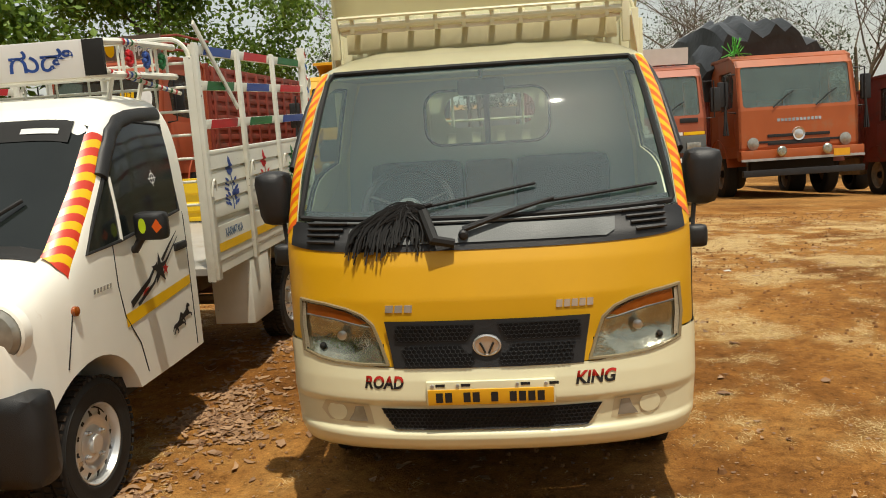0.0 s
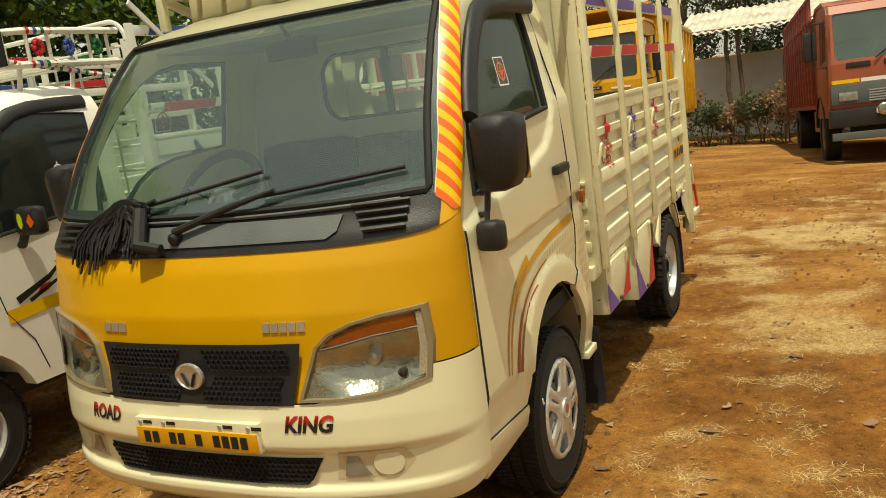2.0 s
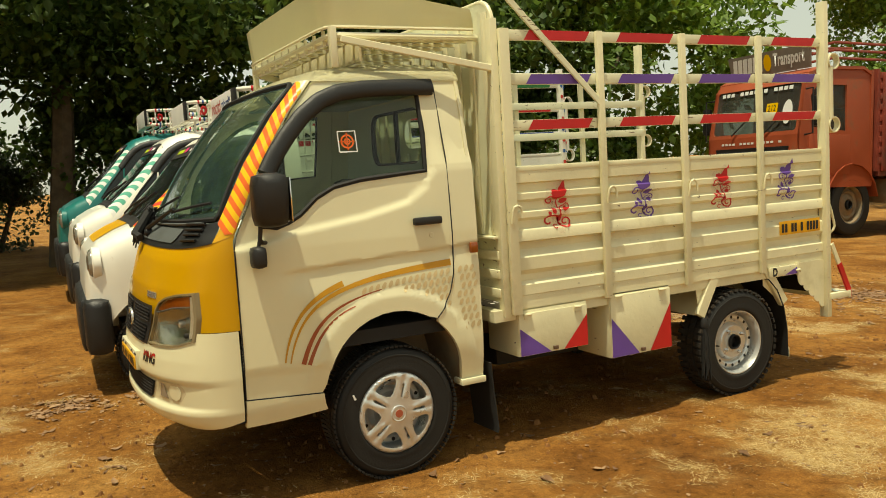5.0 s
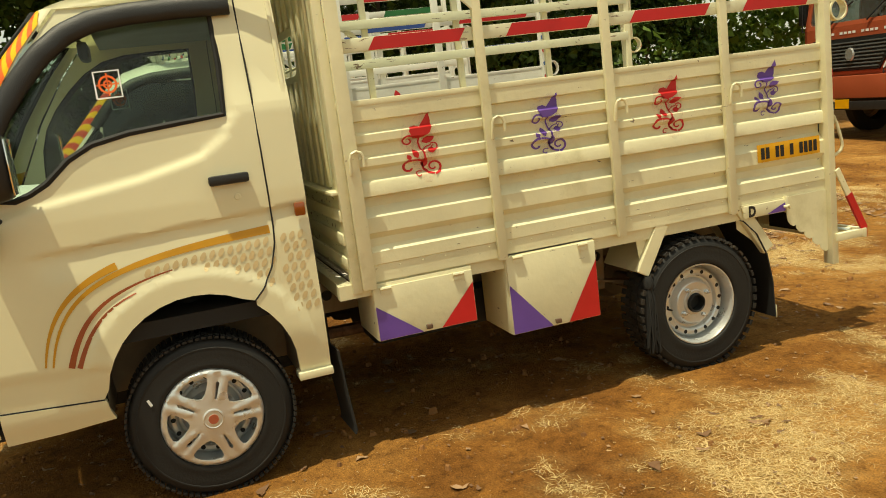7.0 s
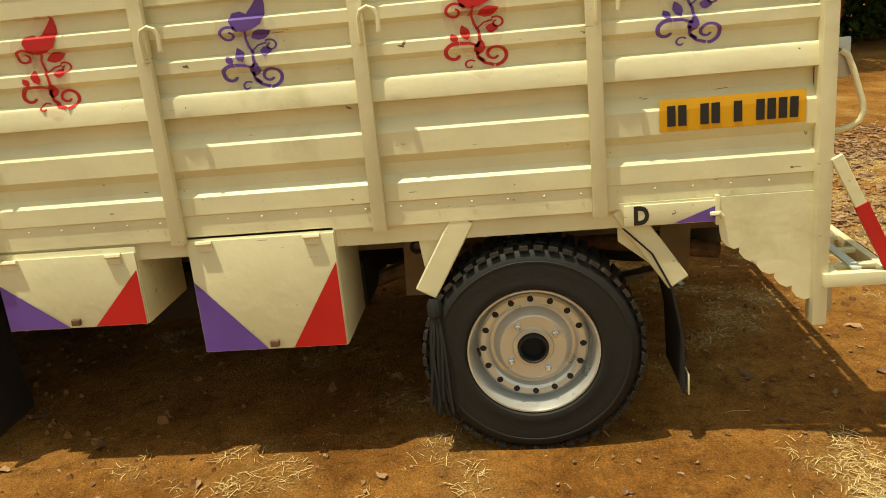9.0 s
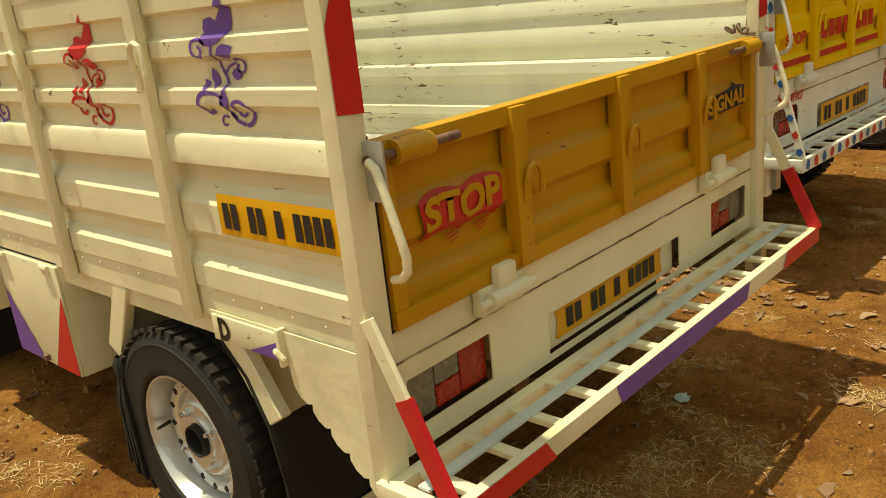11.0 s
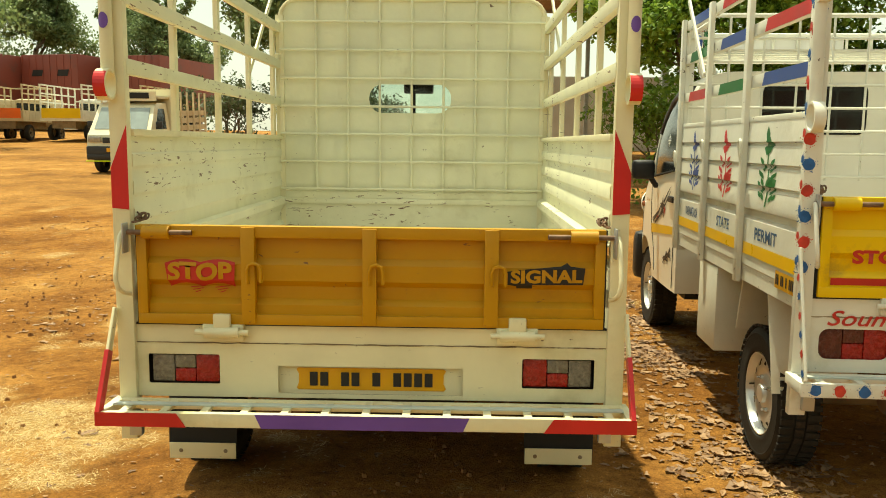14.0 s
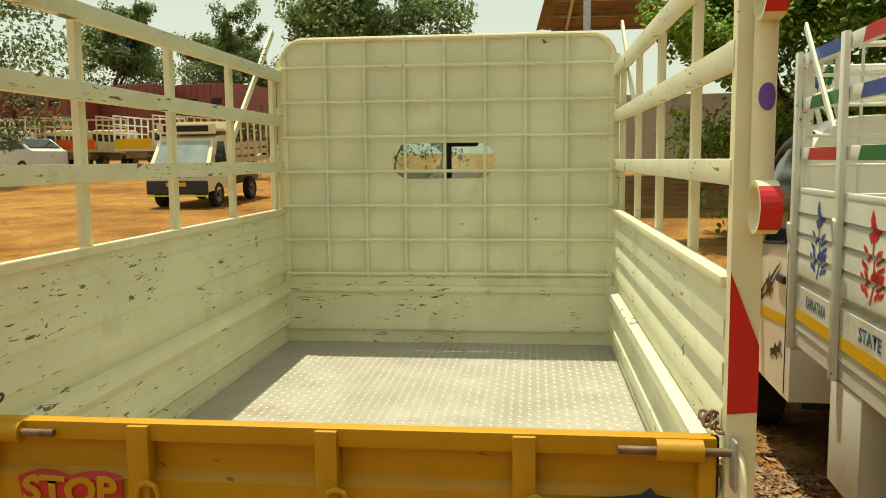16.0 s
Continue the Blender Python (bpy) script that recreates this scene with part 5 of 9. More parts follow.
# headlights, grille, badge, plate, fog lamps
for sx in (-1, 1):
    flip = lambda poly: [(sx * x, z) for x, z in poly]
    hl = front_sheet("headlight", [flip(HL)], mat("lamp_rim", (0.25, 0.20, 0.115), 0.4, metal=0.1), ace, 0.016, "clear headlamp with an amber indicator", holes=[flip(shrink(HL, 0.935))], thick=0.02)
    def bowl(a, c):
        d = ((abs(a) - 0.55) / 0.135) ** 2 + ((c - 0.765) / 0.095) ** 2
        return skin(a, c, 0.004 - 0.050 * max(0.0, 1 - d))
    part("reflector", mapped(flat([flip(shrink(HL, 0.93))], (), np.arange(-0.70, 0.71, 0.02), np.arange(0.67, 0.91, 0.02)), bowl), REFLECTOR, hl, sharp=80)
    ind = [(0.430, 0.822), (0.50, 0.856), (0.585, 0.878), (0.662, 0.886), (0.665, 0.848), (0.56, 0.837), (0.46, 0.816)]
    front_sheet("indicator", [flip(ind)], AMBER, hl, 0.010, "amber indicator lens", thick=0.01)
    bm = BM()
    tube(bm, [skin(sx * x, z, 0.011) for x, z in ((0.42, 0.806), (0.46, 0.812), (0.56, 0.834), (0.668, 0.845))], 0.0035, 6)
    part("divider", bm, GREY_PLASTIC, hl)
    front_sheet("side_marker", [flip([(0.668, 0.885), (0.684, 0.887), (0.688, 0.80), (0.680, 0.72), (0.662, 0.715), (0.670, 0.80)])], mat("marker_grid", (0.52, 0.47, 0.36), 0.3, vary=0.4, scale=260, metal=0.2), hl, 0.012)
    for cx, cz, r, m in ((0.55, 0.765, 0.020, CHROME), (0.625, 0.725, 0.012, BLACK_MATT)):
        bm = BM()
        rev(bm, [(r * 0.8, -0.02), (r, 0.0), (r * 0.9, 0.006), (r * 0.5, 0.010), (0, 0.011)], skin(sx * cx, cz, -0.030 if r > 0.015 else -0.012), "y", 18, -1)
        part("bulb", bm, m, hl)
    g = front_sheet("cover_glass", [flip(shrink(HL, 0.92))], GLASS_LAMP, hl, 0.0145)
    g.visible_shadow = False
    # fog lamp pockets
    disc = lambda r: [(0.566 + r * math.cos(radians(t)), 0.489 + r * 0.92 * math.sin(radians(t))) for t in range(0, 360, 15)]
    front_sheet("fog_cover", [flip(disc(0.038))], CREAM, ace, 0.0145, "", 0.02, thick=0.002)
    # flat sheet: the pocket's recess shade is put into a darker cream
    front_sheet("fog_pocket", [flip([(0.425, 0.448), (0.60, 0.452), (0.632, 0.49), (0.61, 0.535), (0.44, 0.532)])], mat("shaded_pocket_cream", (0.60, 0.52, 0.33), 0.5, vary=0.1), ace, 0.0115)
    front_sheet("fog_lamp", [flip([(0.448, 0.458), (0.522, 0.456), (0.500, 0.490), (0.490, 0.520), (0.462, 0.520)])], CLEARLENS, ace, 0.0150, "small grey fog lamp")

GR = [(-0.365, 0.828), (-0.335, 0.66), (0.335, 0.66), (0.365, 0.828)]
gr = front_sheet("grille", [GR], BLACK, ace, 0.013, "black honeycomb grille")
UP = [[(-0.33, 0.812), (-0.035, 0.818), (-0.075, 0.760), (-0.32, 0.750)], [(0.33, 0.812), (0.035, 0.818), (0.075, 0.760), (0.32, 0.750)], [(-0.305, 0.732), (-0.10, 0.738), (-0.04, 0.690), (-0.055, 0.675), (-0.29, 0.675)], [(0.305, 0.732), (0.10, 0.738), (0.04, 0.690), (0.055, 0.675), (0.29, 0.675)]]
for poly in UP:
    front_sheet("grille_recess", [poly], BLACK_MATT, gr, 0.0145)
    honeycomb("honeycomb", poly, 0.0100, 0.020, gr)
LOW = [(-0.395, 0.512), (-0.34, 0.424), (0.34, 0.424), (0.395, 0.512)]
lg = front_sheet("lower_grille", [LOW], BLACK_MATT, ace, 0.013, "black honeycomb intake in the bumper")
honeycomb("honeycomb", [(-0.385, 0.506), (-0.335, 0.430), (0.335, 0.430), (0.385, 0.506)], 0.0100, 0.020, lg)
bm = BM()
c = skin(0.0, 0.737, 0.022)
rev(bm, [(0.046, 0.0), (0.045, 0.008), (0.040, 0.010), (0.037, 0.006), (0.0, 0.005)], c, "y", 32, -1)
badge = part("badge", bm, CHROME, ace, "oval chrome badge")
badge.data.transform(Matrix.Translation(c) @ Matrix.Diagonal((1.12, 1, 0.86, 1)) @ Matrix.Translation(-c))
bm = BM()
for s in (-1, 1):
    tube(bm, [c + Vector((s * (0.006 + 0.018 * t), -0.009, -0.028 + 0.05 * t - 0.012 * t * t)) for t in np.linspace(0, 1, 6)], 0.004, 6)
part("badge_mark", bm, BLACK_MATT, badge)
for x0, n, w in ((-0.366, 3, 0.105), (0.245, 5, 0.135)):
    polys = [[(x0 + w * k / n + 0.003, 0.858), (x0 + w * (k + 0.82) / n + 0.003, 0.858), (x0 + w * (k + 0.9) / n + 0.003, 0.884), (x0 + w * (k + 0.1) / n + 0.003, 0.884)] for k in range(n)]
    decal("badge_bar", polys, lambda a, b: skin(a, b, 0.004), CHROME, ace, "chrome badge shapes", thick=0.003, outward=(0, -1, 0))
bm = BM()
box(bm, -0.222, 0.232, -0.108, -0.085, 0.533, 0.620, 0.004)
board = part("plate_board", bm, CREAM, ace)
bm = BM()
box(bm, -0.217, 0.226, -0.113, -0.106, 0.536, 0.592, 0.002)
fp = part("number_plate", bm, PLATE, ace, "yellow number plate with black bars")
plate_bars("plate_mark", [2, 2, 1, 4], lambda a, b: (-0.192 + a, -0.1145, 0.546 + b), fp, 0.39, 0.036)
for x in (-0.20, -0.11, 0.10, 0.20):
    bm = BM()
    rev(bm, [(0.007, -0.0), (0.006, 0.004), (0, 0.004)], (x, -0.108, 0.606), "y", 8, -1)
    part("plate_screw", bm, STEEL, board)
    bm = BM()
    box(bm, x + 0.012, x + 0.045, -0.1095, -0.107, 0.602, 0.612)
    part("plate_slot", bm, BLACK_MATT, board)

for words, x0 in (("ROAD", -0.447), ("KING", 0.303)):
    letters("bumper_letters", words, 0.144, 0.046, lambda a, b: skin(x0 + a, 0.588 + b, 0.0125), INK, ace, 0.035, 0.2, "painted %s lettering" % words, cuts=(0.02,))
    letters("bumper_letters", words, 0.144, 0.046, lambda a, b: skin(x0 + a, 0.588 + b, 0.0125 + (0.0008 if b > 0.024 else -0.004)), REDINK, ace, 0.035, 0.2, "", cuts=(0.0235, 0.0245))

# wipers, and the black tassel tied to the left one
for pts, blade in (([(-0.068, 1.118), (0.10, 1.175), (0.26, 1.215)], [(0.20, 1.205), (0.635, 1.245)]), ([(-0.44, 1.12), (-0.33, 1.17), (-0.18, 1.215)], [(-0.22, 1.205), (0.20, 1.272)])):
    bm = BM()
    tube(bm, [skin(x, z, 0.03) for x, z in pts], [0.012, 0.010, 0.006], 8)
    rev(bm, [(0.018, 0.0), (0.018, 0.03), (0.010, 0.036), (0, 0.036)], skin(pts[0][0], pts[0][1], 0.004), "y", 12, -1)
    wp = part("wiper", bm, BLACK, ace, "black wiper")
    bm = BM()
    tube(bm, [skin(x, z, 0.018) for x, z in [(blade[0][0] + (blade[1][0] - blade[0][0]) * t, blade[0][1] + (blade[1][1] - blade[0][1]) * t) for t in np.linspace(0, 1, 8)]], 0.006, 6)
    part("blade", bm, BLACK_MATT, wp)
rnd = random.Random(4)
bm = BM()
for k in range(230):
    x0, z0 = -0.225 + rnd.uniform(-0.025, 0.025), 1.185 + rnd.uniform(-0.02, 0.02)
    x1 = -0.50 + rnd.uniform(0, 0.30)
    z1 = (1.08 if x1 < -0.36 else 1.11) + rnd.gauss(0, 0.022)
    lift = rnd.uniform(0.0, 0.045)
    off = rnd.uniform(0.015, 0.055)
    cp = [(x0, z0, off), (x0 - 0.07, z0 + lift, off + 0.012), (x1 + 0.02, max(z1, 1.12) + lift + 0.02, off + 0.008), (x1, z1, off * 0.6)]
    bez = lambda t, i: (1 - t) ** 3 * cp[0][i] + 3 * t * (1 - t) ** 2 * cp[1][i] + 3 * t * t * (1 - t) * cp[2][i] + t**3 * cp[3][i]
    tube(bm, [skin(bez(t, 0) + 0.003 * math.sin(9 * t + k), bez(t, 1), bez(t, 2)) for t in np.linspace(0, 1, 8)], rnd.uniform(0.0025, 0.0045), 4)
tas = part("tassel", bm, BLACK_MATT, ace, "black rope tassel tied to the wiper")
bm = BM()
tube(bm, [skin(-0.21, 1.18, 0.05), skin(-0.17, 1.09, 0.05), skin(-0.10, 1.082, 0.03)], [0.02, 0.022, 0.018], 8)
part("tassel_knot", bm, BLACK_MATT, tas)

# cab interior
bm = BM()
box(bm, -0.70, 0.70, 0.26, 0.52, 0.78, 1.10, 0.05)
box(bm, -0.64, 0.64, 0.16, 0.30, 1.02, 1.12, 0.03)
part("dashboard", bm, DASH, ace, "grey-green dashboard", sharp=60)
bm = BM()
rev(bm, [(0.14, -0.02), (0.145, 0.03), (0.10, 0.06), (0, 0.07)], (0.10, 0.36, 1.09), "z", 24)
part("dashboard_mat", bm, mat("pale_cushion", (0.62, 0.68, 0.64), 0.7), ace)
bm = BM()
swc = Vector((-0.33, 0.56, 1.16))
m = Matrix.Translation(swc) @ Matrix.Rotation(radians(58), 4, "X")
tube(bm, [m @ Vector((0.185 * math.cos(radians(a)), 0.185 * math.sin(radians(a)), 0)) for a in range(0, 360, 12)], 0.017, 8, closed=True)
for a in (20, 160, 270):
    tube(bm, [m @ Vector((0, 0, -0.02)), m @ Vector((0.18 * math.cos(radians(a)), 0.18 * math.sin(radians(a)), 0))], 0.013, 6)
tube(bm, [m @ Vector((0, 0, -0.03)), (-0.33, 0.42, 0.98)], [0.05, 0.035], 10)
part("steering_wheel", bm, BLACK_MATT, ace, "black steering wheel")
bm = BM()
tube(bm, [m @ Vector((0, 0.0, -0.03)), m @ Vector((0, -0.01, -0.10)), (-0.33, 0.40, 0.98)], [0.055, 0.075, 0.085], 14)
part("steering_cowl", bm, DASH, ace, "grey steering column cowl", sharp=60)
bm = BM()
tube(bm, [m @ Vector((0, 0, 0.012)), m @ Vector((0, 0, -0.028))], [0.045, 0.062], 16)
part("horn_pad", bm, GREY_PLASTIC, ace)
for x in (-0.36, 0.36):
    bm = BM()
    box(bm, x - 0.25, x + 0.25, 0.75, 1.22, 0.72, 0.88, 0.05)
    seat = part("seat", bm, SEAT, ace, "charcoal cab seat", sharp=70)
    bm = BM()
    box(bm, x - 0.23, x + 0.23, 1.15, 1.30, 0.86, 1.31, 0.06)
    part("backrest", bm, SEAT, seat, sharp=70)
bm = BM()
box(bm, -0.74, 0.74, 0.25, 1.34, 0.60, 0.66)
part("cab_floor", bm, BLACK_MATT, ace)
bm = BM()
box(bm, -0.12, 0.12, 1.18, 1.30, 0.70, 1.30, 0.03)
part("centre_backrest", bm, mat("brown_seat_cloth", (0.16, 0.11, 0.07), 0.85, vary=0.2, scale=25), ace, "dull brown seat back", sharp=70)
bm = BM()
box(bm, -0.10, 0.10, 0.66, 0.70, 1.615, 1.685, 0.015)
tube(bm, [(0, 0.68, 1.68), (0, 0.63, 1.74)], 0.008, 6)
part("interior_mirror", bm, BLACK, ace)
bm = BM()
box(bm, -0.66, 0.66, 0.72, 1.32, 1.712, 1.722, 0.0)
part("headlining", bm, mat("grey_headlining", (0.38, 0.40, 0.36), 0.9, vary=0.1), ace)

# window stickers
for sx in (1, -1):
    fn = lambda a, b: (sx * (cab_w(1.475 + b) - 0.004), 0.765 + a, 1.475 + b)
    frame_polys = ribbon([(-0.04, -0.044), (-0.04, 0.044), (0.04, 0.044), (0.04, -0.044), (-0.04, -0.044)], 0.006)
    decal("window_sticker", frame_polys, fn, PAPER, ace, "square target sticker on the glass")
    decal("window_sticker", ribbon(arc(0, 0, 0.027, 0.027, 0, 360, 20), 0.007) + ribbon(arc(0, 0, 0.012, 0.012, 0, 360, 14), 0.006) + ribbon([(-0.036, 0), (0.036, 0)], 0.005) + ribbon([(0, -0.038), (0, 0.038)], 0.005), fn, ORANGE, ace)

# wheels, chassis, tool boxes, guards
for sx in (-1, 1):
    wheel(ace, sx * 0.668, 0.90, sx, "cover", W=0.182)
    wheel(ace, sx * 0.698, 2.990, sx, "steel", W=0.178)
    bm = BM()
    box(bm, sx * 0.30, sx * 0.38, 0.30, 3.66, 0.47, 0.60, 0.004)
    rail = part("chassis_rail", bm, CHASSIS, ace)
    for y in (1.44, 1.72, 2.02, 2.30, 2.60, 2.86, 3.12, 3.40):
        bm = BM()
        rev(bm, [(0, 0.0015), (0.016, 0.0015), (0.019, 0.004), (0.022, 0.0015), (0.022, -0.002)], (sx * 0.38, y, 0.545), "x", 16, sx)
        part("rail_hole", bm, BLACK_MATT, rail)
    # spring hanger and leaf spring by the rear axle
    for y in (3.42, 2.66):
        bm = BM()
        beam(bm, (sx * 0.46, y, 0.34), (sx * 0.46, y + 0.01, 0.60), 0.09, 0.012, (1, 0, 0), 0.003)
        hang = part("spring_hanger", bm, CHASSIS, ace)
    bm = BM()
    rev(bm, [(0.012, 0.0), (0.022, 0.0), (0.022, 0.012), (0.012, 0.012), (0.012, 0.0)], (sx * 0.467, 2.665, 0.50), "x", 16, sx)
    part("hanger_eye", bm, BLACK_MATT, hang)
    bm = BM()
    for k in range(4):
        pts = [(sx * 0.46, y, 0.35 - 0.07 * math.cos((y - 3.03) / 0.42 * 1.4) - 0.009 * k + 0.06) for y in np.linspace(2.66 + 0.07 * k, 3.40 - 0.07 * k, 9)]
        for p, q in zip(pts, pts[1:]):
            beam(bm, p, q, 0.055, 0.008)
    part("leaf_spring", bm, CHASSIS, ace)
    for y in np.linspace(1.45, 3.6, 8):
        bm = BM()
        box(bm, sx * 0.02, sx * 0.718, y - 0.025, y + 0.025, 0.600, 0.654)
        part("cross_member", bm, CREAM_BED, ace)
    bm = BM()
    box(bm, sx * 0.72, sx * 0.765, 1.42, 3.69, 0.60, 0.654)
    part("side_sill", bm, CREAM_BED, ace)
    for y0, y1, z0, z1 in ((1.54, 1.945, 0.42, 0.642), (2.09, 2.492, 0.325, 0.660)):
        bm = BM()
        box(bm, sx * 0.50, sx * 0.778, y0, y1, z0, z1, 0.004)
        tb = part("tool_box", bm, CREAM_BED, ace, "cream under-floor tool box with painted corners")
        bm = BM()
        box(bm, sx * 0.778, sx * 0.786, y0 + 0.002, y1 - 0.002, z0 + 0.002, z1 - 0.015, 0.002)
        part("tool_box_lid", bm, CREAM_BED, tb)
        fn = lambda a, b: (sx * 0.7880, a, b)
        h = z1 - z0
        decal("painted_corner", [[(y0 + 0.004, z0 + 0.004), (y0 + 0.18, z0 + 0.004), (y0 + 0.004, z0 + h * 0.62)]], fn, PURPLE, tb)
        decal("painted_corner", [[(y1 - 0.004, z0 + 0.004), (y1 - 0.004, z0 + h * 0.72), (y1 - 0.15, z0 + 0.004)]], fn, RED, tb)
        for yy in (y0 + 0.05, y1 - 0.06):
            bm = BM()
            tube(bm, [(sx * 0.790, yy - 0.022, z1 - 0.02), (sx * 0.790, yy + 0.022, z1 - 0.02)], 0.007, 7)
            box(bm, sx * 0.784, sx * 0.791, yy - 0.02, yy + 0.02, z1 - 0.042, z1 - 0.02)
            part("tool_box_hinge", bm, CREAM_BED, tb)
        bm = BM()
        box(bm, sx * 0.786, sx * 0.800, (y0 + y1) / 2 - 0.012, (y0 + y1) / 2 + 0.012, z0 + 0.012, z0 + 0.03, 0.003)
        part("hasp", bm, RUSTY, tb)
    bm = BM()
    for k in range(60):
        a, b = rnd.uniform(-0.018, 0.018), rnd.uniform(-0.02, 0.02)
        c = rnd.uniform(-0.03, 0.03)
        tube(bm, [(sx * 0.775 + a * 0.3, 2.735 + b * 0.3, 0.425), (sx * 0.78 + a, 2.735 + b, 0.33), (sx * 0.775 + a * 1.3, 2.735 + b + c, 0.10 + rnd.uniform(0, 0.05))], 0.0045, 4)
    rev(bm, [(0.012, 0.02), (0.022, 0.0), (0.02, -0.03), (0.012, -0.04)], (sx * 0.777, 2.735, 0.425), "z", 10)
    part("tassel", bm, BLACK_MATT, ace, "black hanging tassel")
    for ya, yb, zb in ((2.83, 2.715, 0.455), (3.235, 3.375, 0.445)):
        bm = BM()
        beam(bm, (sx * 0.762, ya, 0.655), (sx * 0.762, yb, zb), 0.06, 0.03, (1, 0, 0), 0.003)
        part("arch_stay", bm, CREAM_BED, ace)
    for poly in ([(2.84, 0.655), (2.725, 0.455), (2.70, 0.655)], [(3.225, 0.655), (3.365, 0.445), (3.225, 0.56)]):
        part("arch_gusset", mapped(flat([poly]), lambda a, b: (sx * 0.752, a, b), 0.003, (sx, 0, 0)), CREAM_BED, ace, smooth=False)
    for ya, yb, zb in ((2.835, 2.72, 0.455), (3.228, 3.368, 0.445)):
        bm = BM()
        beam(bm, (sx * 0.60, ya, 0.655), (sx * 0.60, yb, zb), 0.004, 0.30, (1, 0, 0))
        part("arch_sheet", bm, CREAM_BED, ace)
    bm = BM()
    prof = [(3.24, 0.60), (3.31, 0.53), (3.36, 0.43), (3.385, 0.30), (3.39, 0.128)]
    strip(bm, [(sx * 0.53, y, z) for y, z in prof], [(sx * 0.782, y, z) for y, z in prof], (0, -0.006, 0))
    fl = part("mud_flap", bm, BLACK_MATT, ace, "black rubber mud flap")
    bm = BM()
    box(bm, sx * 0.532, sx * 0.778, 3.396, 3.401, 0.122, 0.182, 0.002)
    part("flap_plate", bm, CREAM_BED, fl, "cream plate with two screws")
    for x in (0.57, 0.735):
        bm = BM()
        rev(bm, [(0.008, 0.0), (0.006, 0.004), (0, 0.004)], (sx * x, 3.401, 0.152), "y", 8)
        part("flap_screw", bm, CHASSIS, fl)
    bm = BM()
    prof = [(1.375, 0.42), (1.385, 0.26), (1.40, 0.10), (1.395, 0.08)]
    strip(bm, [(sx * 0.56, y, z) for y, z in prof], [(sx * 0.775, y + 0.01, z) for y, z in prof], (0, -0.006, 0))
    part("mud_flap", bm, BLACK_MATT, ace)
bm = BM()
tube(bm, [(-0.62, 0.90, 0.27), (0.62, 0.90, 0.27)], 0.035, 10)
part("front_axle", bm, CHASSIS, ace)
bm = BM()
tube(bm, [(-0.62, 3.0, 0.27), (0.62, 3.0, 0.27)], 0.04, 10)
rev(bm, [(0.0, -0.11), (0.09, -0.08), (0.12, 0), (0.09, 0.08), (0, 0.11)], (0, 3.0, 0.27), "x", 16)
part("axle", bm, CHASSIS, ace)
# engine, shaft, tank, tray, tyre and exhaust: unseen, added to block light below
bm = BM()
box(bm, -0.30, 0.30, 0.35, 1.45, 0.24, 0.62, 0.06)
part("engine", bm, BLACK_MATT, ace, "unseen grimy block added under the cab to block light")
bm = BM()
tube(bm, [(0, 1.45, 0.40), (0, 2.9, 0.32)], 0.04, 10)
part("drive_shaft", bm, BLACK_MATT, ace)
bm = BM()
box(bm, -0.76, -0.20, 1.56, 2.46, 0.26, 0.60, 0.05)
part("fuel_tank", bm, BLACK_MATT, ace, "unseen dark tank added under the bed to block light")
bm = BM()
box(bm, -0.04, 0.46, 1.60, 2.50, 0.30, 0.47, 0.04)
part("battery_tray", bm, BLACK_MATT, ace)
bm = BM()
rev(bm, [(0.10, -0.07), (0.20, -0.085), (0.27, -0.06), (0.28, 0.0), (0.27, 0.06), (0.20, 0.085), (0.10, 0.07), (0.10, -0.07)], (0.0, 3.40, 0.40), "z", 28)
part("spare_tyre", bm, RUBBER, ace, "unseen tyre added under the bed to block light")
bm = BM()
tube(bm, [(0.22, 1.4, 0.34), (0.24, 2.5, 0.33), (0.26, 2.75, 0.42), (0.26, 3.2, 0.42), (0.26, 3.6, 0.36)], 0.028, 10)
part("exhaust", bm, RUSTY, ace)

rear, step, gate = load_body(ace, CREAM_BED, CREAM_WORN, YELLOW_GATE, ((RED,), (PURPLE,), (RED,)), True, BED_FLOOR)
# raised diamonds of the chequer plate
bm = BM()
for i in range(48):
    for j in range(74):
        x, y = -0.735 + i * 0.0313, 1.43 + j * 0.0305
        s = 1 if (i + j) % 2 else -1
        c, d = 0.0135, 0.0045
        ca, sa = math.cos(s * 0.785), math.sin(s * 0.785)
        ring = [(x + u * ca - v * sa, y + u * sa + v * ca) for u, v in ((-c, 0), (0, -d), (c, 0), (0, d))]
        base = [bm.verts.new((a, b, 0.6895)) for a, b in ring]
        top = bm.verts.new((x, y, 0.6925))
        for k in range(4):
            bm.faces.new((base[k], base[(k + 1) % 4], top))
tagged(part("chequer_tread", bm, TREAD_STEEL, ace, smooth=False), kind="stuff")

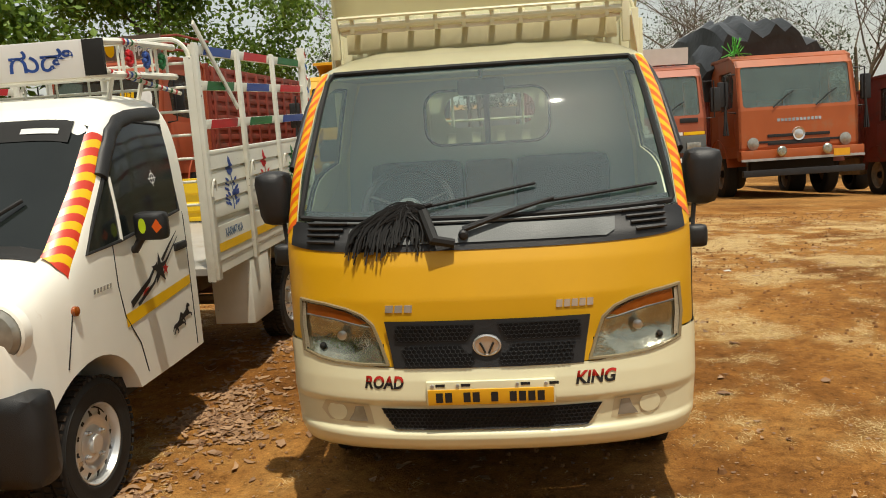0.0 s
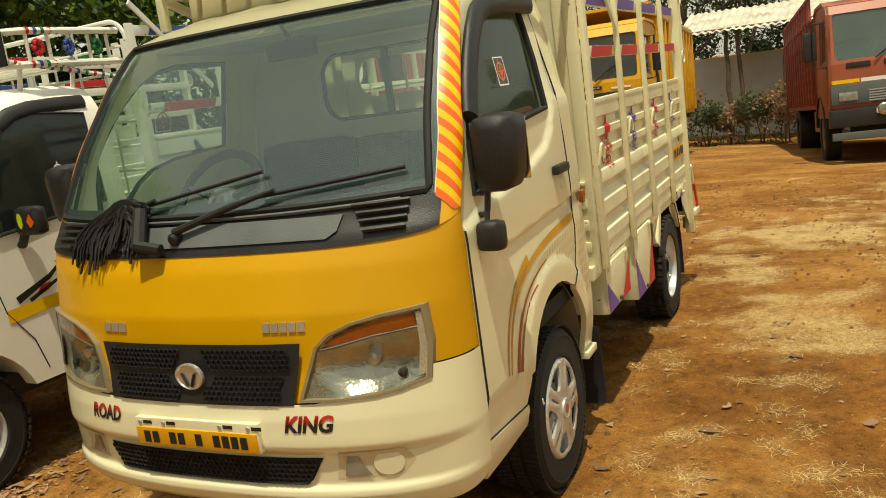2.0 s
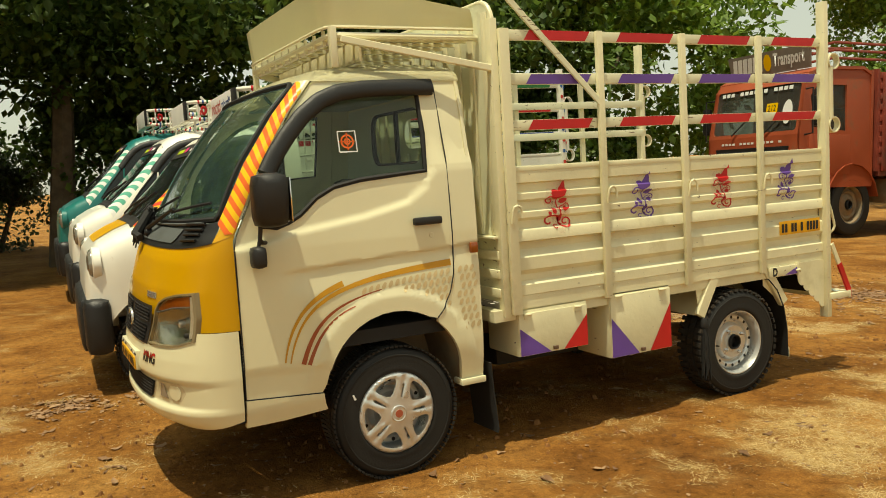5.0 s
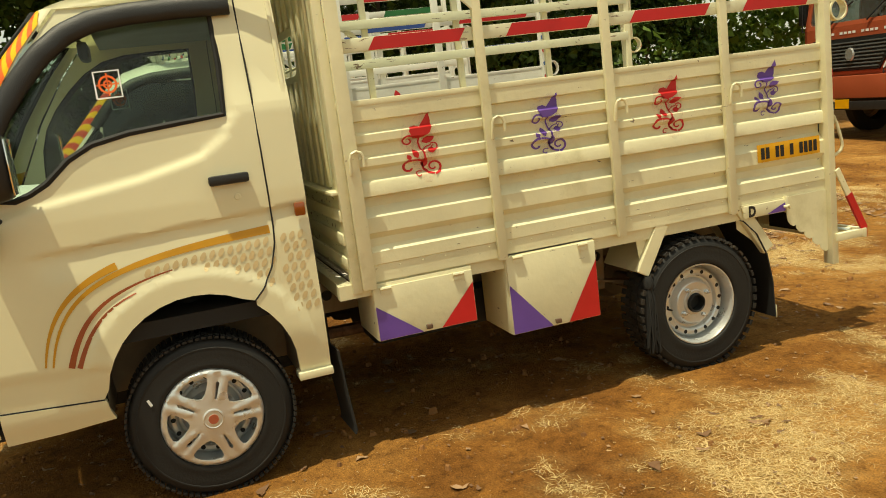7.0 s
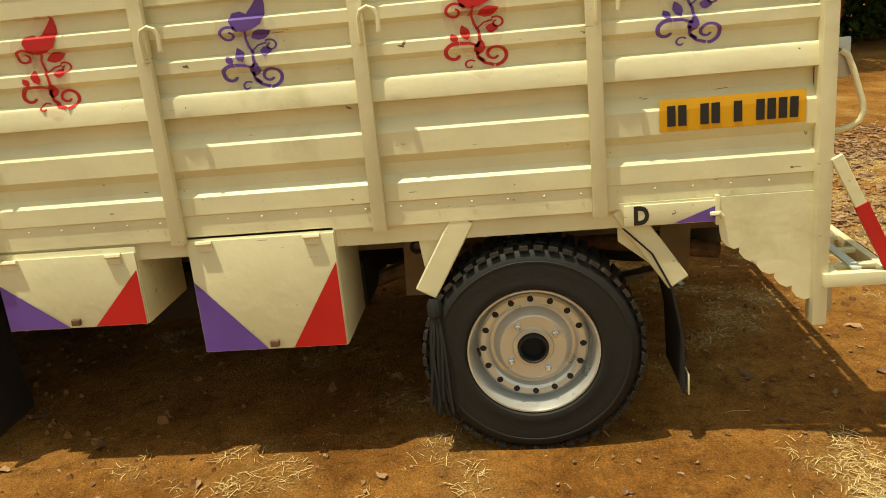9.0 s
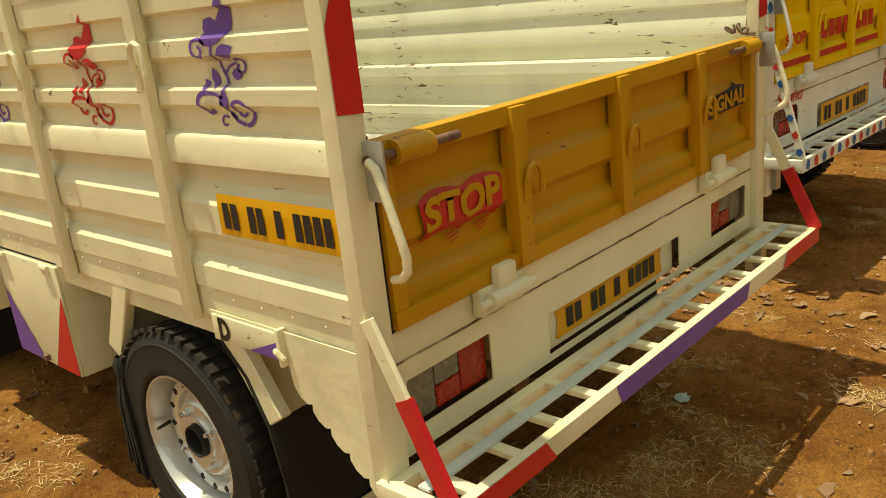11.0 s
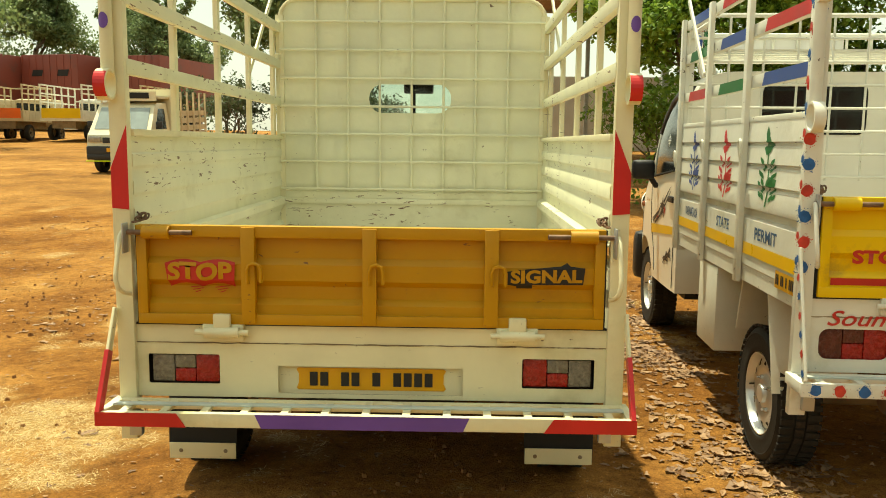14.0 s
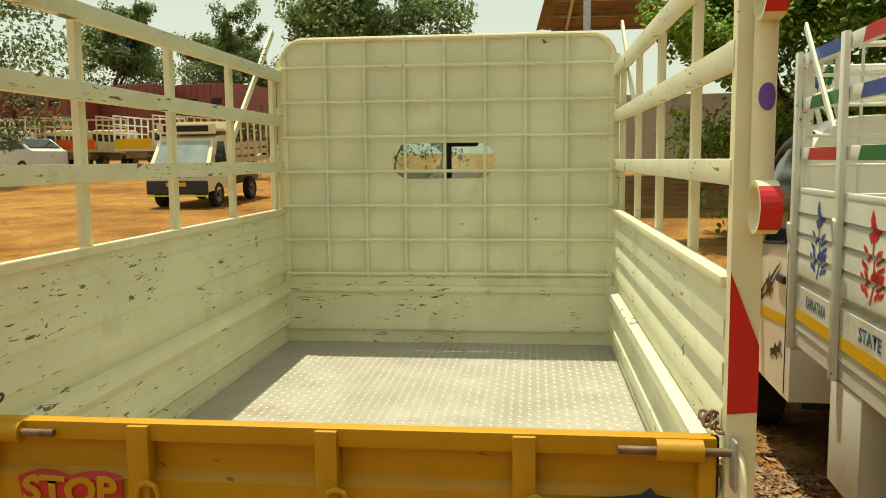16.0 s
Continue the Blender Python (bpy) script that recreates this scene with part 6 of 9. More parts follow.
# painted things on the load body
def spray(name, color, amount):
    """A thin veil of stray spray paint."""
    m = bpy.data.materials.new(name)
    m.use_nodes = True
    n, l = m.node_tree.nodes, m.node_tree.links
    p = n["Principled BSDF"]
    p.inputs["Base Color"].default_value, p.inputs["Roughness"].default_value = (*color, 1), 0.5
    tr, mx, no, mr, co = (n.new(k) for k in ("ShaderNodeBsdfTransparent", "ShaderNodeMixShader", "ShaderNodeTexNoise", "ShaderNodeMapRange", "ShaderNodeTexCoord"))
    no.inputs["Scale"].default_value, no.inputs["Detail"].default_value = 24, 5
    mr.inputs["From Min"].default_value, mr.inputs["From Max"].default_value, mr.inputs["To Max"].default_value = 0.35, 0.7, amount
    l.new(co.outputs["Object"], no.inputs["Vector"]), l.new(no.outputs["Fac"], mr.inputs["Value"]), l.new(mr.outputs["Result"], mx.inputs["Fac"])
    l.new(tr.outputs[0], mx.inputs[1]), l.new(p.outputs[0], mx.inputs[2]), l.new(mx.outputs[0], n["Material Output"].inputs["Surface"])
    return m


SPRAY_RED, SPRAY_PURPLE = spray("red_overspray", (0.60, 0.05, 0.05), 0.13), spray("purple_overspray", (0.22, 0.12, 0.42), 0.08)
for sx in (1, -1):
    P3 = lambda y, z: (sx * (BX + side_off(z) + 0.0022), y, z)
    zc = [z for z in SIDE_Z if 0.7 < z < 1.3]
    for k, (yc, zb, m) in enumerate(((1.80, 1.02, RED), (2.335, 1.03, PURPLE), (2.895, 1.035, RED), (3.40, 1.045, PURPLE))):
        polys = []
        F = lambda x, y: (yc + x * 0.0158, zb + y * 0.0125)
        raw = [[(-1.7, 11.5), (-2.3, 13.4), (-1.9, 14.6), (-0.6, 14.9), (0.4, 14.3), (1.5, 15.8), (3.1, 18.4), (3.5, 16.0), (3.4, 13.8), (2.7, 12.2), (1.2, 11.3), (-0.4, 11.0)], leafshape(0.7, 9.7, 18, 3.6, 2.0), leafshape(-0.9, 5.2, 108, 3.0, 1.5), leafshape(1.8, 7.2, -8, 2.0, 1.7), leafshape(0.3, 2.2, 72, 3.0, 1.8), leafshape(-2.6, 5.0, 120, 1.8, 1.2)]
        raw += ribbon([(0.2, 11.5), (-0.2, 9.8), (0.1, 8.2), (0.8, 6.6), (0.9, 5.0), (0.2, 3.4), (0.4, 1.9), (1.4, 0.9)], 0.40, 0.54)
        raw += ribbon(arc(-2.7, 10.6, 1.7, 0.5, 20, 430, 22), 0.54, 0.40)
        raw += ribbon([(0.4, 7.0), (1.6, 8.2), (3.0, 8.6)], 0.29, 0.36) + ribbon(arc(3.6, 8.0, 1.2, 0.35, 130, -260, 18), 0.36, 0.32)
        raw += ribbon([(0.7, 4.0), (-0.8, 4.6), (-2.2, 4.7)], 0.43, 0.65) + ribbon(arc(-3.0, 2.7, 2.1, 0.6, 70, 330, 22), 0.72, 0.54)
        raw += ribbon([(0.4, 1.7), (1.4, 0.6), (2.8, 0.1)], 0.50, 0.58) + ribbon(arc(3.0, 2.1, 2.1, 0.5, 270, 690, 28), 0.61, 0.43)
        raw += ribbon(arc(-0.9, 0.4, 1.0, 0.35, 40, 330, 14), 0.32, 0.29)
        polys = [[F(*p) for p in poly] for poly in raw]
        halo = SPRAY_RED if m is RED else SPRAY_PURPLE
        for grow in (1.0, 0.72, 0.45):
            P3h = lambda y, z: (sx * (BX + side_off(z) + 0.0010 + 0.0003 / grow), y, z)
            blob = [F(0.3 + 4.6 * grow * math.cos(radians(t)) * (1 + 0.15 * math.sin(3 * radians(t))), 8.0 + 10.0 * grow * math.sin(radians(t)) * (1 + 0.1 * math.cos(5 * radians(t)))) for t in range(0, 360, 12)]
            decal("spray_haze", [blob], P3h, halo, ace, cuts_b=zc)
        decal("stencilled_flower", polys, P3, m, ace, "stencilled flower scroll", cuts_b=zc)
    fnp = lambda a, b: (sx * (BX + 0.0030 - 0.10 * max(0, b - 0.052)), (3.33 + a) if sx > 0 else (3.675 - a), 0.84 + b)
    sp = decal("side_plate", [[(0, 0), (0.345, 0), (0.345, 0.078), (0, 0.078)]], fnp, PLATE, ace, "painted yellow number plate", cuts_b=(0.052,))
    plate_bars("plate_mark", [2, 2, 1, 4], lambda a, b: (sx * (BX + 0.0050), (3.345 + a) if sx > 0 else (3.66 - a), 0.853 + b), sp, 0.315, 0.05)
    bm = BM()
    lobes = []
    for k in range(5):
        ya, za, yb, zb = 3.70 - 0.044 * k, 0.385 + 0.037 * k, 3.70 - 0.044 * (k + 1), 0.385 + 0.037 * (k + 1)
        for t in (0, 45, 90, 135):
            f, bulge = (1 - math.cos(radians(t))) / 2, 0.016 * math.sin(radians(t))
            lobes.append((ya + (yb - ya) * f - bulge * 0.64, za + (zb - za) * f - bulge * 0.77))
    scallop = [(3.225, 0.668), (3.70, 0.668)] + lobes + [(3.475, 0.575), (3.47, 0.628), (3.24, 0.628)]
    part("scalloped_skirt", mapped(flat([scallop]), lambda a, b: (sx * (BX + 0.004), a, b), 0.003, (sx, 0, 0)), CREAM_BED, ace, "scalloped sheet skirt", smooth=False)
    bm = BM()
    box(bm, sx * 0.772, sx * 0.791, 3.238, 3.47, 0.607, 0.662, 0.003)
    cov = part("filler_flap", bm, CREAM_BED, ace, "hinged flap marked D")
    letters("flap_letter", "D", 0.038, 0.050, lambda a, b: (sx * 0.7925, (3.262 + a) if sx > 0 else (3.294 - a), 0.610 + b), INK, cov, 0.05)
    decal("painted_corner", [[(3.36, 0.609), (3.468, 0.609), (3.468, 0.650)]], lambda a, b: (sx * 0.7925, a, b), PURPLE, cov)
    bm = BM()
    box(bm, sx * 0.78, sx * 0.80, 3.462, 3.472, 0.60, 0.675, 0.002)
    tube(bm, [(sx * 0.795, 3.45, 0.628), (sx * 0.805, 3.47, 0.632), (sx * 0.80, 3.48, 0.618)], 0.006, 6)
    part("flap_latch", bm, CREAM_BED, cov)
    # bands on the rear posts and rings
    decal("painted_band", [[(sx * 0.757, 1.07), (sx * 0.811, 1.00 + 0.075), (sx * 0.811, 1.20), (sx * 0.757, 1.335)]], lambda a, b: (a, 3.7375, b), RED, ace)
    for z in BODY_RIBBED.ring_z:
        bm = BM()
        rev(bm, [(0.0482, -0.0185), (0.0482, 0.0185)], (sx * 0.800, 3.778, z), "x", 28)
        for v in [v for v in bm.verts if v.co.y < 3.806]:
            bm.verts.remove(v)
        part("ring_paint", bm, RED, ace, smooth=False)
    oval = [(0.72 * math.cos(radians(t)), 0.024 * math.sin(radians(t))) for t in range(0, 360, 20)]
    decal("pipe_paint", [oval], lambda a, b: (sx * 0.800 + 0.0222 * math.sin(a), 3.757 + 0.0222 * math.cos(a), 1.645 + b), PURPLE, ace, cuts_a=(-0.6, -0.3, 0.0, 0.3, 0.6))
    # painted strut
    bm = BM()
    beam(bm, (sx * 0.8125, 3.803, 0.632), (sx * 0.8145, 3.888, 0.458), 0.013, 0.033, (0, 1, 0.4))
    part("strut_paint", bm, RED, step)
for sx in (-1, 1):
    decal("step_paint", [[(sx * 0.826, 0.418), (sx * 0.545, 0.418), (sx * 0.575, 0.462), (sx * 0.826, 0.462)]], lambda a, b: (a, 3.8940, b), RED, step)
decal("step_paint", [[(0.335, 0.462), (0.315, 0.418), (-0.30, 0.418), (-0.32, 0.462)]], lambda a, b: (a, 3.8940, b), PURPLE, step)
rp = decal("rear_plate", [[(0.245, 0.488), (0.238, 0.482), (-0.238, 0.482), (-0.245, 0.490), (-0.237, 0.505), (-0.237, 0.535), (-0.245, 0.550), (-0.238, 0.556), (0.238, 0.556), (0.245, 0.550), (0.237, 0.535), (0.237, 0.505)]], lambda a, b: (a, 3.6920, b), PLATE, ace, "painted yellow rear number plate")
plate_bars("plate_mark", [2, 2, 1, 4], lambda a, b: (0.205 - a, 3.6945, 0.496 + b), rp, 0.41, 0.046)
# STOP and SIGNAL on the tailgate
gatey = lambda z: float(np.interp(z, [0.735, 0.768, 0.786, 0.826, 0.846, 0.898, 0.918, 0.965], [3.720, 3.720, 3.698, 3.698, 3.720, 3.720, 3.703, 3.703])) + 0.008
book = [(a, 0.067 + 0.009 * math.sin(math.pi * ((a / 0.113) % 1.0)) - 0.10 * max(0.0, 0.03 - a)) for a in np.linspace(0.0, 0.225, 13)]
book += [(0.012 + a * 0.93, -0.010 + 0.014 * math.sin(math.pi * ((a / 0.113) % 1.0)) * (1 if a < 0.225 else 0) - 0.004) for a in np.linspace(0.225, 0.0, 13)]
decal("stop_sign", [book], lambda a, b: (0.655 - a, gatey(0.837 + b), 0.837 + b), REDINK, gate, "red STOP lettering", cuts_b=(-0.011, 0.009, 0.061))
for k in range(3):
    for x0 in (0.075, 0.155):
        decal("stop_underline", [[(x0 + k * 0.008, -0.018 - k * 0.008), (x0 + 0.05 - k * 0.008, -0.012 - k * 0.008), (x0 + 0.05 - k * 0.008, -0.009 - k * 0.008), (x0 + k * 0.008, -0.015 - k * 0.008)]], lambda a, b: (0.655 - a, gatey(0.837 + b) + 0.001, 0.837 + b), REDINK, gate)
letters("stop_letters", "STOP", 0.206, 0.060, lambda a, b: (0.645 - a, gatey(0.841 + b) + 0.003, 0.841 + b + 0.007 * abs(math.sin(a * 28))), YELLOW_GATE, gate, 0.042, cuts=(0.005, 0.02, 0.035, 0.050))
decal("signal_sign", [[(0.0, 0.0), (0.03, -0.006), (0.03, -0.014), (0.08, -0.014), (0.08, 0.0), (0.24, 0.002), (0.246, 0.055), (0.20, 0.060), (0.19, 0.070), (0.17, 0.060), (0.06, 0.050), (0.0, 0.042)]], lambda a, b: (-0.435 - a, gatey(0.845 + b), 0.845 + b), INK, gate, "black SIGNAL lettering", cuts_b=(0.001, 0.053))
letters("signal_letters", "SIGNAL", 0.226, 0.043, lambda a, b: (-0.446 - a, gatey(0.849 + b) + 0.003, 0.849 + b + 0.02 * a), YELLOW_GATE, gate, 0.040, cuts=(0.02,))

# luggage carrier over the cab: a slatted tray with a tall curved front board
CZ = 1.935
bm = BM()
tube(bm, [(-0.64, 1.48, CZ), (-0.625, 0.80, CZ), (-0.60, 0.765, CZ), (0.60, 0.765, CZ), (0.625, 0.80, CZ), (0.64, 1.48, CZ)], 0.016, 8)
car = part("carrier", bm, CREAM, ace, "cream slatted carrier over the cab roof")
bm = BM()
prof = [(-0.635, 0.86), (-0.628, 0.79), (-0.60, 0.752), (-0.50, 0.742), (0.50, 0.742), (0.60, 0.752), (0.628, 0.79), (0.635, 0.86), (0.65, 1.46)]
prof = [(-0.65, 1.46)] + prof
a = [bm.verts.new((x, y, 1.972)) for x, y in prof]
b = [bm.verts.new((x * 1.01, y - 0.008, 2.05 if y < 0.9 else 2.02)) for x, y in prof]
c = [bm.verts.new((x * 1.02, y - 0.018, 2.15 if y < 0.9 else 2.06)) for x, y in prof]
for p, q in ((a, b), (b, c)):
    for k in range(len(prof) - 1):
        bm.faces.new((p[k], p[k + 1], q[k + 1], q[k]))
bmesh.ops.solidify(bm, geom=list(bm.faces), thickness=0.006)
part("front_board", bm, CREAM, car, "tall cream sheet board round the carrier", sharp=50)
bm = BM()
tube(bm, [(x, y - 0.002, 1.972) for x, y in prof], 0.008, 6)
part("board_hem", bm, CREAM, car)
for k in range(12):
    bm = BM()
    y = 0.80 + k * 0.058
    box(bm, -0.625, 0.625, y - 0.020, y + 0.020, CZ + 0.006, CZ + 0.014)
    part("slat", bm, CREAM, car)
for k in range(10):
    bm = BM()
    x = -0.545 + k * 0.121
    box(bm, x - 0.009, x + 0.009, 0.752, 0.764, 1.905, 1.966, 0.001)
    part("stub", bm, CREAM, car)
    bm = BM()
    box(bm, x - 0.012, x + 0.012, 0.79, 1.475, CZ - 0.010, CZ + 0.004)
    part("bearer", bm, CREAM, car)
bm = BM()
box(bm, -0.60, 0.60, 0.772, 0.784, 1.905, 1.955, 0.002)
part("front_strip", bm, mat("pale_primer", (0.78, 0.72, 0.62), 0.55, vary=0.08), car, "pale strip below the board")
bm = BM()
box(bm, -0.60, 0.60, 0.90, 0.912, 1.83, 1.925, 0.002)
part("tray_apron", bm, CREAM, car)
for sx in (-1, 1):
    bm = BM()
    box(bm, sx * 0.605, sx * 0.637, 0.755, 0.785, 1.80, 1.975, 0.003)
    part("carrier_leg", bm, CREAM, car)
    bm = BM()
    beam(bm, (sx * 0.635, 0.80, 1.92), (sx * 0.775, 1.545, 1.765), 0.03, 0.03, (0, 0, 1), 0.003)
    part("carrier_stay", bm, CREAM, car)

# ---- the white mini trucks parked in the same row ----
GLOSS_DARK = mat("dark_window", (0.012, 0.015, 0.014), 0.06, vary=0.1)
CAB_Y = [-0.15, -0.145, -0.12, -0.05, 0.06, 0.20, 0.45, 0.68, 0.78, 0.95, 1.20, 1.33]
CAB_T = [0.62, 0.80, 0.92, 1.00, 1.06, 1.115, 1.36, 1.62, 1.69, 1.735, 1.745, 1.735]
CAB_HW = [0.58, 0.65, 0.69, 0.72, 0.75, 0.77, 0.778, 0.778, 0.778, 0.778, 0.775, 0.77]
PW = 9.0


def nb_dims(y):
    return float(np.interp(y, CAB_Y, CAB_T)), float(np.interp(y, CAB_Y, CAB_HW))


def nb_lean(z):
    return 1 - 0.055 * max(0.0, (z - 1.05) / 0.7) ** 1.2


def nb_top(x, y, off=0.0):
    t, w = nb_dims(y)
    w *= nb_lean(t)
    return Vector((x, y - off * 0.7, 0.40 + (t - 0.40) * max(0.0, 1 - min(1, abs(x) / w) ** PW) ** (1 / PW) + off))


def nb_frac(f, y, off=0.0):
    t, w = nb_dims(y)
    return nb_top(f * w * nb_lean(t), y, off)


def nb_side(y, z, off=0.0):
    t, w = nb_dims(y)
    k = min(0.999, (z - 0.40) / (t - 0.40))
    return Vector((w * max(0.0, 1 - k**PW) ** (1 / PW) * nb_lean(z) + off, y, z))


def mini_cab(P, hood, tape, checker, paint):
    """The rounded cab of the white mini trucks: a shell with cut wheel arches, glass, mirrors and lamps."""
    bm = BM()
    rings = []
    ys = sorted(set(list(np.linspace(-0.15, 1.33, 56)) + CAB_Y))
    for y in ys:
        t, w = nb_dims(y)
        ring = []
        for k in range(97):
            a = math.pi * k / 96
            c, s = math.cos(a), math.sin(a)
            z = 0.40 + (t - 0.40) * abs(s) ** (2 / PW)
            ring.append(bm.verts.new((w * math.copysign(abs(c) ** (2 / PW), c) * nb_lean(z), y, z)))
        rings.append(ring)
    for a, b in zip(rings, rings[1:]):
        for k in range(96):
            bm.faces.new((a[k], a[k + 1], b[k + 1], b[k]))
        bm.faces.new((a[0], b[0], b[96], a[96]))
    bm.faces.new(rings[0]), bm.faces.new(rings[-1])
    bmesh.ops.recalc_face_normals(bm, faces=bm.faces)
    me = bpy.data.meshes.new("cab")
    bm.to_mesh(me)
    bm.free()
    tmp = new("cab", me)
    cut = BM()
    for sx in (-1, 1):
        rev(cut, [(0, 0.40), (0.345, 0.40), (0.345, 0.90), (0, 0.90)], (0, 0.29, 0.30), "x", 40, sx)
    bmesh.ops.recalc_face_normals(cut, faces=cut.faces)
    cme = bpy.data.meshes.new("arch")
    cut.to_mesh(cme)
    cut.free()
    cutter = new("arch", cme)
    mod = tmp.modifiers.new("arch", "BOOLEAN")
    mod.operation, mod.object, mod.solver = "DIFFERENCE", cutter, "EXACT"
    done = bpy.data.meshes.new_from_object(tmp.evaluated_get(bpy.context.evaluated_depsgraph_get()))
    bpy.data.objects.remove(tmp), bpy.data.objects.remove(cutter)
    out = BM()
    out.from_mesh(done)
    part("cab", out, paint, P, "rounded painted cab", sharp=45)
    def patch(name, x0, x1, y0, y1, m, off, nx=14, nyy=10, parent=P, label=""):
        b = BM()
        g = [[b.verts.new(nb_frac(x / 0.70, y, off)) for y in np.linspace(y0, y1, nyy)] for x in np.linspace(x0, x1, nx)]
        for c, d in zip(g, g[1:]):
            for j in range(nyy - 1):
                b.faces.new((c[j], d[j], d[j + 1], c[j + 1]))
        return part(name, b, m, parent, label)
    ws = patch("windscreen", -0.605, 0.605, 0.225, 0.70, GLOSS_DARK, 0.004, label="dark reflecting windscreen")
    patch("sun_strip", -0.55, 0.55, 0.61, 0.695, BLACK_MATT, 0.007, parent=ws)
    patch("sticker_bar", -0.25, 0.05, 0.635, 0.66, LIME, 0.010, 6, 3, parent=ws)
    patch("sticker_bar", 0.08, 0.22, 0.635, 0.665, PINK, 0.010, 6, 3, parent=ws)
    patch("sticker_bar", 0.33, 0.50, 0.635, 0.655, PAPER, 0.010, 6, 3, parent=ws)
    patch("cowl", -0.60, 0.60, 0.165, 0.225, BLACK_MATT, 0.004)
    if hood:
        patch("hood_panel", -0.36, 0.36, -0.06, 0.165, YELLOW, 0.004, label="yellow painted hood centre")
    b = BM()
    tube(b, [nb_top(-0.30, 0.22, 0.02), nb_top(-0.12, 0.27, 0.03), nb_top(0.18, 0.34, 0.02)], 0.009, 6)
    tube(b, [nb_top(0.20, 0.22, 0.02), nb_top(0.35, 0.27, 0.03), nb_top(0.50, 0.38, 0.02)], 0.009, 6)
    part("wiper", b, BLACK, P)
    for sx in (-1, 1):
        n = 17
        for k in range(n):
            y0, y1 = 0.17 + 0.54 * k / n, 0.17 + 0.54 * (k + 1) / n
            b = BM()
            q = []
            for i in range(9):
                f = 0.868 + 0.122 * i / 8
                q += [b.verts.new(nb_frac(sx * f, min(0.72, max(0.19, y + 0.11 * (i / 8 - 0.5))), 0.012)) for y in (y0, y1)]
            for i in range(8):
                b.faces.new((q[2 * i], q[2 * i + 1], q[2 * i + 3], q[2 * i + 2]))
            part("tape_stripe", b, (tape[k % 2]), P)
        M = lambda v: Vector((sx * v.x, v.y, v.z))
        win = [(0.34, 1.075), (0.60, 1.09), (1.20, 1.145), (1.215, 1.58), (0.93, 1.605), (0.80, 1.575), (0.62, 1.40), (0.46, 1.22)]
        part("door_glass", mapped(flat([win], (), np.arange(0.4, 1.2, 0.08), np.arange(1.1, 1.6, 0.06)), lambda y, z: M(nb_side(y, z, 0.004))), GLOSS_DARK, P, "dark door glass", sharp=60)
        vis = [(0.585, 1.375), (0.66, 1.465), (0.75, 1.555), (0.84, 1.605), (0.95, 1.628), (1.10, 1.636), (1.25, 1.638)]
        b = BM()
        ts = np.linspace(0, 6, 34)
        path = [nb_side(float(np.interp(t, range(7), [p[0] for p in vis])), float(np.interp(t, range(7), [p[1] for p in vis])), 0.004) for t in ts]
        tube(b, [M(v) for v in path], 0.034, 12)
        for v in b.verts:
            w = nb_side(max(0.5, v.co.y), min(1.66, v.co.z)).x
            v.co.x = sx * (w + (abs(v.co.x) - w) * 0.55 + 0.004)
        part("window_visor", b, BLACK, P, "black rain visor", sharp=60)
        b = BM()
        tube(b, [M(nb_side(y, z, 0.006)) for y, z in [(0.60, 1.09), (0.605, 1.20), (0.62, 1.37)]], 0.009, 6)
        part("window_bar", b, paint, P)
        b = BM()
        tube(b, [M(nb_side(y, z, 0.004)) for y, z in win], 0.009, 6, closed=True)
        part("window_seal", b, BLACK_MATT, P)
        b = BM()
        tube(b, [M(nb_side(y, z, 0.001)) for y, z in [(0.53, 1.08), (0.53, 0.9), (0.56, 0.75), (0.66, 0.60), (0.70, 0.45)]], 0.003, 4)
        tube(b, [M(nb_side(y, z, 0.001)) for y, z in [(1.245, 1.62), (1.25, 1.1), (1.25, 0.7), (1.25, 0.42)]], 0.003, 4)
        tube(b, [M(nb_side(y, z, 0.001)) for y, z in [(0.24, 1.07), (0.18, 0.85), (0.12, 0.65)]], 0.003, 4)
        part("door_gap", b, BLACK_MATT, P)
        b = BM()
        c = M(nb_side(1.17, 0.965, 0.0))
        box(b, c.x - 0.016, c.x + 0.016, 1.10, 1.23, 0.945, 0.985, 0.01)
        part("door_handle", b, BLACK, P)
        b = BM()
        c = M(nb_side(0.20, 0.87, 0.0))
        rev(b, [(0.022, -0.01), (0.020, 0.012), (0.01, 0.018), (0, 0.019)], c, "x", 14, sx)
        part("side_repeater", b, AMBER, P)
        # headlamp, mirror
        b = BM()
        c = Vector((sx * 0.63, -0.070, 0.86))
        rev(b, [(0.105, 0.0), (0.10, 0.03), (0.085, 0.045), (0.04, 0.055), (0, 0.056)], c, "y", 26, -1)
        hl = part("headlight", b, CLEARLENS, P, "round clear headlight")
        b = BM()
        rev(b, [(0.114, -0.03), (0.114, 0.018), (0.104, 0.024)], c, "y", 26, -1)
        part("headlight_rim", b, paint, hl)
        b = BM()
        box(b, sx * 0.80, sx * 0.955, 0.67, 0.74, 1.07, 1.20, 0.03)
        tube(b, [(sx * 0.72, 0.70, 1.03), (sx * 0.79, 0.70, 1.03), (sx * 0.83, 0.70, 1.09)], 0.02, 8)
        mi = part("mirror", b, BLACK, P, "black door mirror", sharp=60)
        fm = lambda a, bb: (sx * (0.82 + a), 0.668, 1.085 + bb)
